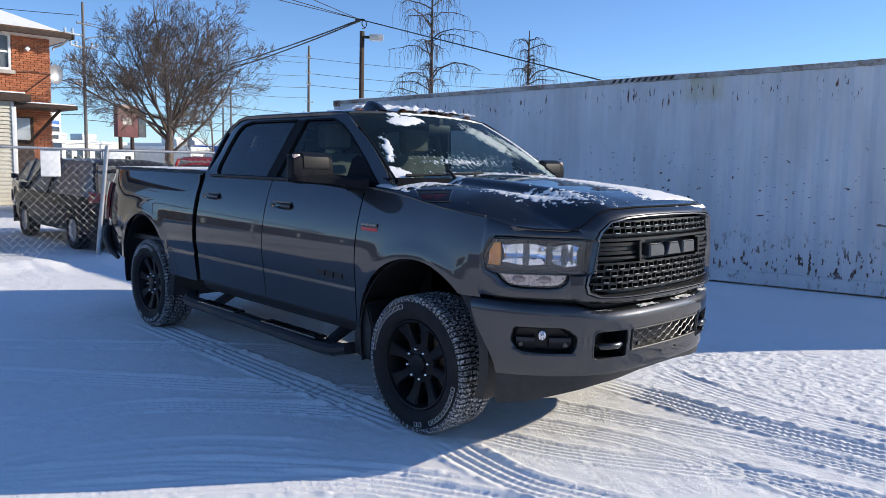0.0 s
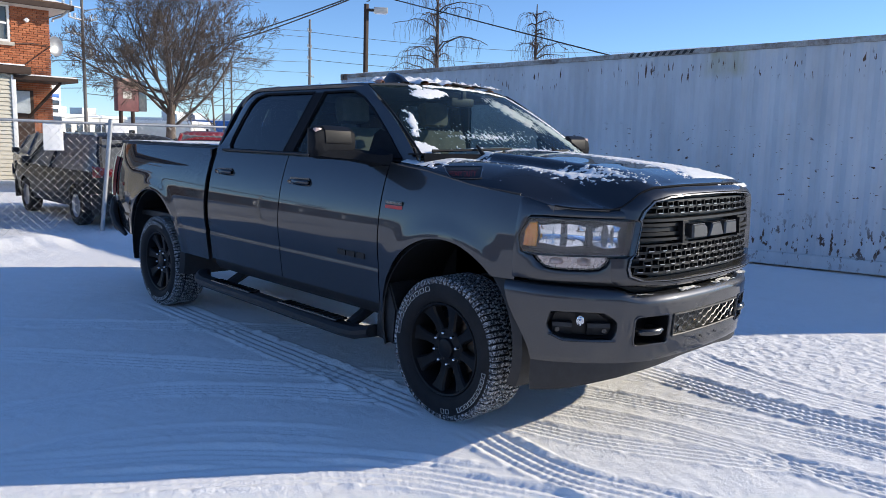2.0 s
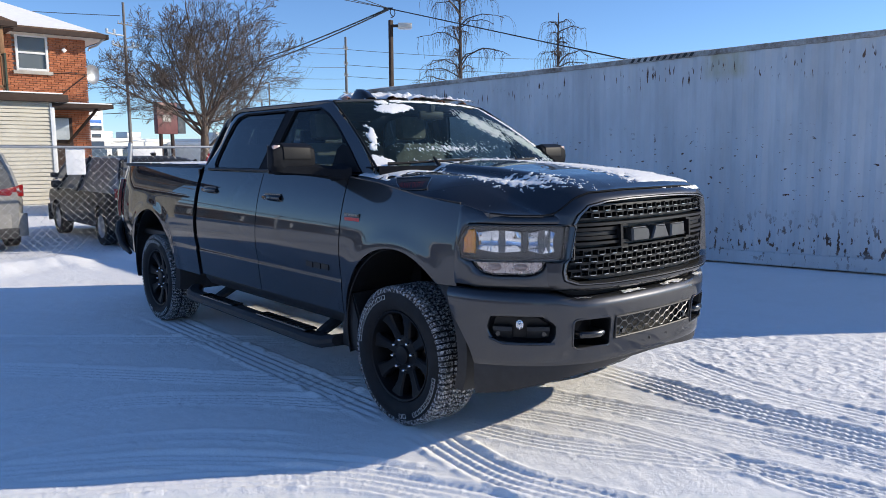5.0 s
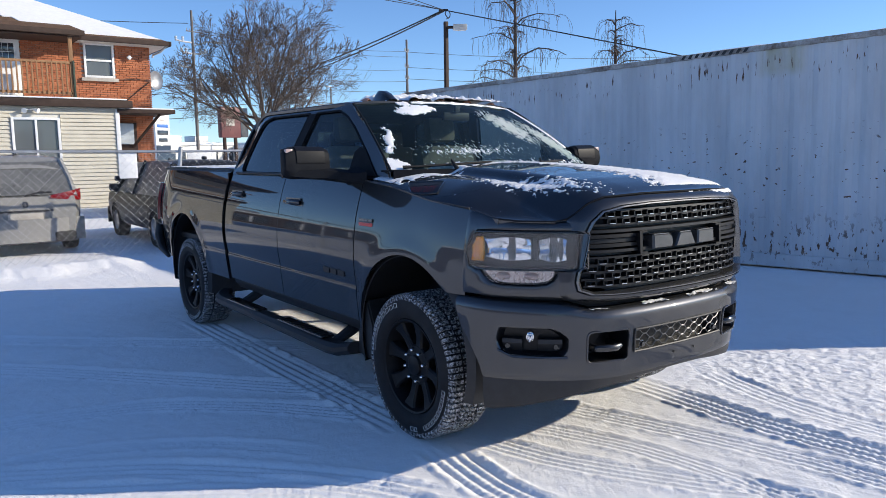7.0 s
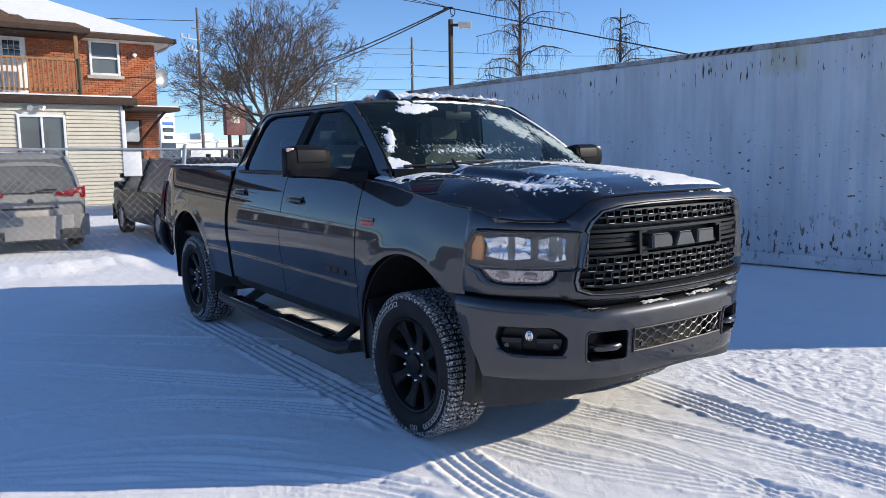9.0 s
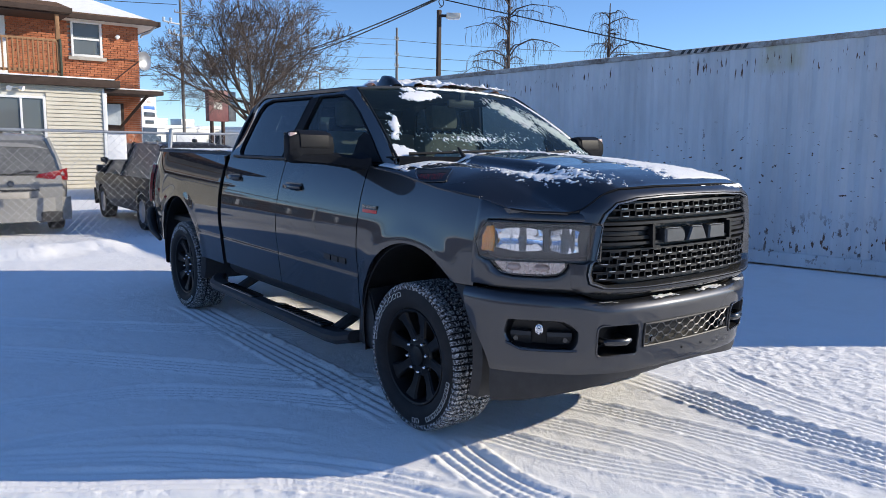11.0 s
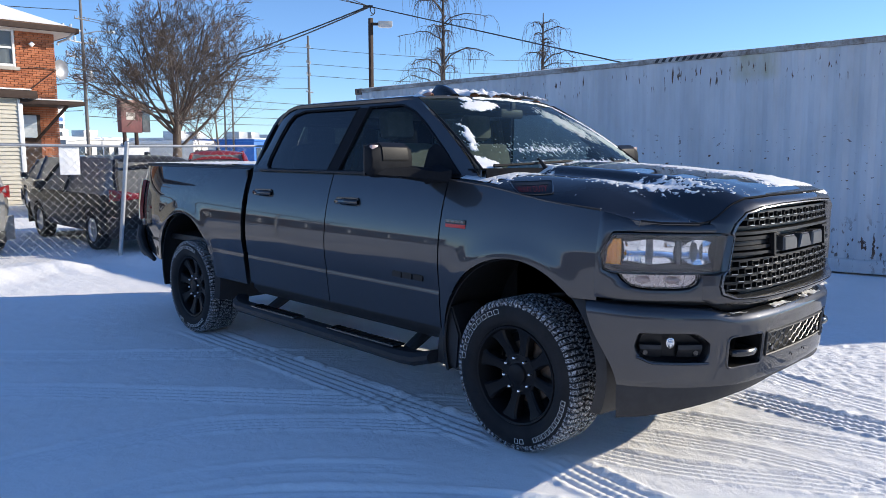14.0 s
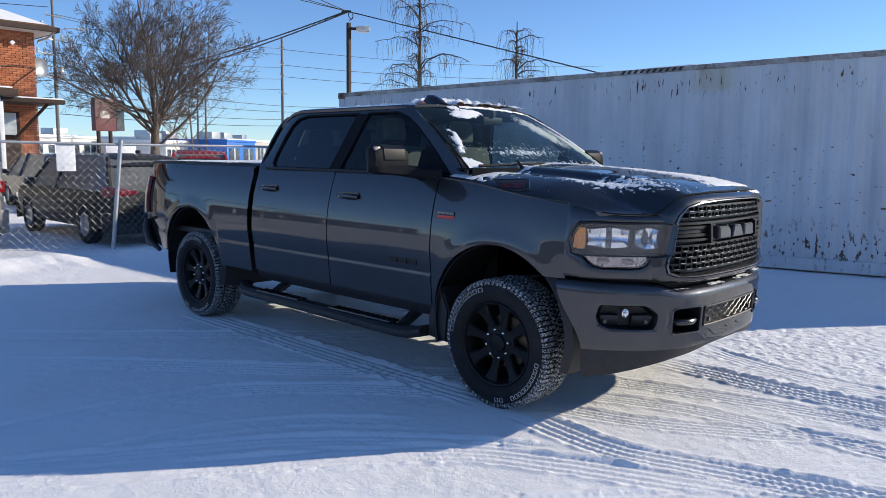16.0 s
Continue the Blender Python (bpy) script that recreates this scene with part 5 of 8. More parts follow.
def build_wheel(x, s, turn, label):
    """A wheel about its own axle; the outer face looks to local -y."""
    R, W = 0.421, 0.292
    m = pose(x, s * 0.854, R - 0.006) @ (Matrix.Rotation(math.pi, 4, "Z") if s > 0 else Matrix.Identity(4))
    wheel = new("wheel")
    wheel.parent = truck
    wheel.matrix_local = m
    tagged(wheel, label)
    bm = bmesh.new()
    h = W / 2
    prof = [(0.274, h - 0.022), (0.288, h - 0.006), (0.312, h + 0.006), (0.345, h + 0.008), (0.385, h - 0.004), (0.402, h - 0.018), (0.407, h - 0.045), (0.409, 0.0)]
    prof = prof + [(r, -y) for r, y in prof[-2::-1]]
    lathe(bm, prof, 64)
    tyre = part("tyre", bm, RUBBER, wheel, "black all-terrain tyre dusted with snow")
    # tread: shoulder lugs and three rows of inner blocks, with snow in the grooves
    bm = bmesh.new()
    n = 78
    for k in range(n):
        a = 2 * math.pi * k / n
        for side in (-1, 1):
            d = 0.012 if k % 2 else 0.0
            w = 2 * math.pi / n * 0.34
            rows = []
            for aa in (a - w, a + w):
                rows.append([(r * math.cos(aa), side * y, r * math.sin(aa)) for r, y in ((0.380 - d, h - 0.004), (0.404, h - 0.002), (0.4195, h - 0.020), (0.4205, h - 0.078), (0.405, h - 0.080))])
            vs = grid_mesh(bm, rows)
            bm.faces.new([v for v in vs[0]])
            bm.faces.new([v for v in vs[1]][::-1])
        for row, y in enumerate((-0.036, 0.0, 0.036)):
            a2 = a + (row % 2) * math.pi / n + 0.25 * y
            w = 2 * math.pi / n * 0.36
            rows = []
            for aa, sh in ((a2 - w, 0.005), (a2 + w, -0.005)):
                rows.append([(r * math.cos(aa + sh), yy, r * math.sin(aa + sh)) for r, yy in ((0.405, y - 0.0145), (0.4205, y - 0.0135), (0.4205, y + 0.0135), (0.405, y + 0.0145))])
            vs = grid_mesh(bm, rows)
            bm.faces.new([v for v in vs[0]])
            bm.faces.new([v for v in vs[1]][::-1])
    tagged(part("tread", bm, TREAD, tyre, "chunky tread blocks powdered with snow", smooth=False), kind="stuff")
    # white-outlined maker's lettering, as plain outlined bars
    bm = bmesh.new()
    for a0, a1, count in ((radians(176 + turn), radians(104 + turn), 9), (radians(-8 + turn), radians(-64 + turn), 10), (radians(-74 + turn), radians(-86 + turn), 2)):
        step = (a1 - a0) / count
        for k in range(count):
            b0, b1 = a0 + step * (k + 0.14), a0 + step * (k + 0.86)
            lo, hi = min(b0, b1), max(b0, b1)
            y = -(h + 0.0065)
            t = 0.0075
            arc_block(bm, 0.343, 0.3452, lo, hi, y, 0.002)
            arc_block(bm, 0.3678, 0.370, lo, hi, y, 0.002)
            arc_block(bm, 0.343, 0.370, lo, lo + t, y, 0.002, 1)
            arc_block(bm, 0.343, 0.370, hi - t, hi, y, 0.002, 1)
    tagged(part("sidewall_marking", bm, WHITE_LETTER, tyre, "white outlined bars on the tyre wall", smooth=False), kind="stuff")
    # rim: barrel, lip, eight spokes, hub
    bm = bmesh.new()
    lathe(bm, [(0.246, -h + 0.020), (0.241, -h + 0.012), (0.232, -h + 0.016), (0.222, -h + 0.05), (0.212, -0.02), (0.205, 0.06), (0.230, h - 0.03)], 56)
    lathe(bm, [(0.205, 0.035), (0.10, 0.03), (0.0, 0.03)], 40)
    rim = part("rim", bm, DARK_METAL, wheel, "gloss black eight-spoke alloy rim")
    for k in range(8):
        bm = bmesh.new()
        rows = []
        for r, wd, y, th in ((0.062, 0.030, -0.085, 0.05), (0.10, 0.027, -0.082, 0.05), (0.15, 0.026, -0.088, 0.05), (0.195, 0.034, -0.100, 0.05), (0.218, 0.046, -0.106, 0.05), (0.232, 0.060, -0.112, 0.04)):
            rows.append([(r, y + th, -wd * 1.05), (r, y + 0.006, -wd), (r, y - 0.004, -wd * 0.72), (r, y - 0.001, 0.0), (r, y - 0.004, wd * 0.72), (r, y + 0.006, wd), (r, y + th, wd * 1.05)])
        grid_mesh(bm, rows)
        bmesh.ops.transform(bm, matrix=Matrix.Rotation(2 * math.pi * (k + 0.25) / 8, 4, "Y"), verts=bm.verts[:])
        part("spoke", bm, DARK_METAL, rim)
    bm = bmesh.new()
    lathe(bm, [(0.0, -0.112), (0.040, -0.112), (0.050, -0.106), (0.054, -0.092), (0.062, -0.088), (0.098, -0.086), (0.104, -0.078), (0.104, -0.04)], 40)
    part("hub_cap", bm, DARK_METAL, rim)
    for k in range(8):
        a = 2 * math.pi * k / 8 + 0.2
        bm = bmesh.new()
        lathe(bm, [(0.0, -0.116), (0.005, -0.1145), (0.0088, -0.109), (0.0105, -0.100), (0.0105, -0.080)], 12, Matrix.Translation((0.081 * math.cos(a), 0, 0.081 * math.sin(a))))
        part("lug_nut", bm, LAMP_CHROME, rim)
    # the rim fills the bigger tyre bore
    for ob in [rim] + [c for c in rim.children]:
        for v in ob.data.vertices:
            v.co = Vector((v.co.x * 1.125, v.co.y, v.co.z * 1.125))
    # brake disc behind the spokes
    bm = bmesh.new()
    lathe(bm, [(0.175, -0.01), (0.175, 0.012), (0.06, 0.012)], 40)
    lathe(bm, [(0.06, -0.01), (0.175, -0.01)], 40)
    part("brake_disc", bm, RUSTY, rim, "rusty brake disc")
    return wheel


def tread_material():
    m, n, l, p = nodes_of("snowy_tread")
    powder = ramp(n, l, noise_tex(n, l, 70.0, 5.0, 0.75), 0.46, 0.62)
    rub = ramp(n, l, noise_tex(n, l, 120.0, 2.0, 0.6), 0.3, 0.7, (0.012, 0.012, 0.013), (0.03, 0.03, 0.032))
    l.new(mix(n, l, maths(n, l, "MULTIPLY", powder, 0.75), rub, (0.80, 0.82, 0.84)), p.inputs["Base Color"])
    p.inputs["Roughness"].default_value = 0.85
    return m


TREAD = tread_material()
for x, t, nm in ((0.028, 0, "front"), (AXLE_R, -38, "rear")):
    for s, _ in SIDE:
        build_wheel(x, s, t, "black eight-spoke wheel with a chunky all-terrain tyre")

# ---- chassis below ----
bm = bmesh.new()
for s in (-1, 1):
    box(bm, (-4.85, s * 0.46 - 0.05, 0.50), (0.95, s * 0.46 + 0.05, 0.68), 0.015)
part("frame_rail", bm, BLACK, truck)
for x in (0.02, AXLE_R):
    bm = bmesh.new()
    tube(bm, [(x, -0.80, 0.415), (x, -0.25, 0.415), (x, 0.0 if x < -1 else 0.2, 0.415), (x, 0.8, 0.415)], [0.05, 0.05, 0.06, 0.05], 12)
    bmesh.ops.create_uvsphere(bm, u_segments=16, v_segments=10, radius=0.15, matrix=Matrix.Translation((x, 0.0 if x < -1 else 0.2, 0.42)))
    part("axle", bm, BLACK, truck, "black axle with a round differential")
for s in (-1, 1):
    bm = bmesh.new()
    pts = []
    for k in range(90):
        a = k / 89
        pts.append((0.02 + 0.065 * math.cos(a * 34), s * 0.56 + 0.065 * math.sin(a * 34), 0.50 + 0.36 * a))
    tube(bm, pts, 0.009, 6)
    part("coil_spring", bm, BLACK, truck)
bm = bmesh.new()
tube(bm, [(-0.4, 0.15, 0.52), (-2.4, 0.15, 0.47), (-3.3, 0.3, 0.52), (-4.6, 0.62, 0.50), (-4.95, 0.70, 0.48)], 0.04, 10)
part("exhaust_pipe", bm, RUSTY, truck)
bm = bmesh.new()
box(bm, (-2.6, -0.42, 0.48), (-1.2, 0.42, 0.60), 0.04)
part("skid_plate", bm, BLACK, truck)
bm = bmesh.new()
box(bm, (-4.9, -0.90, 0.80), (-2.76, 0.90, 0.86), 0.02)
part("bed_floor", bm, BLACK, truck)
bm = bmesh.new()
box(bm, (-2.70, -0.92, 0.60), (-0.45, 0.92, 0.66), 0.02)
part("cab_floor", bm, BLACK, truck)
bm = bmesh.new()
box(bm, (-0.45, -0.45, 0.62), (0.85, 0.45, 1.25), 0.05)
part("engine", bm, BLACK, truck)

# ---- side steps ----
for s, _ in SIDE:
    bm = bmesh.new()
    pts = [(-2.90, 0.98, 0.425), (-2.84, 1.03, 0.405), (-2.75, 1.055, 0.395), (-0.80, 1.055, 0.375), (-0.68, 1.04, 0.378), (-0.60, 0.98, 0.395)]
    rows = []
    for x, y, z in pts:
        rows.append([(x, s * (y + dy), z + dz) for dy, dz in ((-0.07, -0.028), (-0.075, 0.015), (-0.05, 0.038), (0.03, 0.040), (0.06, 0.018), (0.062, -0.010), (0.035, -0.038), (-0.04, -0.042))])
    vs = grid_mesh(bm, rows, closed_v=True)
    bm.faces.new(vs[0])
    bm.faces.new(vs[-1][::-1])
    step = part("side_step", bm, BLACK, truck, "black side step bar with grip pads")
    for x0, x1 in ((-2.55, -1.95), (-1.55, -0.85)):
        bm = bmesh.new()
        box(bm, (x0, s * 1.045 - 0.05, 0.422), (x1, s * 1.045 + 0.05, 0.437), 0.012)
        for k in range(12):
            x = x0 + 0.04 + (x1 - x0 - 0.08) * k / 11
            box(bm, (x - 0.006, s * 1.045 - 0.042, 0.436), (x + 0.006, s * 1.045 + 0.042, 0.441))
        part("step_pad", bm, GLOSS_BLACK, step)
    for x in (-2.45, -0.82):
        bm = bmesh.new()
        tube(bm, [(x, s * 1.0, 0.40), (x, s * 0.90, 0.45), (x, s * 0.70, 0.56)], [0.035, 0.04, 0.045], 8)
        part("step_bracket", bm, BLACK, step)

# ---- mirrors, handles, lights, trim ----
for s, _ in SIDE:
    def at(x, y, z):
        return (x, s * y, z)
    # tall towing mirror: shell, arm, glass, signal lens
    bm = bmesh.new()
    rows = []
    cap_rows = []
    for t in (0, 0.125, 0.25, 0.375, 0.5, 0.625, 0.75, 0.85, 0.92, 0.97, 1.0):
        y = 1.085 + 0.300 * t
        rnd = 1 - 0.36 * max(0, (t - 0.75) / 0.25) ** 3 - 0.10 * max(0, (0.15 - t) / 0.15) ** 2
        zc, hh, d = 1.572 + 0.004 * t, 0.098 * rnd, 0.075 * (1 - 0.35 * t * t)
        x = -0.745 + 0.02 * t
        rows.append([at(x - 0.02, y, zc - hh), at(x - 0.02, y, zc + hh), at(x + d * 0.4, y, zc + hh * 0.98), at(x + d * 0.85, y, zc + hh * 0.72), at(x + d, y, zc + hh * 0.1), at(x + d * 0.95, y, zc - hh * 0.55), at(x + d * 0.5, y, zc - hh * 0.98)])
        if 0.05 < t < 0.8:
            cap_rows.append([at(x + d * 0.1, y, zc + hh * 1.0 + 0.004), at(x + d * 0.42, y, zc + hh * 0.98 + 0.004), at(x + d * 0.87 + 0.003, y, zc + hh * 0.72 + 0.003), at(x + d + 0.005, y, zc + hh * 0.1), at(x + d + 0.003, y, zc - hh * 0.02)])
    vs = grid_mesh(bm, rows, closed_v=True)
    bm.faces.new(vs[0])
    bm.faces.new(vs[-1][::-1])
    mirror = part("door_mirror", bm, MATT_BLACK, truck, "large black towing mirror with a signal lens", bevel=0.008, angle=50)
    bm = bmesh.new()
    rows = [[at(-0.768, y, z) for z in np.linspace(1.488, 1.660, 4)] for y in np.linspace(1.10, 1.365, 5)]
    grid_mesh(bm, rows)
    part("mirror_glass", bm, CHROME, mirror, "mirror glass", solid=0.004)
    bm = bmesh.new()
    grid_mesh(bm, cap_rows, flip=(s > 0))
    part("mirror_cap", bm, DARK_METAL, mirror, "black mirror cap", solid=0.003)
    bm = bmesh.new()
    tube(bm, [at(-0.764, 1.093, 1.49), at(-0.764, 1.093, 1.655), at(-0.764, 1.37, 1.655), at(-0.764, 1.37, 1.49), at(-0.764, 1.093, 1.49)], 0.006, 6, False)
    part("glass_rim", bm, BLACK, mirror)
    bm = bmesh.new()
    box(bm, (-0.715, s * 1.352 - 0.022, 1.612), (-0.685, s * 1.352 + 0.028, 1.662), 0.012)
    part("signal_lens", bm, SIGNAL_LENS, mirror, "pale amber signal lens")
    bm = bmesh.new()
    rows = []
    for y, z, hh, x0, x1 in ((1.365, 1.520, 0.026, -0.74, -0.697), (1.30, 1.515, 0.034, -0.72, -0.672), (1.12, 1.508, 0.040, -0.73, -0.655), (1.03, 1.495, 0.040, -0.72, -0.61), (0.96, 1.485, 0.042, -0.71, -0.56), (0.915, 1.485, 0.065, -0.73, -0.52)):
        rows.append([at(x0, y, z - hh), at(x0, y, z + hh * 0.8), at((x0 + x1) / 2, y, z + hh), at(x1, y, z + hh * 0.5), at(x1, y, z - hh * 0.7)])
    vs = grid_mesh(bm, rows, closed_v=True)
    bm.faces.new(vs[0])
    bm.faces.new(vs[-1][::-1])
    part("mirror_arm", bm, MATT_BLACK, mirror, angle=50)
    # triangular sail panel at the foot of the A pillar
    bm = bmesh.new()
    rows = []
    for x, z0, z1 in ((-0.80, 1.49, 1.64), (-0.76, 1.49, 1.672), (-0.70, 1.49, 1.650), (-0.62, 1.49, 1.585), (-0.555, 1.49, 1.530), (-0.51, 1.49, 1.496)):
        rows.append([(x, s * (cab_y(z) - 0.075 * smoothstep(-1.15, -0.45, x) + 0.010), z) for z in np.linspace(z0, z1, 5)])
    grid_mesh(bm, rows, flip=(s > 0))
    part("mirror_sail", bm, MATT_BLACK, truck, solid=0.012)
    # door handles
    for x0, x1, z in ((-1.575, -1.305, 1.290), (-2.645, -2.375, 1.308)):
        bm = bmesh.new()
        yy = side_y(-1.5, z)
        prism(bm, [(x0, z - 0.018), (x0 + 0.025, z - 0.033), (x1 - 0.02, z - 0.033), (x1, z - 0.015), (x1, z + 0.018), (x1 - 0.02, z + 0.033), (x0 + 0.02, z + 0.030)], yy - 0.01, yy + 0.004, Matrix(((1, 0, 0, 0), (0, 0, s, 0), (0, 1, 0, 0), (0, 0, 0, 1))), 0.003)
        handle = part("door_handle", bm, GLOSS_BLACK, truck, "body-coloured door handle in a dark recess")
        bm = bmesh.new()
        tube(bm, [at(x0 + 0.02, yy + 0.006, z + 0.002), at(x0 + 0.05, yy + 0.026, z + 0.004), at((x0 + x1) / 2, yy + 0.032, z + 0.004), at(x1 - 0.05, yy + 0.028, z + 0.004), at(x1 - 0.015, yy + 0.006, z + 0.002)], [0.014, 0.017, 0.018, 0.018, 0.016], 10)
        part("pull", bm, PAINT, handle)
    # tail lamp, wrapped round the corner
    bm = bmesh.new()
    rows = []
    for t in np.linspace(0, 1, 7):
        x = -4.80 - 0.155 * t
        rows.append([at(x, side_y(x, z) + 0.006 - 0.05 * max(0, t - 0.7) / 0.3, z) for z in np.linspace(0.96 + 0.02 * t, 1.345, 8)])
    grid_mesh(bm, rows)
    part("tail_lamp", bm, RED_LENS, truck, "red tail lamp", solid=0.03)
    # plain plates in place of the maker's badges
    bm = bmesh.new()
    yy = side_y(-0.4, 1.215) + 0.001
    box(bm, (-0.482, s * yy - 0.004, 1.216), (-0.325, s * yy + 0.004, 1.240), 0.002)
    badge = part("side_badge", bm, GLOSS_BLACK, truck, "small black and red side badge")
    bm = bmesh.new()
    box(bm, (-0.482, s * yy - 0.004, 1.192), (-0.325, s * yy + 0.0035, 1.2135), 0.002)
    part("badge_bar", bm, RED_BADGE, badge)
    for k in range(4):
        bm = bmesh.new()
        x = -0.475 + k * 0.037
        box(bm, (x, s * (yy + 0.004) - 0.001, 1.221), (x + 0.028, s * (yy + 0.004) + 0.001, 1.235), 0.001)
        part("badge_bar", bm, GREY_CHROME, badge)
    bm = bmesh.new()
    yy = side_y(-0.8, 0.87)
    for k in range(3):
        x = -0.945 + k * 0.098
        prism(bm, [(x, 0.872 - 0.018), (x + 0.085, 0.869 - 0.018), (x + 0.088, 0.869 + 0.018), (x + 0.004, 0.872 + 0.018)], yy - 0.002, yy + 0.007, Matrix(((1, 0, 0, 0), (0, 0, s, 0), (0, 1, 0, 0), (0, 0, 0, 1))), 0.002)
    part("door_badge", bm, GRILLE_BLACK, truck, "black block badge low on the door")
    # vent plate let into the flank of the hood
    def vent_point(e, f, h):
        """e from the back to the front of the plate, f from its lower to its upper edge, h proud of the hood."""
        uv = ((1 - e) * (1 - f) * 0.40 + e * (1 - f) * 0.525 + e * f * 0.415 + (1 - e) * f * 0.265, (1 - e) * (1 - f) * 0.985 + e * (1 - f) * 0.915 + e * f * 0.83 + (1 - e) * f * 0.89)
        p = hood_point(uv[0], s * uv[1])
        n = (hood_point(uv[0] + 0.02, s * uv[1]) - p).cross(hood_point(uv[0], s * (uv[1] - 0.02)) - p)
        n = n.normalized()
        return p + (n if n.z > 0 else -n) * h
    bm = bmesh.new()
    grid_mesh(bm, [[vent_point(e, f, 0.004) for f in np.linspace(0, 1, 7)] for e in np.linspace(0, 1, 13)], flip=(s > 0))
    vent = part("hood_vent", bm, GRILLE_BLACK, truck, "black hood side vent with red lettering", solid=0.012)
    bm = bmesh.new()
    loop = [vent_point(e, 0, 0.004) for e in np.linspace(0.03, 0.97, 9)] + [vent_point(1, f, 0.004) for f in (0.08, 0.5, 0.92)] + [vent_point(e, 1, 0.004) for e in np.linspace(0.97, 0.03, 9)] + [vent_point(0, f, 0.004) for f in (0.92, 0.5, 0.08)]
    tube(bm, loop + loop[:1], 0.0035, 6, False)
    part("vent_rim", bm, GLOSS_BLACK, vent)
    bm = bmesh.new()
    grid_mesh(bm, [[vent_point(e, f, 0.0055) for f in (0.66, 0.86)] for e in np.linspace(0.12, 0.9, 9)], flip=(s > 0))
    part("vent_slot", bm, BLACK, vent, solid=0.002)
    cu = bpy.data.curves.new("vent_lettering", "FONT")
    cu.body, cu.size, cu.extrude, cu.align_x = "HEAVY DUTY", 1.0, 0.0, "LEFT"
    txt = new("vent_lettering_curve", cu)
    me = bpy.data.meshes.new_from_object(txt.evaluated_get(bpy.context.evaluated_depsgraph_get()))
    bpy.data.objects.remove(txt)
    wide = max(v.co.x for v in me.vertices)
    for v in me.vertices:
        e = 0.07 + 0.80 * v.co.x / wide
        v.co = vent_point(e if s < 0 else 1 - e, 0.16 + 0.44 * v.co.y / 0.72, 0.0062)
    me.materials.clear()
    me.materials.append(VENT_RED)
    word = new("vent_lettering", me)
    word.parent = vent
    tagged(word, "red lettering")

# roof marker lamps and fin
for y in (-0.565, -0.165, 0.045, 0.30, 0.56):
    bm = bmesh.new()
    zr = 2.003 - 0.02 * (y / 0.75) ** 2
    x = -1.035 - 0.08 * (y / 0.75) ** 2
    rows = []
    for t in np.linspace(0, 1, 7):
        w = 0.036 * (1 - 0.55 * (2 * t - 1) ** 2 * (1 if t < 0.5 else 0.5))
        h = 0.027 * math.sin(math.pi * (0.15 + 0.85 * t) ** 0.8)
        rows.append([(x - 0.11 * t + 0.03, y + w * c, zr - 0.008 + max(0.0, h) * (1 - abs(c) ** 2.2)) for c in np.linspace(-1, 1, 9)])
    grid_mesh(bm, rows)
    part("roof_marker_lamp", bm, MARKER, truck, "amber roof marker lamp", solid=0.004)
bm = bmesh.new()
rows = []
for t in np.linspace(0, 1, 8):
    x = -0.99 - 0.20 * t
    hh = curve_y(t, (0, 0.25, 0.6, 0.9, 1), (0.012, 0.050, 0.078, 0.078, 0.05))
    ww = curve_y(t, (0, 0.3, 1), (0.045, 0.060, 0.055))
    rows.append([(x - 0.02, -0.405 - ww, 1.99), (x, -0.405 - ww * 0.72, 1.995 + hh * 0.62), (x, -0.405 - ww * 0.34, 1.995 + hh), (x, -0.405 + ww * 0.34, 1.995 + hh), (x, -0.405 + ww * 0.72, 1.995 + hh * 0.62), (x - 0.02, -0.405 + ww, 1.99)])
vs = grid_mesh(bm, rows)
bm.faces.new(vs[0])
bm.faces.new(vs[-1][::-1])
part("roof_fin", bm, GLOSS_BLACK, truck, "black antenna fin on the roof", angle=60)

# wipers
for u0, u1 in ((-0.92, -0.20), (-0.05, 0.62)):
    bm = bmesh.new()
    pts = [shield(u0 + (u1 - u0) * t, 0.012 + 0.045 * t) + Vector((0.012, 0, 0.012)) for t in np.linspace(0, 1, 10)]
    tube(bm, pts, [0.011] + [0.008] * 8 + [0.004], 6)
    wiper = part("wiper", bm, RUBBER, truck)
    bm = bmesh.new()
    tube(bm, [shield(u1 - 0.35, 0.0) + Vector((0.04, 0, 0.0)), shield(u1 - 0.36, 0.03) + Vector((0.035, 0, 0.02)), shield((u0 + u1) / 2, 0.06) + Vector((0.03, 0, 0.026))], [0.014, 0.010, 0.007], 6)
    part("wiper_arm", bm, RUBBER, wiper)

# ---- bed: rails, cover, tailgate, rear bumper ----
for s, _ in SIDE:
    bm = bmesh.new()
    rows = []
    for x in np.linspace(-4.88, -2.80, 24):
        y = side_y(x, 1.485)
        rows.append([(x, s * (y + 0.003), 1.478), (x, s * (y - 0.012), 1.496), (x, s * (y - 0.085), 1.498), (x, s * (y - 0.09), 1.46)])
    grid_mesh(bm, rows)
    part("bed_rail", bm, BLACK, truck, solid=0.004)
bm = bmesh.new()
for k in range(3):
    x0 = -4.90 + k * 0.70
    box(bm, (x0, -0.855, 1.487), (x0 + 0.69, 0.855, 1.515), 0.012)
part("bed_cover", bm, BLACK, truck, "black folding bed cover under streaks of snow")
bm = bmesh.new()
rows = []
for z, x in ((0.88, -4.955), (1.0, -4.965), (1.25, -4.975), (1.42, -4.985), (1.475, -4.985), (1.49, -4.95)):
    rows.append([(x, y, z) for y in np.linspace(-0.815, 0.815, 9)])
grid_mesh(bm, rows)
part("tailgate", bm, PAINT, truck, solid=0.04)
bm = bmesh.new()
rows = []
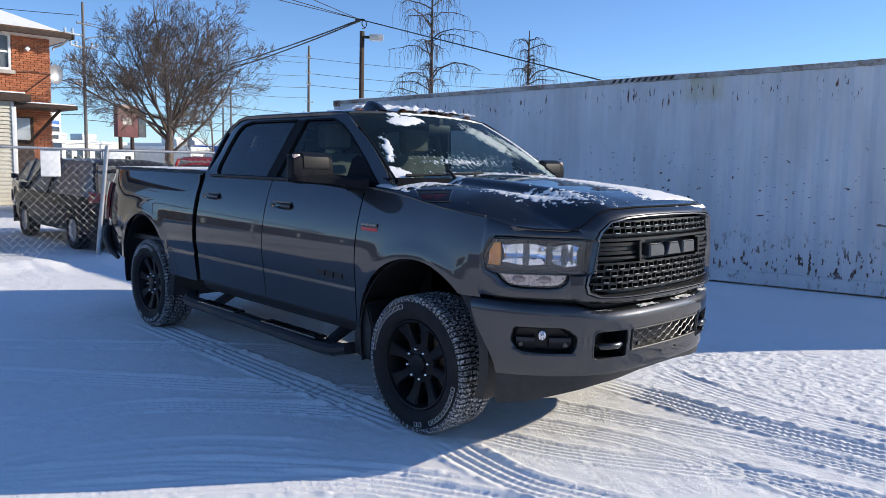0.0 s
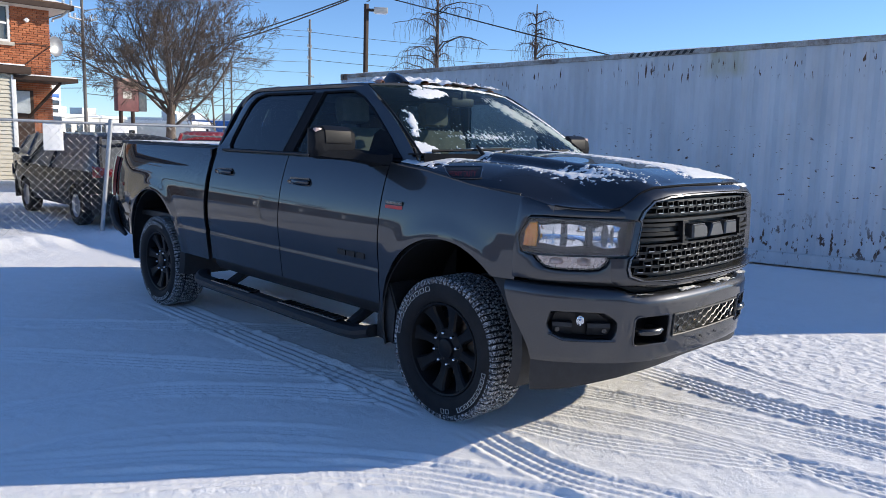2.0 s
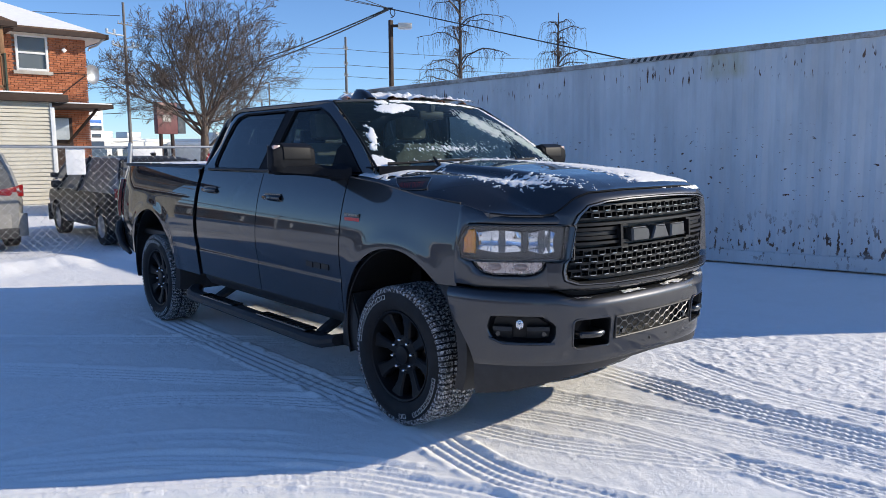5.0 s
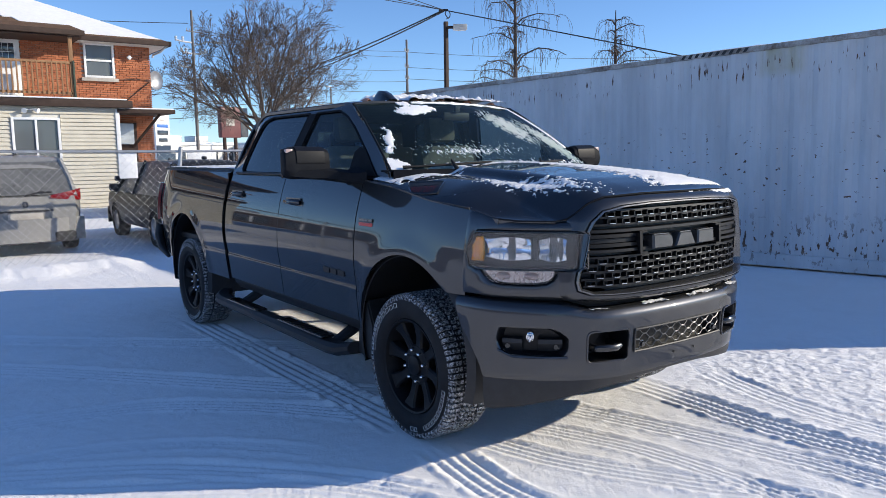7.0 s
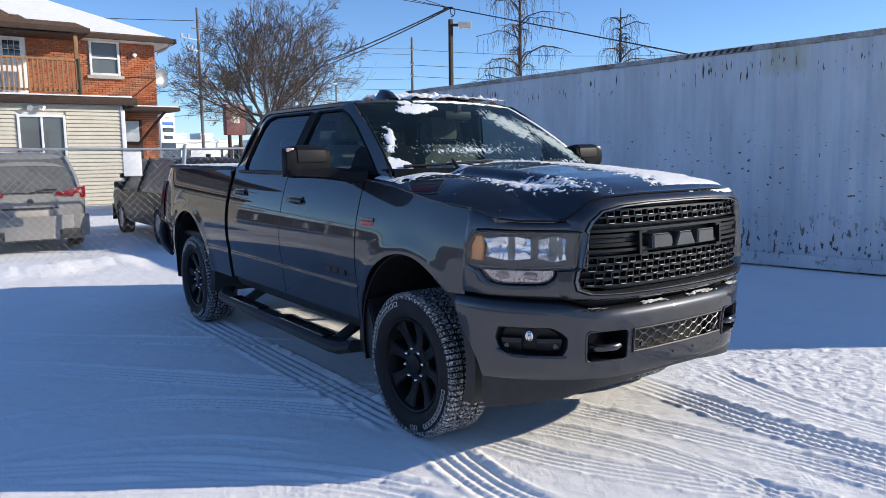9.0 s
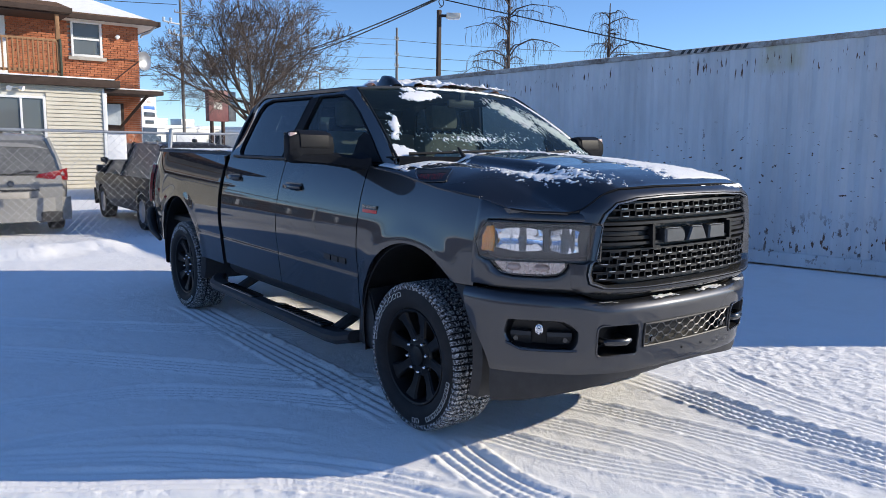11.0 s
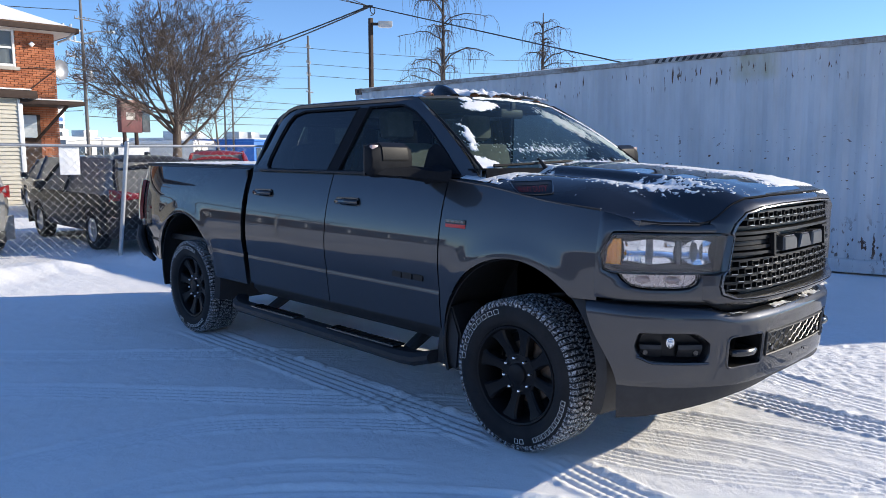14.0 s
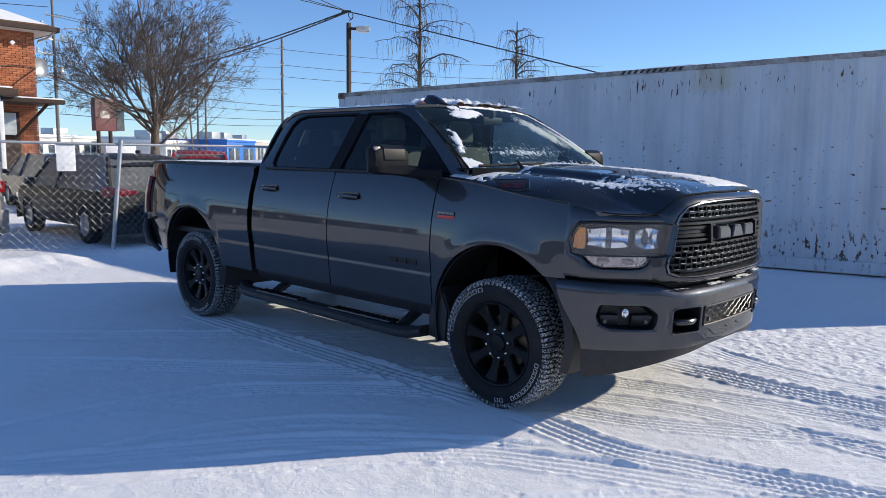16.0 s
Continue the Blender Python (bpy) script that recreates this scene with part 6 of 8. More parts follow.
for v in np.linspace(-1, 1, 25):
    y = v * 0.965
    x = -5.085 + 0.21 * max(0, abs(v) - 0.72) ** 1.6 / 0.28 ** 1.6
    rows.append([(x + 0.05, y * 0.98, 0.60), (x, y, 0.64), (x - 0.01, y, 0.76), (x + 0.01, y, 0.86), (x + 0.07, y * 0.99, 0.885), (x + 0.16, y * 0.97, 0.885)])
grid_mesh(bm, rows)
part("rear_bumper", bm, GLOSS_BLACK, truck, "black steel rear bumper", solid=0.02)
for s, _ in SIDE:
    bm = bmesh.new()
    pts = [(-4.86, s * 0.965, 0.89), (-4.84, s * 0.985, 0.78), (-4.76, s * 0.985, 0.66), (-4.60, s * 0.96, 0.575)]
    tube(bm, pts, [0.035, 0.045, 0.04, 0.02], 10)
    part("bumper_end", bm, BLACK, truck)
bm = bmesh.new()
grid_mesh(bm, [[(-4.93, y, 0.60), (-4.93, y, 1.47)] for y in (-0.78, 0.78)])
part("bed_inner_panel", bm, BLACK, truck, solid=0.02)
bm = bmesh.new()
grid_mesh(bm, [[(-2.80, y, 0.56), (-2.80, y, 1.48)] for y in (-0.94, 0.94)])
part("bed_front_panel", bm, BLACK, truck, solid=0.02)

# ---- inside the cab ----
def seat(x, y, w, name, material, head=True):
    bm = bmesh.new()
    box(bm, (x - 0.05, y - w / 2, 0.98), (x + 0.48, y + w / 2, 1.14), 0.05)
    st = part(name, bm, material, truck, "grey cloth seat")
    bm = bmesh.new()
    box(bm, (-0.09, -w / 2, 0.0), (0.08, w / 2, 0.62), 0.06, m=Matrix.Translation((x - 0.04, y, 1.08)) @ Matrix.Rotation(radians(-14), 4, "Y"))
    part("seat_back", bm, material, st)
    if head:
        bm = bmesh.new()
        box(bm, (-0.055, -0.135, 0.0), (0.055, 0.135, 0.20), 0.05, m=Matrix.Translation((x - 0.215, y, 1.715)) @ Matrix.Rotation(radians(-8), 4, "Y"))
        part("headrest", bm, material, st)


seat(-1.35, -0.42, 0.55, "front_seat", SEAT_CLOTH)
seat(-1.35, 0.42, 0.55, "front_seat", SEAT_CLOTH)
seat(-2.25, 0.0, 1.45, "rear_seat", DASH, False)
for y in (-0.45, 0.0, 0.45):
    bm = bmesh.new()
    box(bm, (-2.52, y - 0.12, 1.68), (-2.43, y + 0.12, 1.82), 0.04)
    part("rear_headrest", bm, DASH, truck)
bm = bmesh.new()
rows = []
for v in np.linspace(-1, 1, 15):
    y = v * 0.82
    rows.append([(-0.30 - 0.12 * v * v, y, 1.50), (-0.48, y, 1.525), (-0.70, y, 1.50), (-0.78, y, 1.42), (-0.74, y, 1.15), (-0.66, y, 0.80)])
grid_mesh(bm, rows)
part("dashboard", bm, DASH, truck, "dark dashboard", solid=0.02)
bm = bmesh.new()
rot = Matrix.Translation((-0.90, 0.42, 1.40)) @ Matrix.Rotation(radians(-62), 4, "Y")
pts = [rot @ Vector((0.185 * math.cos(a), 0.185 * math.sin(a), 0)) for a in np.linspace(0, 2 * math.pi, 29)]
tube(bm, pts, 0.016, 8, False)
for a in (0.0, math.pi, -math.pi / 2):
    tube(bm, [rot @ Vector((0, 0, -0.02)), rot @ Vector((0.18 * math.sin(a), 0.18 * math.cos(a), 0))], 0.02, 6)
part("steering_wheel", bm, BLACK, truck)
bm = bmesh.new()
box(bm, (-0.98, 0.0, 1.86), (-0.94, 0.24, 1.925), 0.02)
box(bm, (-0.94, 0.09, 1.92), (-0.92, 0.13, 1.97), 0.005)
part("rear_view_mirror", bm, BLACK, truck)
for s, _ in SIDE:
    bm = bmesh.new()
    tube(bm, [(-1.62, s * 0.70, 1.88), (-1.62, s * 0.80, 1.5), (-1.62, s * 0.86, 1.1)], 0.05, 8)
    part("b_pillar_trim", bm, DASH, truck)
bm = bmesh.new()
grid_mesh(bm, [[(x, y, 1.968 - cab_sink(x) - 0.01 * (y / 0.7) ** 2) for y in np.linspace(-0.70, 0.70, 9)] for x in np.linspace(-1.08, -2.55, 9)])
part("headliner", bm, SEAT_CLOTH, truck, solid=0.01)

# ---- snow lying on the truck ----
def drape(name, fn, u_range, v_range, nu, nv, mask, height, label, normal=Vector((0, 0, 1)), material=None):
    """Snow on a surface fn(u, v): a crust where mask(u, v) is above 0, thinning out to its ragged edge."""
    bm = bmesh.new()
    us, vs = np.linspace(*u_range, nu), np.linspace(*v_range, nv)
    k = [[mask(u, v) for v in vs] for u in us]
    verts, fine = {}, 60 if height < 0.03 else 16
    for i in range(nu):
        for j in range(nv):
            near = [k[a][b] for a in (i - 1, i, i + 1) for b in (j - 1, j, j + 1) if 0 <= a < nu and 0 <= b < nv]
            if max(near) <= 0:
                continue
            p = fn(us[i], vs[j])
            h = 0.0015 + height * (max(0.0, k[i][j]) ** 0.6 if k[i][j] > 0 else 0.0) * (0.6 + 0.8 * noise.noise((p.x * fine, p.y * fine, p.z * fine)) ** 2)
            if k[i][j] <= 0:
                h = -0.002
            verts[i, j] = bm.verts.new(p + normal * h)
    for i in range(nu - 1):
        for j in range(nv - 1):
            q = [(i, j), (i + 1, j), (i + 1, j + 1), (i, j + 1)]
            if all(c in verts for c in q) and max(k[a][b] for a, b in q) > 0:
                bm.faces.new([verts[c] for c in q])
    if not bm.faces:
        bm.free()
        return None
    loose = [v for v in bm.verts if not v.link_faces]
    bmesh.ops.delete(bm, geom=loose, context="VERTS")
    ob = part(name, bm, material or SNOW)
    return tagged(ob, label, "snow", kind="stuff")


def lumps(x, y, s, seed=0.0):
    """Ragged noise of about -1 to 1, with finer crumbs on top."""
    return noise.noise((x * s, y * s, seed)) + 0.55 * noise.noise((x * s * 2.7, y * s * 2.7, seed + 5)) + 0.5 * noise.noise((x * s * 6, y * s * 6, seed + 9))


def oval(x, y, cx, cy, rx, ry, turn=0.0):
    c, s = math.cos(turn), math.sin(turn)
    dx, dy = x - cx, y - cy
    return 1 - math.hypot((dx * c + dy * s) / rx, (-dx * s + dy * c) / ry)


def hood_mask(u, v):
    p = hood_point(u, v)
    x, y = p.x, p.y
    m = -1.0
    # along the cowl, the flank patch, the sheet on the sunny half, the nose
    m = max(m, 0.9 * oval(x, y, -0.30, -0.55, 0.20, 0.34, 0.35) + 0.6 * lumps(x, y, 17, 1) - 0.12)
    m = max(m, 0.35 + 0.5 * oval(x, y, -0.40, -0.70, 0.10, 0.22) + 0.4 * lumps(x, y, 20, 2))
    m = max(m, 0.75 * oval(x, y, 0.60, -0.56, 0.34, 0.10, 0.28) + 0.75 * lumps(x, y, 28, 3) - 0.22)
    sheet = min(1.2 * (y - 0.02 - 0.10 * (1 - x)), 0.60 - abs(y - 0.38) * 1.4)
    m = max(m, 2.2 * sheet + 0.04 + 0.42 * lumps(x, y, 20, 4) if x < 0.98 else -1)
    m = max(m, 0.5 * oval(x, y, -0.35, 0.30, 0.16, 0.55) + 0.5 * lumps(x, y, 22, 6) + 0.02)
    m = max(m, 0.55 * lumps(x, y, 40, 7) - 0.60)
    return m


drape("hood_snow", hood_point, (0.0, 0.985), (-0.93, 0.90), 300, 380, hood_mask, 0.006, "crumbling snow left on the truck hood")


def shield_mask(u, v):
    m = -1.0
    m = max(m, 1.1 * oval(u, v, -0.44, 0.85, 0.20, 0.085, 0.12) + 0.42 * lumps(u, v * 0.6, 16, 11) + 0.02)
    m = max(m, 0.9 * oval(u, v, -0.50, 0.985, 0.07, 0.06) + 0.4 * lumps(u, v * 0.6, 20, 16))
    m = max(m, 0.9 * oval(u, v, -0.90, 0.36, 0.045, 0.17, -0.25) + 0.75 * lumps(u, v * 0.6, 26, 12) - 0.12)
    m = max(m, 0.9 * oval(u, v, -0.96, 0.05, 0.10, 0.10) + 0.30 * lumps(u, v, 12, 13))
    m = max(m, 0.6 * oval(u, v, -0.30, 0.21, 0.34, 0.035) + 0.8 * lumps(u, v * 0.6, 44, 14) - 0.36)
    m = max(m, 0.6 * oval(u, v, 0.10, 0.05, 0.85, 0.045) + 0.7 * lumps(u, v * 0.6, 36, 15) - 0.34)
    m = max(m, 0.8 - abs(u - 0.985) / 0.03 + 0.5 * lumps(u, v * 0.6, 9, 17) if v > 0.25 else -1)
    m = max(m, 0.9 - abs(v - 1.0) / 0.03 + 0.6 * lumps(u, v * 0.6, 9, 18) if u > -0.4 else -1)
    m = max(m, 0.6 * lumps(u, v * 0.6, 30, 19) - 0.80)
    return m


def frost_mask(u, v):
    m = 0.9 * oval(u, v, 0.46, 0.58, 0.15, 0.26, 0.45) + 0.7 * lumps(u, v * 0.6, 40, 21) - 0.12
    m = max(m, 0.35 * oval(u, v, -0.25, 0.22, 0.45, 0.10) + 0.8 * lumps(u, v * 0.6, 52, 24) - 0.5)
    m = max(m, 0.9 * oval(u, v, 0.82, 0.34, 0.11, 0.34, 0.3) + 0.7 * lumps(u, v * 0.6, 40, 22) - 0.15)
    return m


drape("windshield_snow", shield, (-1, 1), (0, 1), 420, 210, shield_mask, 0.008, "clumps of snow stuck to the windshield", Vector((0.52, 0, 0.85)))
drape("windshield_frost", shield, (-0.9, 1), (0.02, 0.98), 460, 230, frost_mask, 0.0025, "thin grey-green slush on the windshield", Vector((0.52, 0, 0.85)), FROST)


def roof_point(u, v):
    x = -0.97 - u * 1.58 - 0.09 * v * v * (1 - u)
    return Vector((x, v * 0.70, 2.013 - 0.018 * v * v - 0.010 * max(0, 0.06 - u) / 0.06 - cab_sink(x)))


def roof_mask(u, v):
    m = 1.0 - abs(u - 0.165) / 0.07 + 0.25 * lumps(u, v, 6, 31) + 0.3 * v
    m = max(m, 0.15 - abs(u - 0.03) / 0.04 + 0.5 * lumps(u, v, 14, 33) + 0.6 * (v - 0.2))
    m = max(m, 0.30 * (v + 0.15) + 0.35 * lumps(u, v, 5, 32) + 0.12)
    if v < -0.62:
        m -= 1.5 * (-0.62 - v) / 0.2
    return m


drape("roof_snow", roof_point, (0.0, 0.98), (-0.96, 0.98), 170, 180, roof_mask, 0.075, "uneven snow on the cab roof")


def cover_point(u, v):
    return Vector((-4.88 + u * 2.06, v * 0.85, 1.5155))


def cover_mask(u, v):
    return 0.30 + 0.5 * lumps(u * 1.6, v * 4.0, 2.2, 41) - 0.9 * max(0, abs((u * 3) % 1 - 0.5) - 0.46) * 25 - 0.5 * max(0, -v - 0.5)


drape("bed_cover_snow", cover_point, (0, 1), (-0.99, 0.99), 120, 100, cover_mask, 0.012, "streaks of snow on the bed cover")


def header_point(u, v):
    y = -0.1 + u * 0.62
    return on_front(y, 1.408 - 0.034 * v, 0.006 + 0.030 * v)


drape("nose_snow", header_point, (0, 1), (0, 0.6), 60, 16, lambda u, v: 0.42 * u - 0.22 + 0.45 * lumps(u * 0.6, v * 0.1, 22, 51), 0.005, "snow crumbs on the nose above the grille")


def ledge_point(u, v):
    a = -0.62 + u * 1.24
    return front_point(a, 0.889 - 0.026 * smoothstep(0.72, 0.60, abs(a)), 0.024 - 0.05 * v)


drape("bumper_snow", ledge_point, (0, 1), (0, 1), 120, 10, lambda u, v: 0.25 * math.cos(u * 19) - 0.15 + 0.5 * lumps(u * 1.3, v * 0.05, 9, 61), 0.008, "crumbs of snow on the bumper ledge")

# ---- chain-link fence with its paper sheet ----
fence = thing("chain_link_fence", pose(-9.3, 0, 0), "galvanised chain-link fence with a top rail, set in snow", "fence")
FENCE_Y = (-7.0, 5.2)
bm = bmesh.new()
tube(bm, [(0, FENCE_Y[0], 1.735), (0, -2.0, 1.730), (0, 0.68, 1.712), (0, 3.0, 1.728), (0, FENCE_Y[1], 1.72)], 0.021, 10)
part("top_rail", bm, STEEL, fence)
for y0, y1 in ((-5.4, -5.4), (-2.55, -2.5), (0.47, 0.68), (3.55, 3.55), (5.2, 5.2)):
    bm = bmesh.new()
    tube(bm, [(0.03, y0, -0.15), (0.03, y1, 1.76)], 0.034, 12)
    post = part("fence_post", bm, STEEL, fence)
    bm = bmesh.new()
    lathe(bm, [(0.0, 0.035), (0.02, 0.03), (0.036, 0.012), (0.038, -0.02)], 12, Matrix.Translation((0.03, y1, 1.76)) @ Matrix.Rotation(radians(90), 4, "X"))
    part("post_cap", bm, STEEL, post)


def chain_link():
    """Upright wires bent to and fro, each hooked into the next, as three-sided bars."""
    bm = bmesh.new()
    d, r, z0, z1 = 0.060, 0.0021, 0.03, 1.715
    n = int((FENCE_Y[1] - FENCE_Y[0]) / d)
    rows = int((z1 - z0) / d)
    rnd = random.Random(8)
    for k in range(n):
        y = FENCE_Y[0] + k * d
        pts = []
        for j in range(rows + 1):
            zz = z0 + (z1 - z0) * j / rows
            sag = 0.012 * math.sin(y * 2.1 + zz * 3.0) + 0.02 * math.exp(-((y + 0.6) / 0.8) ** 2) * math.sin(zz * 4)
            pts.append((0.010 * (1 if (j + k) % 2 else -1) * 0.4 + sag * 0.6, y + (d * 0.5 if (j + k) % 2 else -d * 0.5) * 1.02 + sag * 0.3, zz))
        tube(bm, pts, r, 3, False)
    return bm


tagged(part("wire_mesh", chain_link(), STEEL, fence, "diamond wire mesh", smooth=False), kind="stuff")
bm = bmesh.new()
box(bm, (-0.035, -0.30, 1.285), (-0.022, -0.015, 1.735), 0.008)
paper = part("notice_board", bm, PAPER)
paper.location = (-9.3, 0, 0)
tagged(paper, "blank white notice sheet hung behind the chain-link fence", "notice sheet")
bm = bmesh.new()
box(bm, (-13.02, 1.98, 1.22), (-13.0, 2.62, 1.74), 0.01)
tube(bm, [(-13.01, 2.3, 0), (-13.01, 2.3, 1.3)], 0.025, 8)
tagged(part("blank_sign_board", bm, PAPER), "blank white sign board on a short post", "sign board")

# ---- brick house with a sided extension; its front looks to +x ----
house = thing("brick_house", pose(-24.556, 0.304, -0.13) @ Matrix.Scale(1.08, 4), "two-storey orange brick house with a snowy roof and balcony", "house")
YL, YR, ZT = -8.5, 3.92, 5.22
HX = -22.5


def loc(p):
    return (p[0] - HX, p[1], p[2])


def hbox(bm, lo, hi, bevel=0.0):
    box(bm, loc(lo), loc(hi), bevel)


bm = bmesh.new()
hbox(bm, (-31.5, YL, 0), (-22.55, YR - 0.05, ZT))
part("wall", bm, MORTAR, house, "mortar bed of the brick wall", smooth=False)


def bricks():
    """Stretcher courses on the front and on the end wall, leaving the openings free."""
    verts, faces = [], []
    rnd = random.Random(12)
    bh, bl, gap = 0.057, 0.205, 0.011
    holes = [(-0.62, 0.13, 3.4, 5.36), (1.88, 2.82, 4.08, 5.3), (2.5, 3.35, 0.9, 2.75)]

    def add(lo, hi):
        b = len(verts)
        (x0, y0, z0), (x1, y1, z1) = lo, hi
        verts.extend([(x0, y0, z0), (x1, y0, z0), (x1, y1, z0), (x0, y1, z0), (x0, y0, z1), (x1, y0, z1), (x1, y1, z1), (x0, y1, z1)])
        faces.extend([(b, b + 3, b + 2, b + 1), (b + 4, b + 5, b + 6, b + 7), (b, b + 1, b + 5, b + 4), (b + 1, b + 2, b + 6, b + 5), (b + 2, b + 3, b + 7, b + 6), (b + 3, b, b + 4, b + 7)])
    z, course = 0.3, 0
    while z < ZT - 0.05:
        y = -3.2 + (bl / 2 if course % 2 else 0)
        while y < YR - 0.01:
            y1 = min(y + bl, YR)
            mid, zm = (y + y1) / 2, z + bh / 2
            if not any(a < mid < b and c < zm < d for a, b, c, d in holes) and not (mid < 2.4 and zm < 3.0):
                o = rnd.uniform(-0.003, 0.004)
                add((-0.06, y, z), (o, y1 - gap, z + bh))
            y += bl + gap * 0
        x = -0.2
        while x > -4.0:
            o = rnd.uniform(-0.003, 0.004)
            add((x - bl + gap, YR - 0.06, z), (x, YR + o, z + bh))
            x -= bl
        z += bh + gap
        course += 1
    me = bpy.data.meshes.new("bricks")
    me.from_pydata(verts, [], faces)
    me.materials.append(BRICK)
    ob = new("brickwork", me)
    ob.parent = house
    tagged(ob, "orange stretcher-bond brickwork", kind="stuff")


bricks()

# main roof: hip with snow, brown shingles where it has slid off
def roof_faces(bm, e, ridge, bare=None):
    """e: eave corners (x back, x front, y left, y right, z); ridge: (x, y left, y right, z)."""
    x0, x1, y0, y1, z = e
    rx, ry0, ry1, rz = ridge
    n = 14 if bare is None else 48

    def lerp(a, b, t):
        return tuple(p + (q - p) * t for p, q in zip(a, b))
    quads = (((x1, y0, z), (x1, y1, z), (rx, ry1, rz), (rx, ry0, rz)), ((x1, y1, z), (x0, y1, z), (rx, ry1, rz), (rx, ry1, rz)), ((x0, y1, z), (x0, y0, z), (rx, ry0, rz), (rx, ry1, rz)))
    for k, (a, b, c, d) in enumerate(quads):
        pts = [[lerp(lerp(a, b, i / n), lerp(d, c, i / n), j / n) for j in range(n + 1)] for i in range(n + 1)]
        grid_mesh(bm, [[loc(p) for p in row] for row in pts], skip=(lambda i, j: bare(pts[i][j])) if bare and k == 0 else None)


bm = bmesh.new()
roof_faces(bm, (-32.0, -21.92, -9.2, 4.40, 5.34), (-27.0, -4.5, -0.6, 7.55))
part("roof", bm, SHINGLE, house, "hipped shingle roof", smooth=False)
bm = bmesh.new()
# the snow has slid off the lower part of the front slope
roof_faces(bm, (-31.8, -22.10, -9.0, 4.18, 5.43), (-27.0, -4.5, -0.6, 7.62), lambda p: p[2] - 5.43 < 0.52 * (0.85 - p[1]) + 0.22 * noise.noise((p[0] * 2, p[1] * 2, 1)) and p[2] < 6.6)
part("roof_snow", bm, SNOW, house, "snow on the roof", smooth=False, solid=0.03)
for lo, hi in (((-21.98, -9.2, 5.20), (-21.88, 4.42, 5.35)), ((-32.0, 4.36, 5.20), (-21.88, 4.46, 5.35))):
    bm = bmesh.new()
    hbox(bm, lo, hi, 0.015)
    part("gutter", bm, BROWN_TRIM, house, "brown eaves gutter")
bm = bmesh.new()
hbox(bm, (-31.9, -9.1, 5.19), (-21.98, 4.36, 5.215))
part("soffit", bm, CREAM, house)
bm = bmesh.new()
tube(bm, [loc((-21.95, 4.3, 5.2)), loc((-22.1, 4.15, 5.02)), loc((-22.4, 4.0, 4.95)), loc((-22.42, 3.98, 4.86))], 0.035, 8)
part("downpipe", bm, STEEL, house)

# porch roof over the balcony, bare brown shingles towards the edge
bm = bmesh.new()
grid_mesh(bm, [[loc((-20.95 - 1.9 * t, y, 5.34 + 0.42 * t)) for t in (0, 0.5, 1)] for y in (-9.0, -4, 0, 1.62)])
part("porch_roof", bm, SHINGLE, house, "brown shingle porch roof", solid=0.08, smooth=False)
bm = bmesh.new()
hbox(bm, (-21.02, -9.0, 5.18), (-20.88, 1.66, 5.33), 0.015)
part("porch_fascia", bm, BROWN_TRIM, house, "brown porch fascia")
bm = bmesh.new()
hbox(bm, (-22.4, -9.0, 5.14), (-21.0, 1.6, 5.165))
part("porch_ceiling", bm, BROWN_TRIM, house)
for y in (-3.1, -0.86, 1.27):
    bm = bmesh.new()
    hbox(bm, (-21.13, y - 0.055, 3.38), (-21.02, y + 0.055, 5.16), 0.008)
    post = part("porch_post", bm, WOOD, house, "weathered wooden porch post")
    bm = bmesh.new()
    hbox(bm, (-21.10, y + 0.02, 3.4), (-20.985, y + 0.075, 4.45), 0.006)
    part("post_brace", bm, GREEN_WOOD, post, "green-stained brace")
# balcony railing
for z in (4.36, 3.48):
    bm = bmesh.new()
    hbox(bm, (-21.08, -8.5, z), (-21.02, 1.27, z + 0.07), 0.008)
    part("balcony_rail", bm, WOOD, house, "orange-brown wooden railing")
y = -3.0
while y < 1.22:
    bm = bmesh.new()
    hbox(bm, (-21.025, y, 3.46), (-20.99, y + 0.042, 4.38), 0.004)
    part("baluster", bm, WOOD, house)
    y += 0.128
bm = bmesh.new()
hbox(bm, (-21.7, -0.75, 3.46), (-21.62, -0.18, 4.22), 0.02)
part("white_panel", bm, VINYL, house, "white panel leaning on the balcony")

# balcony door
bm = bmesh.new()
hbox(bm, (-22.53, -0.62, 3.40), (-22.40, 0.13, 5.36), 0.01)
door = part("balcony_door", bm, VINYL, house, "white balcony door with six small panes")
for i in range(3):
    for j in range(2):
        bm = bmesh.new()
        y, z = -0.47 + i * 0.155, 4.52 + j * 0.26
        hbox(bm, (-22.41, y, z), (-22.392, y + 0.14, z + 0.245), 0.004)
        part("pane", bm, DARK_PANE, door)


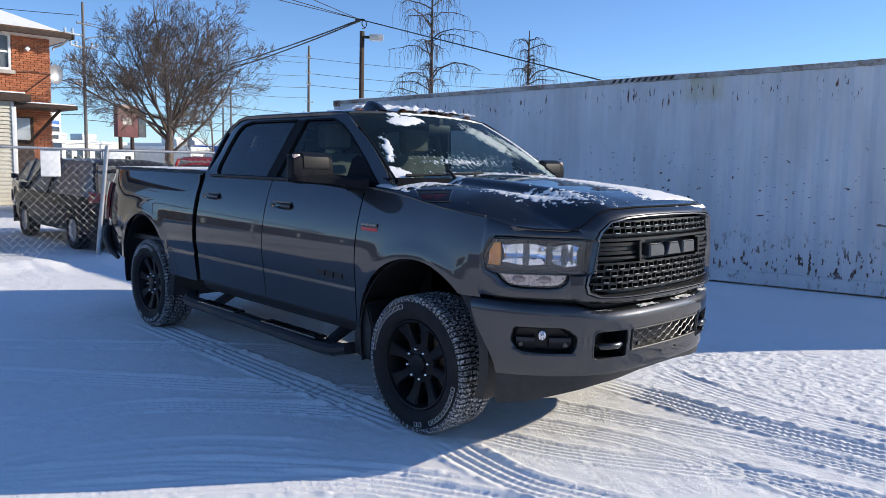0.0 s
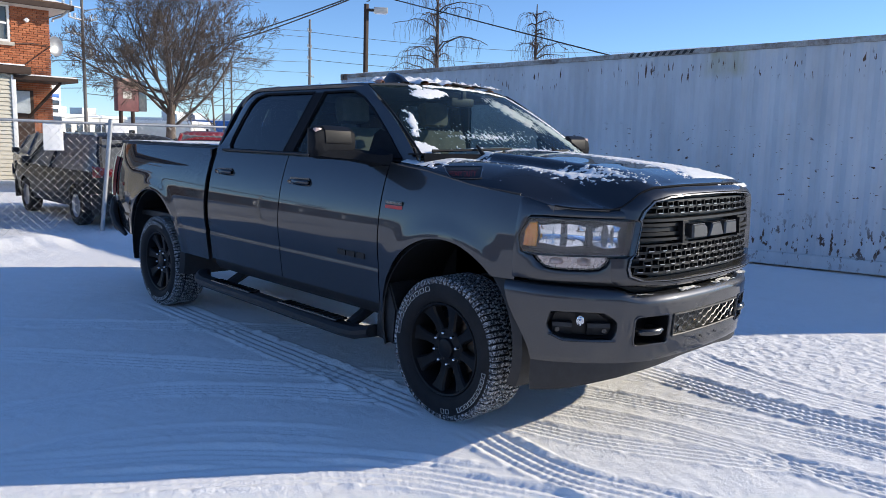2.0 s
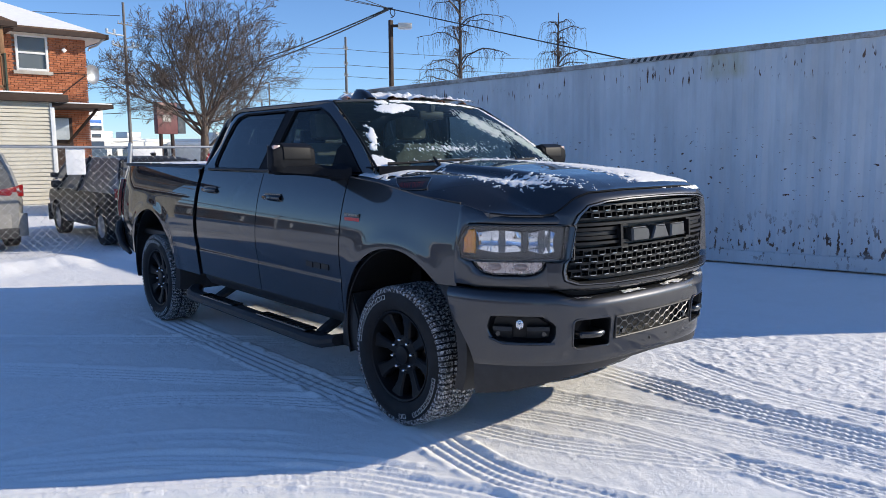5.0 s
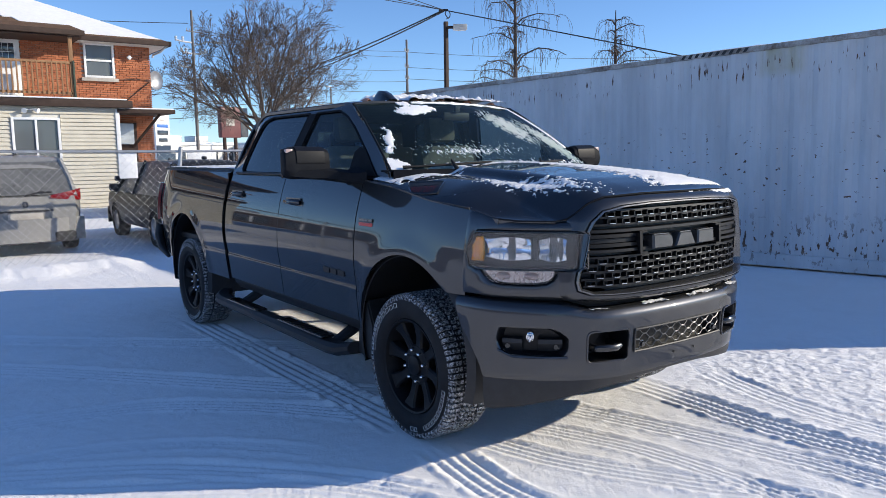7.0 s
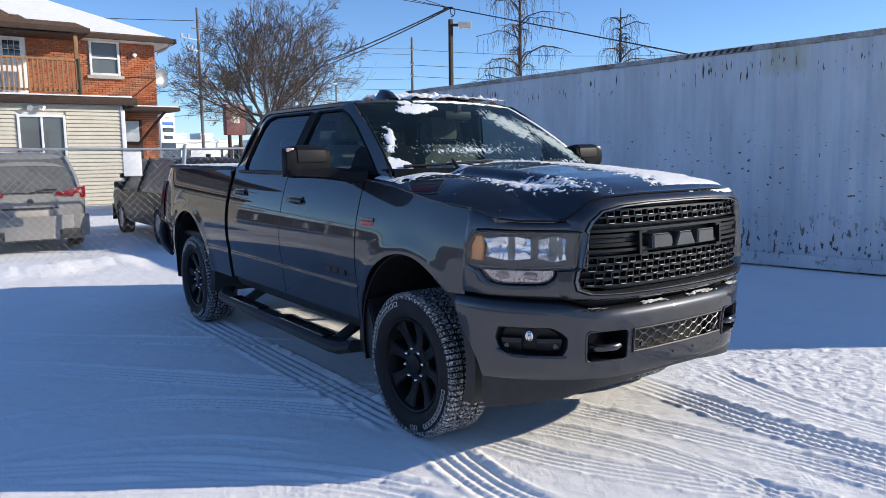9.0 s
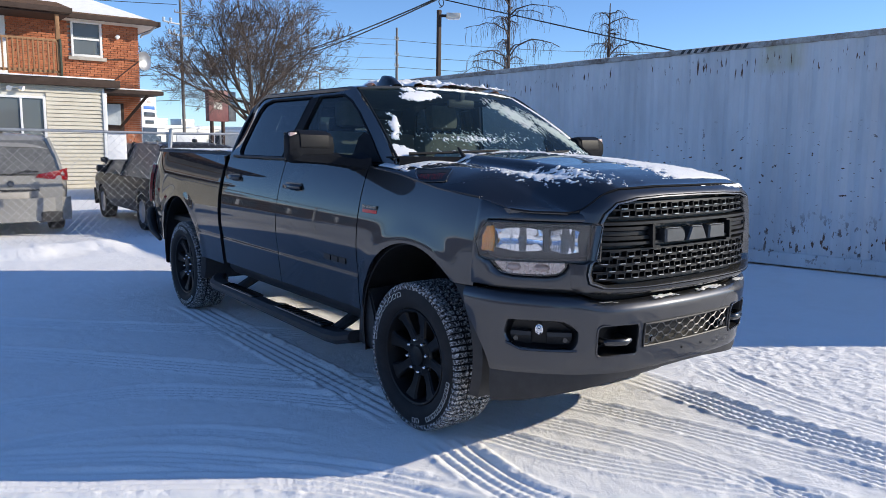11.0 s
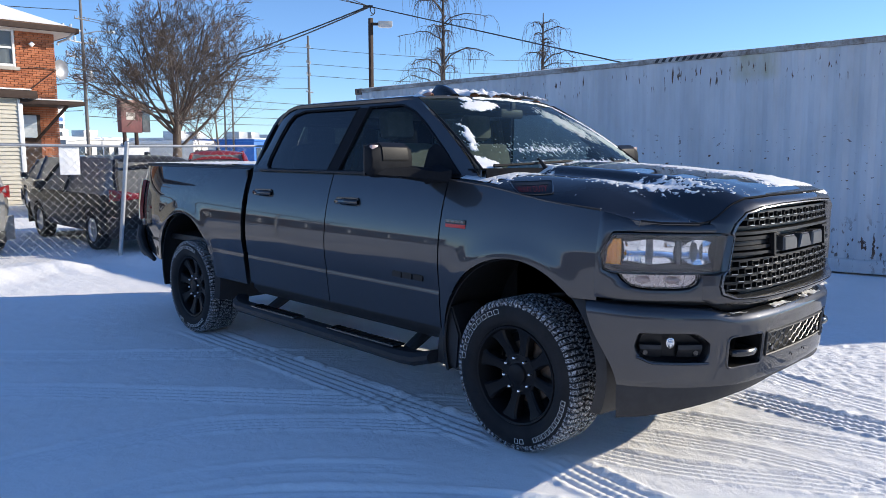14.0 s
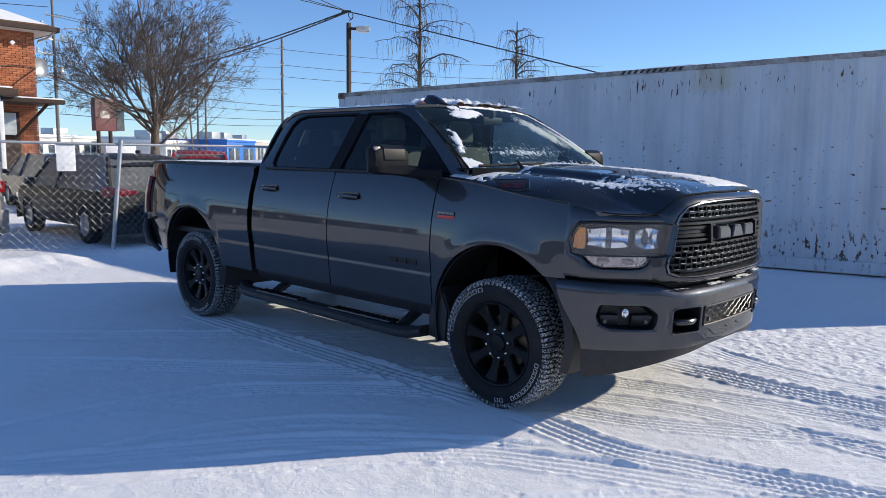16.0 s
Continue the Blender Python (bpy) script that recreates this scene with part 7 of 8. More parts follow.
def window(y0, y1, z0, z1, x, split, sill=True):
    bm = bmesh.new()
    f = 0.07
    for lo, hi in (((y0, z0), (y0 + f, z1)), ((y1 - f, z0), (y1, z1)), ((y0 + f, z1 - f), (y1 - f, z1)), ((y0 + f, z0), (y1 - f, z0 + f))):
        hbox(bm, (x - 0.06, lo[0], lo[1]), (x + 0.04, hi[0], hi[1]), 0.006)
    if split == "z":
        hbox(bm, (x - 0.05, y0 + f, (z0 + z1) / 2 - 0.03), (x + 0.025, y1 - f, (z0 + z1) / 2 + 0.03), 0.006)
    else:
        hbox(bm, (x - 0.05, (y0 + y1) / 2 - 0.03, z0 + f), (x + 0.025, (y0 + y1) / 2 + 0.03, z1 - f), 0.006)
    w = part("window", bm, VINYL, house, "white-framed window")
    half = ((y0 + f, (y0 + y1) / 2, z0 + f, z1 - f), ((y0 + y1) / 2, y1 - f, z0 + f, z1 - f)) if split == "y" else ((y0 + f, y1 - f, z0 + f, (z0 + z1) / 2), (y0 + f, y1 - f, (z0 + z1) / 2, z1 - f))
    for a, b, c, d in half:
        bm = bmesh.new()
        hbox(bm, (x - 0.03, a, c), (x - 0.012, b, d))
        part("pane", bm, HOUSE_GLASS, w)
    bm = bmesh.new()
    rows = [[loc((x - 0.035 - 0.02 * math.sin(i * 1.9), y0 + f + (y1 - y0 - 2 * f) * i / 16, z)) for z in (z0 + 0.1, z1 - 0.1)] for i in range(17)]
    if split == "z":
        grid_mesh(bm, rows)
        part("curtain", bm, CREAM, w, "pale curtain behind the glass")
    if sill:
        bm = bmesh.new()
        hbox(bm, (x - 0.05, y0 - 0.10, z0 - 0.11), (x + 0.10, y1 + 0.10, z0 - 0.005), 0.012)
        part("sill", bm, STONE, w, "stone window sill")


window(1.90, 2.80, 4.14, 5.22, -22.5, "z")

# sided extension below the balcony
bm = bmesh.new()
hbox(bm, (-22.5, -8.5, 0.0), (-21.06, 2.42, 3.12))
part("extension_wall", bm, CREAM, house, smooth=False)
z, k = 0.15, 0
while z < 3.08:
    spans = [(-8.5, 2.44)]
    if 1.50 < z + 0.05 and z < 2.80:
        spans = [(-8.5, -0.44), (0.86, 2.44)]
    for a, b in spans:
        bm = bmesh.new()
        pts = [[loc(p) for p in ((-21.05, y, z + 0.118), (-21.035, y, z + 0.10), (-21.005, y, z + 0.006), (-21.012, y, z), (-21.05, y, z))] for y in (a, b)]
        vs = grid_mesh(bm, pts)
        part("siding_board", bm, SIDING, house, smooth=False)
    z += 0.115
window(-0.42, 0.84, 1.52, 2.80, -21.02, "y", False)
bm = bmesh.new()
hbox(bm, (-21.10, 2.38, 0.05), (-20.985, 2.50, 3.10), 0.01)
part("corner_board", bm, VINYL, house, "white corner board")
bm = bmesh.new()
hbox(bm, (-22.4, -8.6, 3.12), (-20.80, 2.86, 3.34), 0.02)
part("deck_fascia", bm, BROWN_TRIM, house, "brown deck edge")
bm = bmesh.new()
hbox(bm, (-22.4, -8.6, 3.345), (-20.78, 2.70, 3.385), 0.015)
part("deck_snow", bm, SNOW, house, "strip of snow on the deck edge")
for y in (-0.08, 0.28):
    bm = bmesh.new()
    tube(bm, [loc((-21.0, 0.10, 3.02)), loc((-20.95, y * 0.6, 3.03))], 0.02, 8)
    tube(bm, [loc((-20.95, y * 0.6, 3.03)), loc((-20.86, y, 2.98))], [0.03, 0.075], 12)
    part("flood_lamp", bm, VINYL, house, "white flood lamp head")

# side canopy with brace and doorway
bm = bmesh.new()
hbox(bm, (-23.2, 2.44, 2.98), (-20.95, 4.18, 3.10), 0.015)
part("canopy", bm, BROWN_TRIM, house, "brown door canopy")
bm = bmesh.new()
hbox(bm, (-23.2, 2.50, 3.102), (-20.97, 4.14, 3.14), 0.015)
part("canopy_snow", bm, SNOW, house)
bm = bmesh.new()
tube(bm, [loc((-21.2, 3.75, 2.96)), loc((-22.45, 3.2, 1.95))], 0.05, 6)
part("canopy_brace", bm, BROWN_TRIM, house)
bm = bmesh.new()
hbox(bm, (-22.52, 2.5, 0.9), (-22.42, 3.35, 2.75), 0.01)
side_door = part("side_door", bm, BROWN_TRIM, house, "brown side door with a pale upper pane")
bm = bmesh.new()
hbox(bm, (-22.43, 2.56, 2.05), (-22.40, 3.25, 2.72), 0.01)
part("pane", bm, PALE_PANE, side_door)
# dish on the corner, lamp, thin black lines on the wall
bm = bmesh.new()
lathe(bm, [(0.0, -0.11), (0.12, -0.10), (0.22, -0.06), (0.29, 0.0), (0.30, 0.01)], 28, Matrix.Translation(loc((-22.75, 4.14, 4.17))) @ Matrix.Rotation(radians(-62), 4, "Z"))
part("dish", bm, STEEL, house, "round grey dish on the house corner", solid=0.01)
bm = bmesh.new()
tube(bm, [loc((-23.0, 3.9, 4.0)), loc((-23.0, 4.05, 4.12))], 0.03, 8)
part("dish_bracket", bm, STEEL, house)
bm = bmesh.new()
box(bm, (-0.06, -0.06, -0.06), (0.06, 0.06, 0.06), 0.02, m=Matrix.Translation(loc((-22.42, 3.25, 4.82))) @ Matrix.Rotation(radians(45), 4, "X"))
part("wall_lamp", bm, VINYL, house, "small white wall lamp")
bm = bmesh.new()
tube(bm, [loc((-22.46, 2.9, 4.10)), loc((-22.46, 3.4, 4.15)), loc((-22.46, 3.9, 4.12))], 0.012, 5)
tube(bm, [loc((-22.46, 3.9, 4.12)), loc((-22.46, 3.1, 3.45))], 0.012, 5)
part("wall_cable", bm, BLACK, house)

# ---- parked vehicles behind the fence ----
def build_car(name, m, paint, label, L=4.6, W=1.84, H=1.66, hatch=True, roof_rear=0.12):
    """A parked car; local x forward from its middle, z up."""
    root = thing(name, m, label, "car")
    half, belt, sill = L / 2, H * 0.60, 0.30
    if hatch:
        top = ((-half + 0.02, belt * 0.98), (-half + roof_rear + 0.30, H * 0.955), (-half + 0.75, H), (0.1, H), (0.65, H * 0.955), (1.25, belt * 1.03), (half - 0.25, belt * 0.92), (half, belt * 0.70))
    else:
        top = ((-half, belt * 0.98), (-half + 0.55, belt * 1.02), (-half + 1.25, H * 0.95), (-0.1, H), (0.55, H * 0.96), (1.2, belt * 1.02), (half - 0.25, belt * 0.92), (half, belt * 0.70))
    tx, tz = [p[0] for p in top], [p[1] for p in top]

    def width(x, z):
        w = W / 2
        w *= curve_y(z, (0.2, 0.45, belt * 0.8, belt, H), (0.90, 0.97, 1.0, 0.965, 0.66))
        e = (abs(x) - (half - 0.55)) / 0.55
        return w - (0.16 * e * e if e > 0 else 0)

    arches = (-L * 0.30, L * 0.30)
    bm = bmesh.new()
    xs = sorted(set(list(np.linspace(-half, half, 41)) + [a + d for a in arches for d in np.linspace(-0.36, 0.36, 13)]))
    rows = []
    for x in xs:
        lo = sill
        for a in arches:
            if abs(x - a) < 0.36:
                lo = max(lo, 0.34 + math.sqrt(0.36 ** 2 - (x - a) ** 2))
        hi = min(curve_y(x, tx, tz), belt)
        ring_ = []
        for s in (-1, 1):
            col = [(x, s * width(x, lo + (hi - lo) * t), lo + (hi - lo) * t) for t in np.linspace(0, 1, 9)]
            ring_ += col if s < 0 else col[::-1]
        rows.append(ring_)
    vs = grid_mesh(bm, rows)
    for r in (vs[0], vs[-1]):
        n = len(r)
        for k in range(n // 2 - 1):
            bm.faces.new((r[k], r[k + 1], r[n - 2 - k], r[n - 1 - k]))
    part("body", bm, paint, root)
    # cabin: glass below a painted roof, with pillars
    bm = bmesh.new()
    cx = [x for x in np.linspace(tx[0] + 0.03, 1.22, 30)]
    rows = [[(x, s * width(x, z), z) for s, z in ((-1, belt - 0.01), (-1, (belt + curve_y(x, tx, tz)) / 2), (-1, max(belt, curve_y(x, tx, tz) - 0.03)), (1, max(belt, curve_y(x, tx, tz) - 0.03)), (1, (belt + curve_y(x, tx, tz)) / 2), (1, belt - 0.01))] for x in cx]
    vs = grid_mesh(bm, rows)
    bm.faces.new(vs[0])
    part("glass", bm, CAR_GLASS, root, "dark car glass")
    bm = bmesh.new()
    roof_x = [x for x in np.linspace(tx[0] + (0.30 if hatch else 1.1), 0.75, 16)]
    rows = [[(x, v * (width(x, curve_y(x, tx, tz)) + 0.012), curve_y(x, tx, tz) + 0.012 - 0.05 * abs(v) ** 3) for v in np.linspace(-1, 1, 11)] for x in roof_x]
    grid_mesh(bm, rows)
    part("roof", bm, paint, root, solid=0.02)
    for s in (-1, 1):
        for x0, x1 in ((tx[0] + 0.04, tx[0] + (0.42 if hatch else 1.15)), (-0.15, -0.10), (1.20, 0.70)):
            bm = bmesh.new()
            z0, z1 = belt - 0.02, curve_y(x1, tx, tz) - 0.01
            tube(bm, [(x0, s * (width(x0, z0) + 0.004), z0), ((x0 + x1) / 2, s * (width((x0 + x1) / 2, (z0 + z1) / 2) + 0.006), (z0 + z1) / 2), (x1, s * (width(x1, z1) + 0.004), z1)], 0.045, 6)
            part("pillar", bm, paint, root)
        bm = bmesh.new()
        box(bm, (0.82, s * (W / 2 + 0.08) - 0.09, belt + 0.02), (0.98, s * (W / 2 + 0.08) + 0.09, belt + 0.16), 0.04)
        part("door_mirror", bm, BLACK, root)
        # lamps at both ends
        bm = bmesh.new()
        rows = []
        for t in np.linspace(0, 1, 6):
            y = W / 2 - 0.50 * t
            x = -half - 0.012 + 0.16 * max(0, (y - (W / 2 - 0.30)) / 0.30) ** 2
            rows.append([(x, s * (y - 0.05), belt * 1.10 - 0.10 * t), (x - 0.012, s * (y - 0.05), belt * 1.0), (x, s * (y - 0.05), belt * (0.90 + 0.05 * t))])
        grid_mesh(bm, rows)
        part("tail_lamp", bm, RED_LENS, root, "red tail lamp", solid=0.02)
        bm = bmesh.new()
        box(bm, (half - 0.30, s * (W / 2 - 0.22) - 0.16, belt * 0.68), (half - 0.02, s * (W / 2 - 0.22) + 0.14, belt * 0.80), 0.04)
        part("headlamp", bm, CHROME, root)
        for a in arches:
            bm = bmesh.new()
            mm = Matrix.Translation((a, s * (W / 2 - 0.13), 0.335))
            lathe(bm, [(0.20, -0.10), (0.24, -0.115), (0.32, -0.105), (0.335, -0.07), (0.335, 0.07), (0.32, 0.105), (0.24, 0.115), (0.20, 0.10)], 28, mm)
            wheel = part("wheel", bm, RUBBER, root)
            bm = bmesh.new()
            lathe(bm, [(0.0, -0.07 * -s), (0.05, -0.08 * -s), (0.19, -0.06 * -s), (0.215, -0.095 * -s)], 24, mm)
            part("rim", bm, DARK_METAL if paint is DARK_PAINT else STEEL, wheel)
            bm = bmesh.new()
            lathe(bm, [(0.355, 0.10), (0.355, -0.3 * s)], 20, Matrix.Translation((a, s * (W / 2 - 0.16), 0.335)), 0, math.pi)
            part("wheel_arch", bm, BLACK, root, solid=0.01)
    # bumpers, rear door lines, plate, wiper
    for x0, x1 in ((-half - 0.05, -half + 0.12), (half - 0.12, half + 0.03)):
        bm = bmesh.new()
        rows = []
        for v in np.linspace(-1, 1, 13):
            k = 0.22 * abs(v) ** 3
            xx0, xx1 = (x0 + k, x1) if x0 < 0 else (x0, x1 - k)
            rows.append([(xx0 if x0 < 0 else xx1, v * W * 0.485, z) for z in (0.24, 0.34, 0.52, belt * 0.62)])
        grid_mesh(bm, rows)
        part("bumper", bm, paint, root, solid=0.03)
    bm = bmesh.new()
    box(bm, (-half - 0.058, -W * 0.40, 0.22), (-half - 0.02, W * 0.40, 0.40), 0.02)
    part("bumper_cladding", bm, BLACK, root)
    bm = bmesh.new()
    box(bm, (-half - 0.02, -0.42, belt * 0.735), (-half + 0.02, 0.42, belt * 0.765), 0.008)
    part("tailgate_trim", bm, BLACK, root)
    bm = bmesh.new()
    box(bm, (-half - 0.016, -0.26, belt * 0.60), (-half, 0.26, belt * 0.715), 0.005)
    part("number_plate", bm, STONE, root, "blank dirty number plate")
    if hatch:
        bm = bmesh.new()
        tube(bm, [(-half + 0.01, 0.0, belt * 1.0), (-half + 0.05, -0.25, belt * 1.06), (-half + 0.06, -0.42, belt * 1.05)], 0.012, 5)
        part("rear_wiper", bm, BLACK, root)
        bm = bmesh.new()
        lathe(bm, [(0.0, -0.008), (0.05, -0.008), (0.055, 0.0)], 18, Matrix.Translation((-half - 0.012, 0, belt * 0.86)) @ Matrix.Rotation(radians(-90), 4, "Z"))
        part("round_badge", bm, CHROME, root)
        bm = bmesh.new()
        box(bm, (-half + 0.62, -0.03, H + 0.01), (-half + 0.78, 0.03, H + 0.07), 0.025)
        part("antenna_fin", bm, BLACK, root)
    bm = bmesh.new()
    box(bm, (-half + 0.2, -W * 0.38, 0.24), (half - 0.2, W * 0.38, 0.45), 0.03)
    part("underbody", bm, BLACK, root)
    return root


build_car("silver_car", pose(-12.9, -1.52, 0, 0, 0, 180), SILVER, "dusty silver hatchback SUV parked with its rear to the fence", 4.7, 1.86, 1.68)
build_car("black_car", pose(-11.78, 1.38, 0, 0, 0, 180), DUSTY_BLACK, "dusty black SUV parked behind the chain-link fence", 4.6, 1.86, 1.56)
build_car("dark_blue_car", pose(-19.6, 3.2, 0, 0, 0, 176), BLUE_PAINT, "dark blue car parked with red tail lamps towards the fence", 4.5, 1.82, 1.52)
build_car("red_car", pose(-17.5, 6.6, 0, 0, 0, 150), RED_PAINT, "red car parked beyond the fence", 4.6, 1.85, 1.66)

# ---- poles, lamp, wires ----
def pole(name, x, y, h, r, bars, label, category, material, insulators=True):
    root = thing(name, pose(x, y, 0), label, category)
    bm = bmesh.new()
    tube(bm, [(0, 0, -0.3), (0, 0, h * 0.5), (0, 0, h)], [r, r * 0.85, r * 0.65], 12)
    part("shaft", bm, material, root)
    for z, w, ang in bars:
        ca, sa = math.cos(ang), math.sin(ang)
        bm = bmesh.new()
        box(bm, (-0.05, -w, -0.05), (0.05, w, 0.05), 0.01, m=Matrix.Translation((0.12 * ca, 0.12 * sa, z)) @ Matrix.Rotation(ang, 4, "Z"))
        arm = part("crossarm", bm, material, root)
        if insulators:
            for t in (-0.92, -0.45, 0.45, 0.92):
                bm = bmesh.new()
                lathe(bm, [(0.0, 0.22), (0.03, 0.22), (0.05, 0.16), (0.03, 0.13), (0.055, 0.09), (0.03, 0.05), (0.03, 0.0)], 10, Matrix.Translation((0.12 * ca - sa * w * t, 0.12 * sa + ca * w * t, z + 0.05)) @ Matrix.Rotation(radians(90), 4, "X"))
                part("insulator", bm, STEEL, arm)
    return root


p1 = pole("utility_pole", -74.3, 22.75, 16.3, 0.18, ((14.2, 0.8, 0.32), (9.5, 1.2, 0.32)), "grey utility pole with crossarms and insulators", "utility pole", POLE_WOOD)
for z, w, sides in ((13.1, 1.7, (-1,)), (12.0, 1.2, (-1, 1)), (10.6, 1.5, (-1,)), (8.4, 0.8, (-1, 1))):
    for s in sides:
        bm = bmesh.new()
        tube(bm, [(0, 0, z), (0.1, s * w * 0.6, z + 0.06), (0.1, s * w, z + 0.16)], 0.09, 6)
        arm = part("bracket_arm", bm, STEEL, p1)
        for t in (0.6, 1.0):
            bm = bmesh.new()
            lathe(bm, [(0.0, 0.50), (0.11, 0.46), (0.15, 0.30), (0.09, 0.24), (0.15, 0.14), (0.09, 0.0)], 10, Matrix.Translation((0.1, s * w * t, z + 0.08)) @ Matrix.Rotation(radians(90), 4, "X"))
            part("insulator", bm, PALE_PANE, arm)
bm = bmesh.new()
lathe(bm, [(0.0, 0.5), (0.26, 0.5), (0.28, 0.44), (0.28, -0.44), (0.24, -0.5), (0.0, -0.5)], 14, Matrix.Translation((0.4, 0.36, 8.9)) @ Matrix.Rotation(radians(90), 4, "X"))
part("transformer", bm, STEEL, p1, "grey transformer can")
bm = bmesh.new()
tube(bm, [(0.1, 0, 12.8), (0.5, 1.3, 13.2), (0.6, 2.1, 13.2)], 0.06, 6)
box(bm, (0.45, 1.9, 13.1), (0.85, 2.8, 13.3), 0.05)
part("street_lamp_arm", bm, STEEL, p1)
p2 = pole("utility_pole", -98.3, 65.0, 19.7, 0.26, ((11.0, 1.5, 0.6),), "distant wooden utility pole with one crossarm", "utility pole", POLE_WOOD)
for z in (17.8, 15.4, 13.6):
    for s in (-1, 1):
        bm = bmesh.new()
        tube(bm, [(0, 0, z), (-0.35 * s, 0.55 * s, z + 0.08), (-0.35 * s, 0.55 * s, z + 0.5)], 0.09, 6)
        part("insulator", bm, STEEL, p2)
for x, y, h in ((-74.4, 38.4, 9.4), (-74.9, 37.7, 7.4)):
    root = thing("street_lamp", pose(x, y, 0), "thin distant street lamp pole", "street lamp", "far lamp poles")
    bm = bmesh.new()
    tube(bm, [(0, 0, 0), (0, 0, h)], [0.13, 0.08], 8)
    part("post", bm, POLE_WOOD, root)
    bm = bmesh.new()
    box(bm, (-0.08, -0.7, h - 0.09), (0.08, 0.03, h + 0.03), 0.03)
    part("lamp_head", bm, STEEL, root)

root = thing("parking_lot_lamp", pose(-20.51, 14.67, 0), "brown square lamp post with a pale shoebox lamp head", "lamp post")
bm = bmesh.new()
box(bm, (-0.07, -0.07, 0), (0.07, 0.07, 6.72), 0.012)
part("post", bm, BROWN_TRIM, root)
bm = bmesh.new()
box(bm, (0.02, 0.05, 6.44), (0.12, 0.30, 6.54), 0.01, m=Matrix.Rotation(radians(-36), 4, "Z"))
part("arm", bm, BROWN_TRIM, root)
bm = bmesh.new()
box(bm, (-0.14, 0.28, 6.40), (0.20, 0.82, 6.60), 0.03, m=Matrix.Rotation(radians(-36), 4, "Z"))
head = part("lamp_head", bm, CREAM, root)
bm = bmesh.new()
box(bm, (-0.10, 0.34, 6.375), (0.16, 0.78, 6.402), 0.01, m=Matrix.Rotation(radians(-36), 4, "Z"))
part("lamp_glass", bm, PALE_PANE, head)


def wire(a, b, sag, r, name="overhead_wire", label="black overhead cable slung between the poles"):
    bm = bmesh.new()
    a, b = Vector(a), Vector(b)
    pts = [a.lerp(b, t) - Vector((0, 0, sag * 4 * t * (1 - t))) for t in np.linspace(0, 1, 25)]
    tube(bm, pts, r, 5)
    return tagged(part(name, bm, BLACK), label, "cable")


KNOT = (-20.56, 14.60, 7.16)
wire(KNOT, (-74.2, 22.8, 8.9), 1.1, 0.032)
wire((-20.56, 14.60, 7.11), (-74.2, 22.8, 8.4), 1.2, 0.032)
wire(KNOT, (-5.2, 17.6, 2.9), 0.0, 0.022)
for k, (p, z) in enumerate((((-16.0, 2.0), 6.9), ((-15.6, 1.0), 6.5), ((-15.2, 3.4), 7.3))):
    wire(KNOT, (*p, z), 0.05, 0.014)
bm = bmesh.new()
tube(bm, [(-20.56 + 0.02 * k, 14.60 + 0.16 * math.sin(k * 0.55) + 0.12, 6.98 - 0.15 * math.cos(k * 0.55)) for k in range(12)], 0.02, 5)
tube(bm, [(-20.66, 14.44, 7.15), (-20.46, 14.74, 7.15)], 0.05, 6)
tagged(part("cable_splice", bm, BLACK), "looped cable splice hanging from the wires", "cable")
for z0, z1 in ((14.4, 17.9), (14.2, 17.0), (12.0, 15.0), (10.8, 13.2), (9.8, 11.6)):
    wire((-74.2, 22.9, z0), (-98.2, 65.0, z1), 0.6, 0.03)
for z0, z1, sag in ((15.0, 13.2, 0.6), (8.9, 6.6, 0.8), (8.2, 6.0, 0.8), (6.6, 4.9, 0.6), (5.6, 4.3, 0.6)):
    wire((-74.3, 22.4, z0), (-68.6, -23.5, z1), sag, 0.034)
for z0, z1 in ((8.5, 11.0), (7.4, 10.1), (6.0, 8.9), (5.1, 7.8)):
    wire((-74.4, 23.0, z0), (-118.8, 92.3, z1), 0.8, 0.038)
for z in (17.8, 15.4, 13.6):
    wire((-98.3, 65.2, z), (-81.0, 131.0, z + 2.4), 1.0, 0.038)

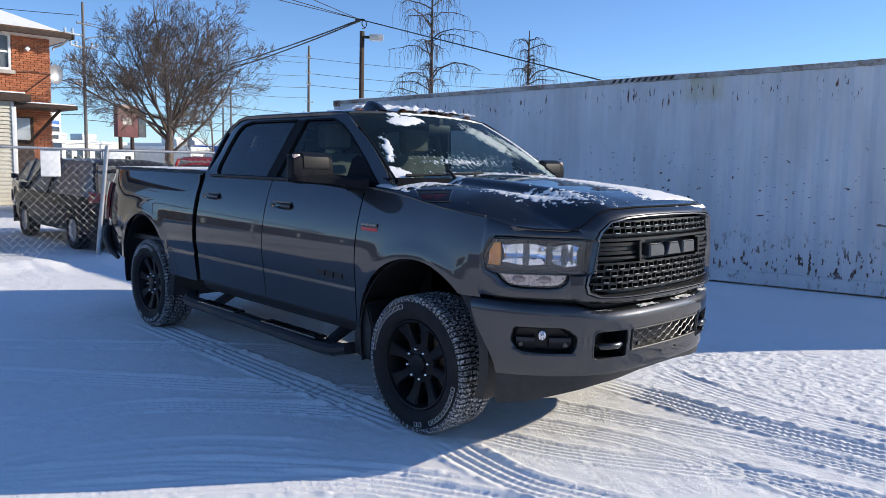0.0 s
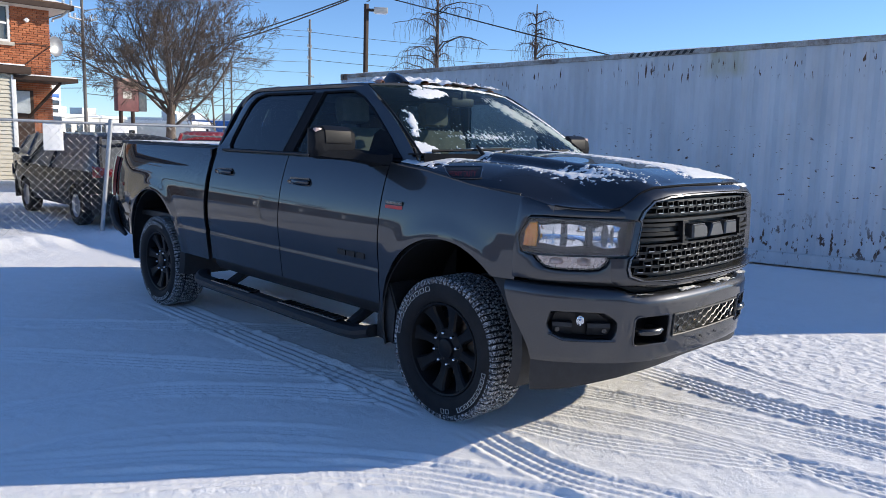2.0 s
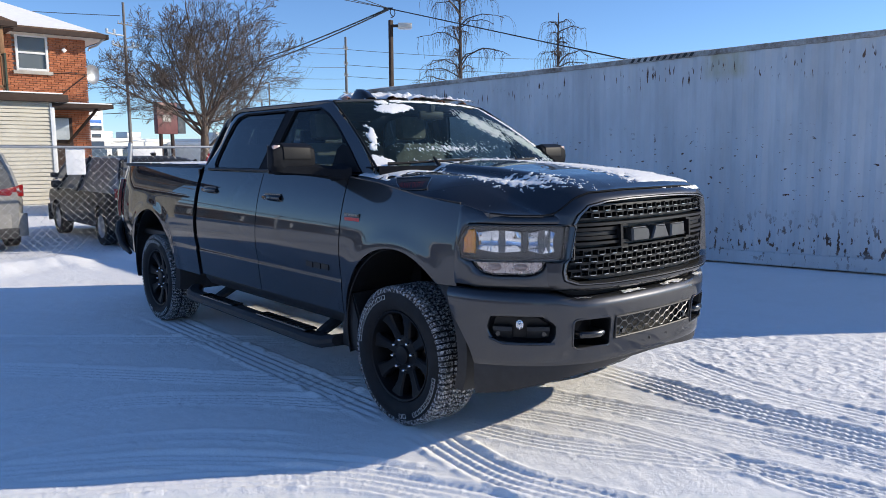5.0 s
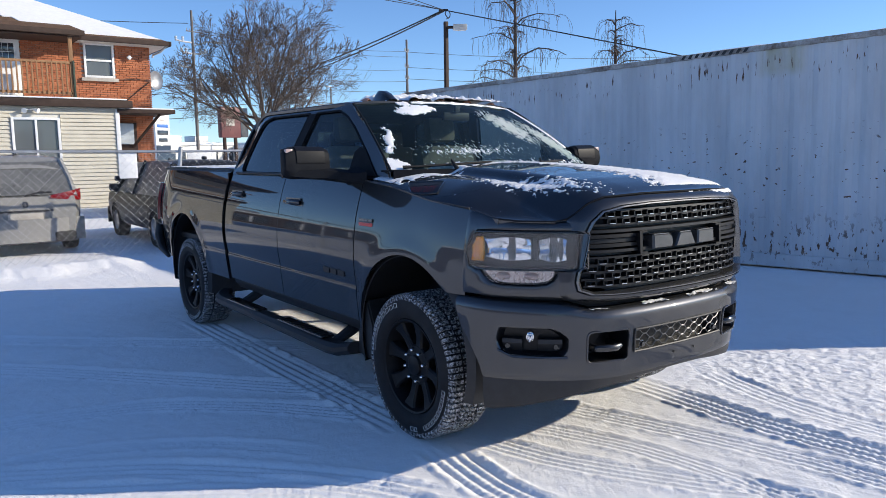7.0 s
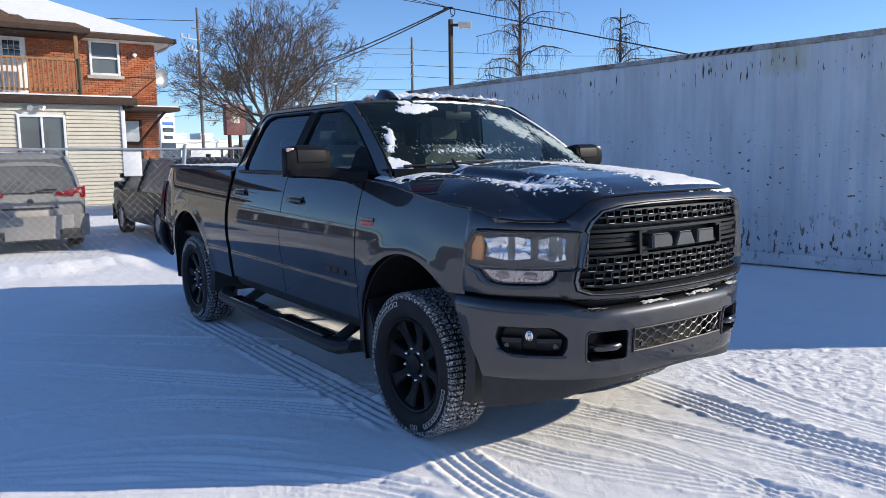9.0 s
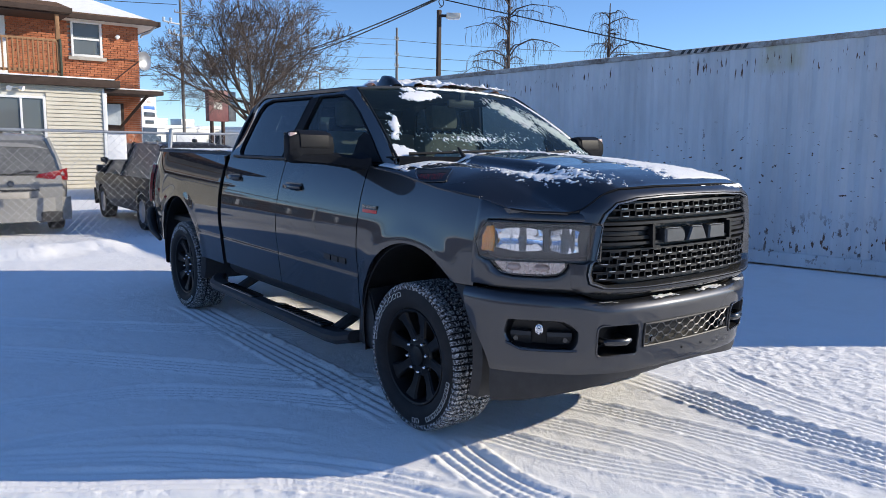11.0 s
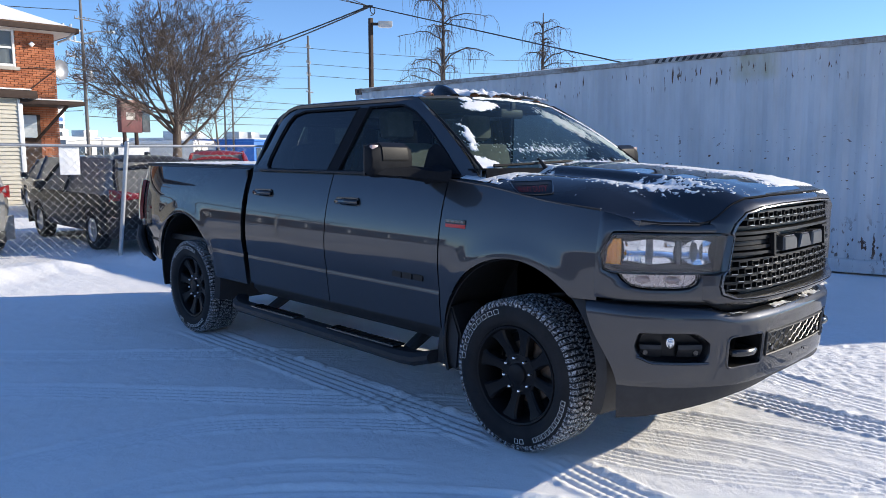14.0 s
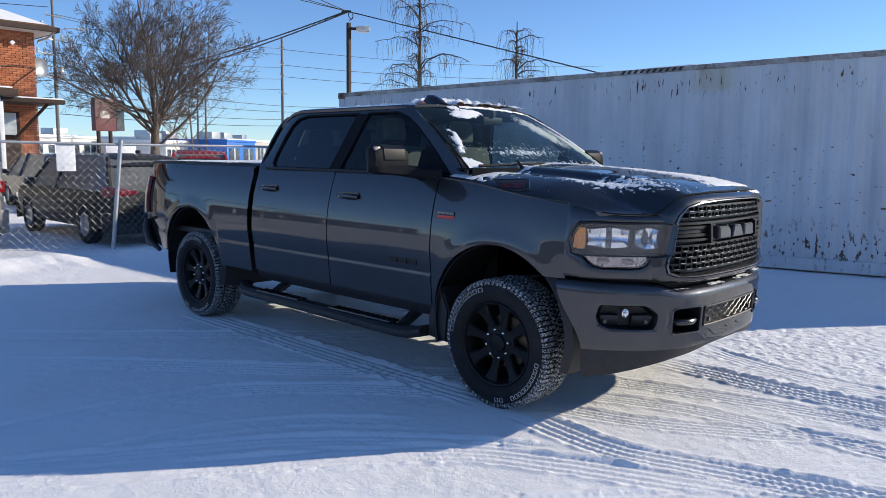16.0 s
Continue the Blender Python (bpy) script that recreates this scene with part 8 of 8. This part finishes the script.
# ---- bare trees ----
def branch_tree(name, base, height, seed, label, spread_=0.62, levels=5, trunk_r=0.17, fork=0.22, droop=0.0, count=(5, 4, 4, 3, 3), thick=1.0, lean=0.0, material=None):
    rnd = random.Random(seed)
    root = thing(name, pose(*base), label, "tree")
    trunk_bm, limb_bm = bmesh.new(), bmesh.new()

    def grow(p, d, length, r, level):
        steps = 5 if level < 3 else 4
        pts, radii = [p.copy()], [r]
        q, dd = p.copy(), d.copy()
        for k in range(steps):
            bend = 0.16 if level else 0.05
            dd = (dd + Vector((rnd.uniform(-1, 1), rnd.uniform(-1, 1), rnd.uniform(-0.6, 0.8))) * bend)
            dd.z += (0.05 if droop == 0 else -droop * level * 0.35)
            dd.normalize()
            q = q + dd * (length / steps)
            pts.append(q.copy())
            radii.append(r * (1 - 0.62 * (k + 1) / steps))
        sides = 10 if level == 0 else 6 if level == 1 else 4 if level == 2 else 3
        tube(trunk_bm if level == 0 else limb_bm, pts, [max(x, 0.006 * thick) for x in radii], sides, level == 0)
        if level >= levels - 1:
            return
        n = count[level] + rnd.randint(-1, 1)
        for k in range(max(2, n)):
            t = fork + (1 - fork) * (k + rnd.random()) / n if level else fork + (1 - fork) * rnd.random()
            i = min(int(t * steps), steps - 1)
            o = pts[i].lerp(pts[i + 1], t * steps - i)
            side = Vector((rnd.uniform(-1, 1), rnd.uniform(-1, 1), rnd.uniform(-0.25, 0.45))).normalized()
            nd = (dd.lerp(side, spread_) + Vector((0, 0, 0.12 if not droop else 0))).normalized()
            grow(o, nd, length * rnd.uniform(0.52, 0.78), max(radii[i] * rnd.uniform(0.42, 0.6), 0.006 * thick), level + 1)
        if level:
            grow(pts[-1], dd, length * 0.55, radii[-1], level + 1)
    grow(Vector((0, 0, -0.2)), Vector((lean, lean, 1)).normalized(), height, trunk_r, 0)
    part("trunk", trunk_bm, material or BARK, root)
    tagged(part("branch_mass", limb_bm, material or BARK, root, "bare twigs and branches"), kind="stuff")
    return root


def spreading_tree():
    """The wide bare tree: a short trunk that forks low into many limbs that fan out and sweep upwards."""
    root = thing("bare_tree", pose(-26.5, 9.47, 0), "wide bare deciduous tree with a dense fan of twigs", "tree")
    rnd = random.Random(21)
    trunk_bm = bmesh.new()
    tube(trunk_bm, [(0, 0, -0.2), (0.03, 0.0, 0.8), (0.0, 0.04, 1.7), (0.02, 0.05, 2.5), (0.0, 0.1, 3.4)], [0.27, 0.21, 0.18, 0.15, 0.10], 12)
    part("trunk", trunk_bm, TREE_BARK, root)
    bm = bmesh.new()
    counts, sides = (7, 7, 5, 4), (6, 5, 3, 3, 3)

    def grow(p, d, length, r, level):
        steps = (6, 5, 4, 3, 2)[level]
        pts, radii, q, dd = [p.copy()], [r], p.copy(), d.copy()
        for k in range(steps):
            jolt = Vector((rnd.uniform(-1, 1), rnd.uniform(-1, 1), rnd.uniform(-0.7, 0.7))) * (0.085 + 0.012 * level)
            dd = (dd + jolt + Vector((0, 0, 0.055 if level < 3 else 0.03))).normalized()
            q = q + dd * (length / steps)
            pts.append(q.copy())
            radii.append(max(0.0058, r * (1 - 0.66 * (k + 1) / steps)))
        tube(bm, pts, radii, sides[level], False)
        if level >= 4:
            return
        n = counts[level]
        for k in range(n):
            t = 0.22 + 0.78 * (k + rnd.random()) / n
            i = min(int(t * steps), steps - 1)
            way = (pts[i + 1] - pts[i]).normalized()
            side = way.cross(Vector((rnd.uniform(-1, 1), rnd.uniform(-1, 1), rnd.uniform(-1, 1)))).normalized()
            nd = (way * 0.78 + side * rnd.uniform(0.45, 0.8)).normalized()
            grow(pts[i].lerp(pts[i + 1], min(1, t * steps - i)), nd, length * rnd.uniform(0.40, 0.60) * (1.15 - 0.4 * t), max(0.0058, radii[i] * 0.5), level + 1)
    for k in range(17):
        a = 2.4 * k + rnd.uniform(-0.3, 0.3)
        up = (0.10, 0.35, 0.65, 1.0, 1.6, 3.0)[k % 6] + rnd.uniform(-0.05, 0.1)
        grow(Vector((0, 0.05, rnd.uniform(1.7, 3.2))), Vector((math.cos(a), math.sin(a), up)).normalized(), rnd.uniform(3.6, 4.4) if up > 0.3 else rnd.uniform(2.9, 3.6), 0.066, 0)
    tagged(part("branch_mass", bm, TREE_BARK, root, "dense bare limbs and twigs"), kind="stuff")


spreading_tree()


def weeping_birch(base, height, seed, n_main, reach, label):
    root = thing("bare_birch", pose(*base), label, "tree")
    rnd = random.Random(seed)
    bm = bmesh.new()
    tube(bm, [(0, 0, -0.2), (0.03, 0.02, height * 0.4), (-0.02, 0.04, height * 0.75), (0.0, 0.0, height)], [0.12, 0.085, 0.05, 0.015], 10)
    part("trunk", bm, TWIG, root)
    bm = bmesh.new()
    for k in range(n_main):
        z = height * (0.30 + 0.66 * (k + rnd.random()) / n_main)
        a = rnd.uniform(0, 2 * math.pi)
        L = reach * (1.2 - 0.85 * z / height) * rnd.uniform(0.45, 1.1)
        rise = rnd.uniform(0.5, 1.3)
        pts = [Vector((L * t * math.cos(a + 0.5 * t * math.sin(k)), L * t * math.sin(a + 0.5 * t * math.sin(k)), z + L * (rise * t - (rise * 0.85) * t * t))) + Vector((rnd.uniform(-0.05, 0.05), rnd.uniform(-0.05, 0.05), rnd.uniform(-0.05, 0.05))) for t in np.linspace(0, 1, 7)]
        tube(bm, pts, [0.022 * (1 - 0.8 * t) + 0.005 for t in np.linspace(0, 1, 7)], 4, False)
        for j in range(15):
            t = rnd.uniform(0.25, 1)
            i = min(5, int(t * 6))
            o = pts[i].lerp(pts[i + 1], t * 6 - i)
            b = rnd.uniform(0, 2 * math.pi)
            l2, out, up = rnd.uniform(0.3, 1.25), rnd.uniform(0.15, 0.7), rnd.uniform(0.0, 0.4)
            tw = [o + Vector((out * l2 * (1 - (1 - u) ** 2) * math.cos(b), out * l2 * (1 - (1 - u) ** 2) * math.sin(b), l2 * (up * u - (up + 0.7) * u * u))) + Vector((rnd.uniform(-0.04, 0.04), rnd.uniform(-0.04, 0.04), 0)) for u in np.linspace(0, 1, 6)]
            tube(bm, tw, 0.0052, 3, False)
    tagged(part("branch_mass", bm, TWIG, root, "thin drooping twigs"), kind="stuff")


weeping_birch((-17.08, 15.18, 0), 8.4, 5, 40, 2.9, "tall bare birch with drooping twigs behind the container")
weeping_birch((-13.75, 16.70, 0), 6.3, 9, 26, 1.9, "smaller bare birch with hanging twigs")
branch_tree("bare_tree", (-44.2, 20.7, 0), 4.6, 44, "small bare tree by the roadside", 0.6, 4, 0.1, 0.25, 0.0, (7, 4, 3, 2))

# ---- signs and low buildings along the road ----
root = thing("pylon_sign", pose(-44.0, 14.7, 0, 0, 0, 18) @ Matrix.Scale(0.73, 4), "tall red roadside sign with a plain white mark", "sign")
bm = bmesh.new()
box(bm, (-0.25, -1.05, 3.85), (0.25, 1.05, 6.55), 0.05)
part("sign_box", bm, RED_SIGN, root)
bm = bmesh.new()
box(bm, (0.25, -0.55, 4.9), (0.27, 0.35, 5.5), 0.01)
part("sign_mark", bm, STONE, root)
bm = bmesh.new()
box(bm, (-0.25, 1.06, 3.9), (0.25, 1.9, 6.5), 0.05)
part("sign_side_panel", bm, DARK_PANE, root)
bm = bmesh.new()
for y in (-0.6, 0.6):
    tube(bm, [(0, y, 0), (0, y, 3.9)], 0.16, 8)
part("sign_posts", bm, BROWN_TRIM, root)
root = thing("dealer_sign", pose(-41.7, 9.72, -0.285, 0, 0, 20) @ Matrix.Scale(1.176, 4), "white upright roadside sign with plain blue and grey bars", "sign")
bm = bmesh.new()
box(bm, (-0.12, -0.42, 0), (0.12, 0.42, 3.68), 0.03)
part("sign_box", bm, VINYL, root)
for z, h, w, mt in ((3.15, 0.16, 0.62, BLUE_SIGN), (2.82, 0.22, 0.62, DARK_PANE), (2.46, 0.18, 0.5, DARK_PANE), (3.42, 0.10, 0.26, STONE)):
    bm = bmesh.new()
    box(bm, (0.12, -w / 2, z - h / 2), (0.135, w / 2, z + h / 2), 0.01)
    part("sign_bar", bm, mt, root)
bm = bmesh.new()
box(bm, (0.12, -0.40, 0.0), (0.14, 0.40, 2.2), 0.01)
part("sign_foot", bm, DARK_PANE, root)


def low_building(name, x, y, yaw, L, D, H, wall, label, windows=5, band=None):
    root = thing(name, pose(x, y, 0, 0, 0, yaw), label, "building")
    bm = bmesh.new()
    box(bm, (-D, -L / 2, 0), (0, L / 2, H), 0.05)
    part("wall", bm, wall, root)
    bm = bmesh.new()
    box(bm, (-D - 0.1, -L / 2 - 0.1, H), (0.12, L / 2 + 0.1, H + 0.25), 0.03)
    part("parapet", bm, band or VINYL, root)
    bm = bmesh.new()
    box(bm, (-D, -L / 2, H + 0.25), (0.0, L / 2, H + 0.33), 0.03)
    part("roof_snow", bm, SNOW, root)
    for k in range(windows):
        w = L / windows
        bm = bmesh.new()
        box(bm, (-0.05, -L / 2 + w * (k + 0.15), 0.6), (0.04, -L / 2 + w * (k + 0.85), min(H - 0.7, 2.6)), 0.02)
        win = part("window", bm, DARK_PANE, root)
        bm = bmesh.new()
        box(bm, (0.0, -L / 2 + w * (k + 0.47), 0.6), (0.06, -L / 2 + w * (k + 0.53), min(H - 0.7, 2.6)), 0.01)
        part("mullion", bm, VINYL, win)
    for k in range(2):
        bm = bmesh.new()
        yy = -L * 0.25 + k * L * 0.42
        box(bm, (-D * 0.6, yy, H + 0.2), (-D * 0.6 + 2, yy + 1.9, H + 1.15), 0.05)
        part("roof_unit", bm, STEEL, root)
    return root


low_building("white_shop", -82.0, 26.0, 20, 9.0, 9.0, 2.9, CREAM, "low white shop building with snow on its roof", 4)
low_building("white_shop", -76.5, 37.2, 26, 7.5, 9.0, 2.55, CREAM, "low white shop building with a row of windows", 4)
low_building("blue_shop", -74.0, 42.6, 30, 6.6, 8.0, 2.8, BLUE_SIGN, "bright blue shop front", 2, BLUE_SIGN)
low_building("brown_shop", -84.0, 40.0, 26, 8.0, 8.0, 3.0, SHINGLE, "brown low commercial building", 3)
low_building("grey_shop", -95.0, 58.0, 36, 26.0, 10.0, 3.2, STONE, "long grey commercial building by the road", 8)
low_building("white_shop", -70.0, 14.0, 12, 12.0, 9.0, 2.7, CREAM, "low pale building beyond the house", 4)

# ---- plain surroundings behind the camera, seen only mirrored in the paint ----
# assumed out-of-view buildings and cars, added to break the low sky in reflections
low_building("brown_shop", 14.0, -46.0, -90, 60.0, 12.0, 4.0, DARK_BRICK, "assumed long brown building out of view, added for reflections", 12)
low_building("brown_shop", 52.0, -8.0, 180, 40.0, 12.0, 4.6, DARK_BRICK, "assumed brown building out of view, added for bumper and side reflections", 8)
low_building("brown_shop", -46.0, -27.0, 8, 34.0, 12.0, 3.1, DARK_BRICK, "assumed dark building out of view, added to darken the door reflections", 9)
low_building("brown_shop", -36.0, -58.0, -48, 34.0, 12.0, 3.6, DARK_BRICK, "assumed dark corner building out of view, added to darken reflections", 9)
for k in range(7):
    build_car("parked_car", pose(-14 + k * 6.3, -27, 0, 0, 0, 90 + 4 * math.sin(k)), DARK_PAINT if k % 3 else SILVER, "assumed parked car out of view, added for reflections", 4.5, 1.84, 1.55)
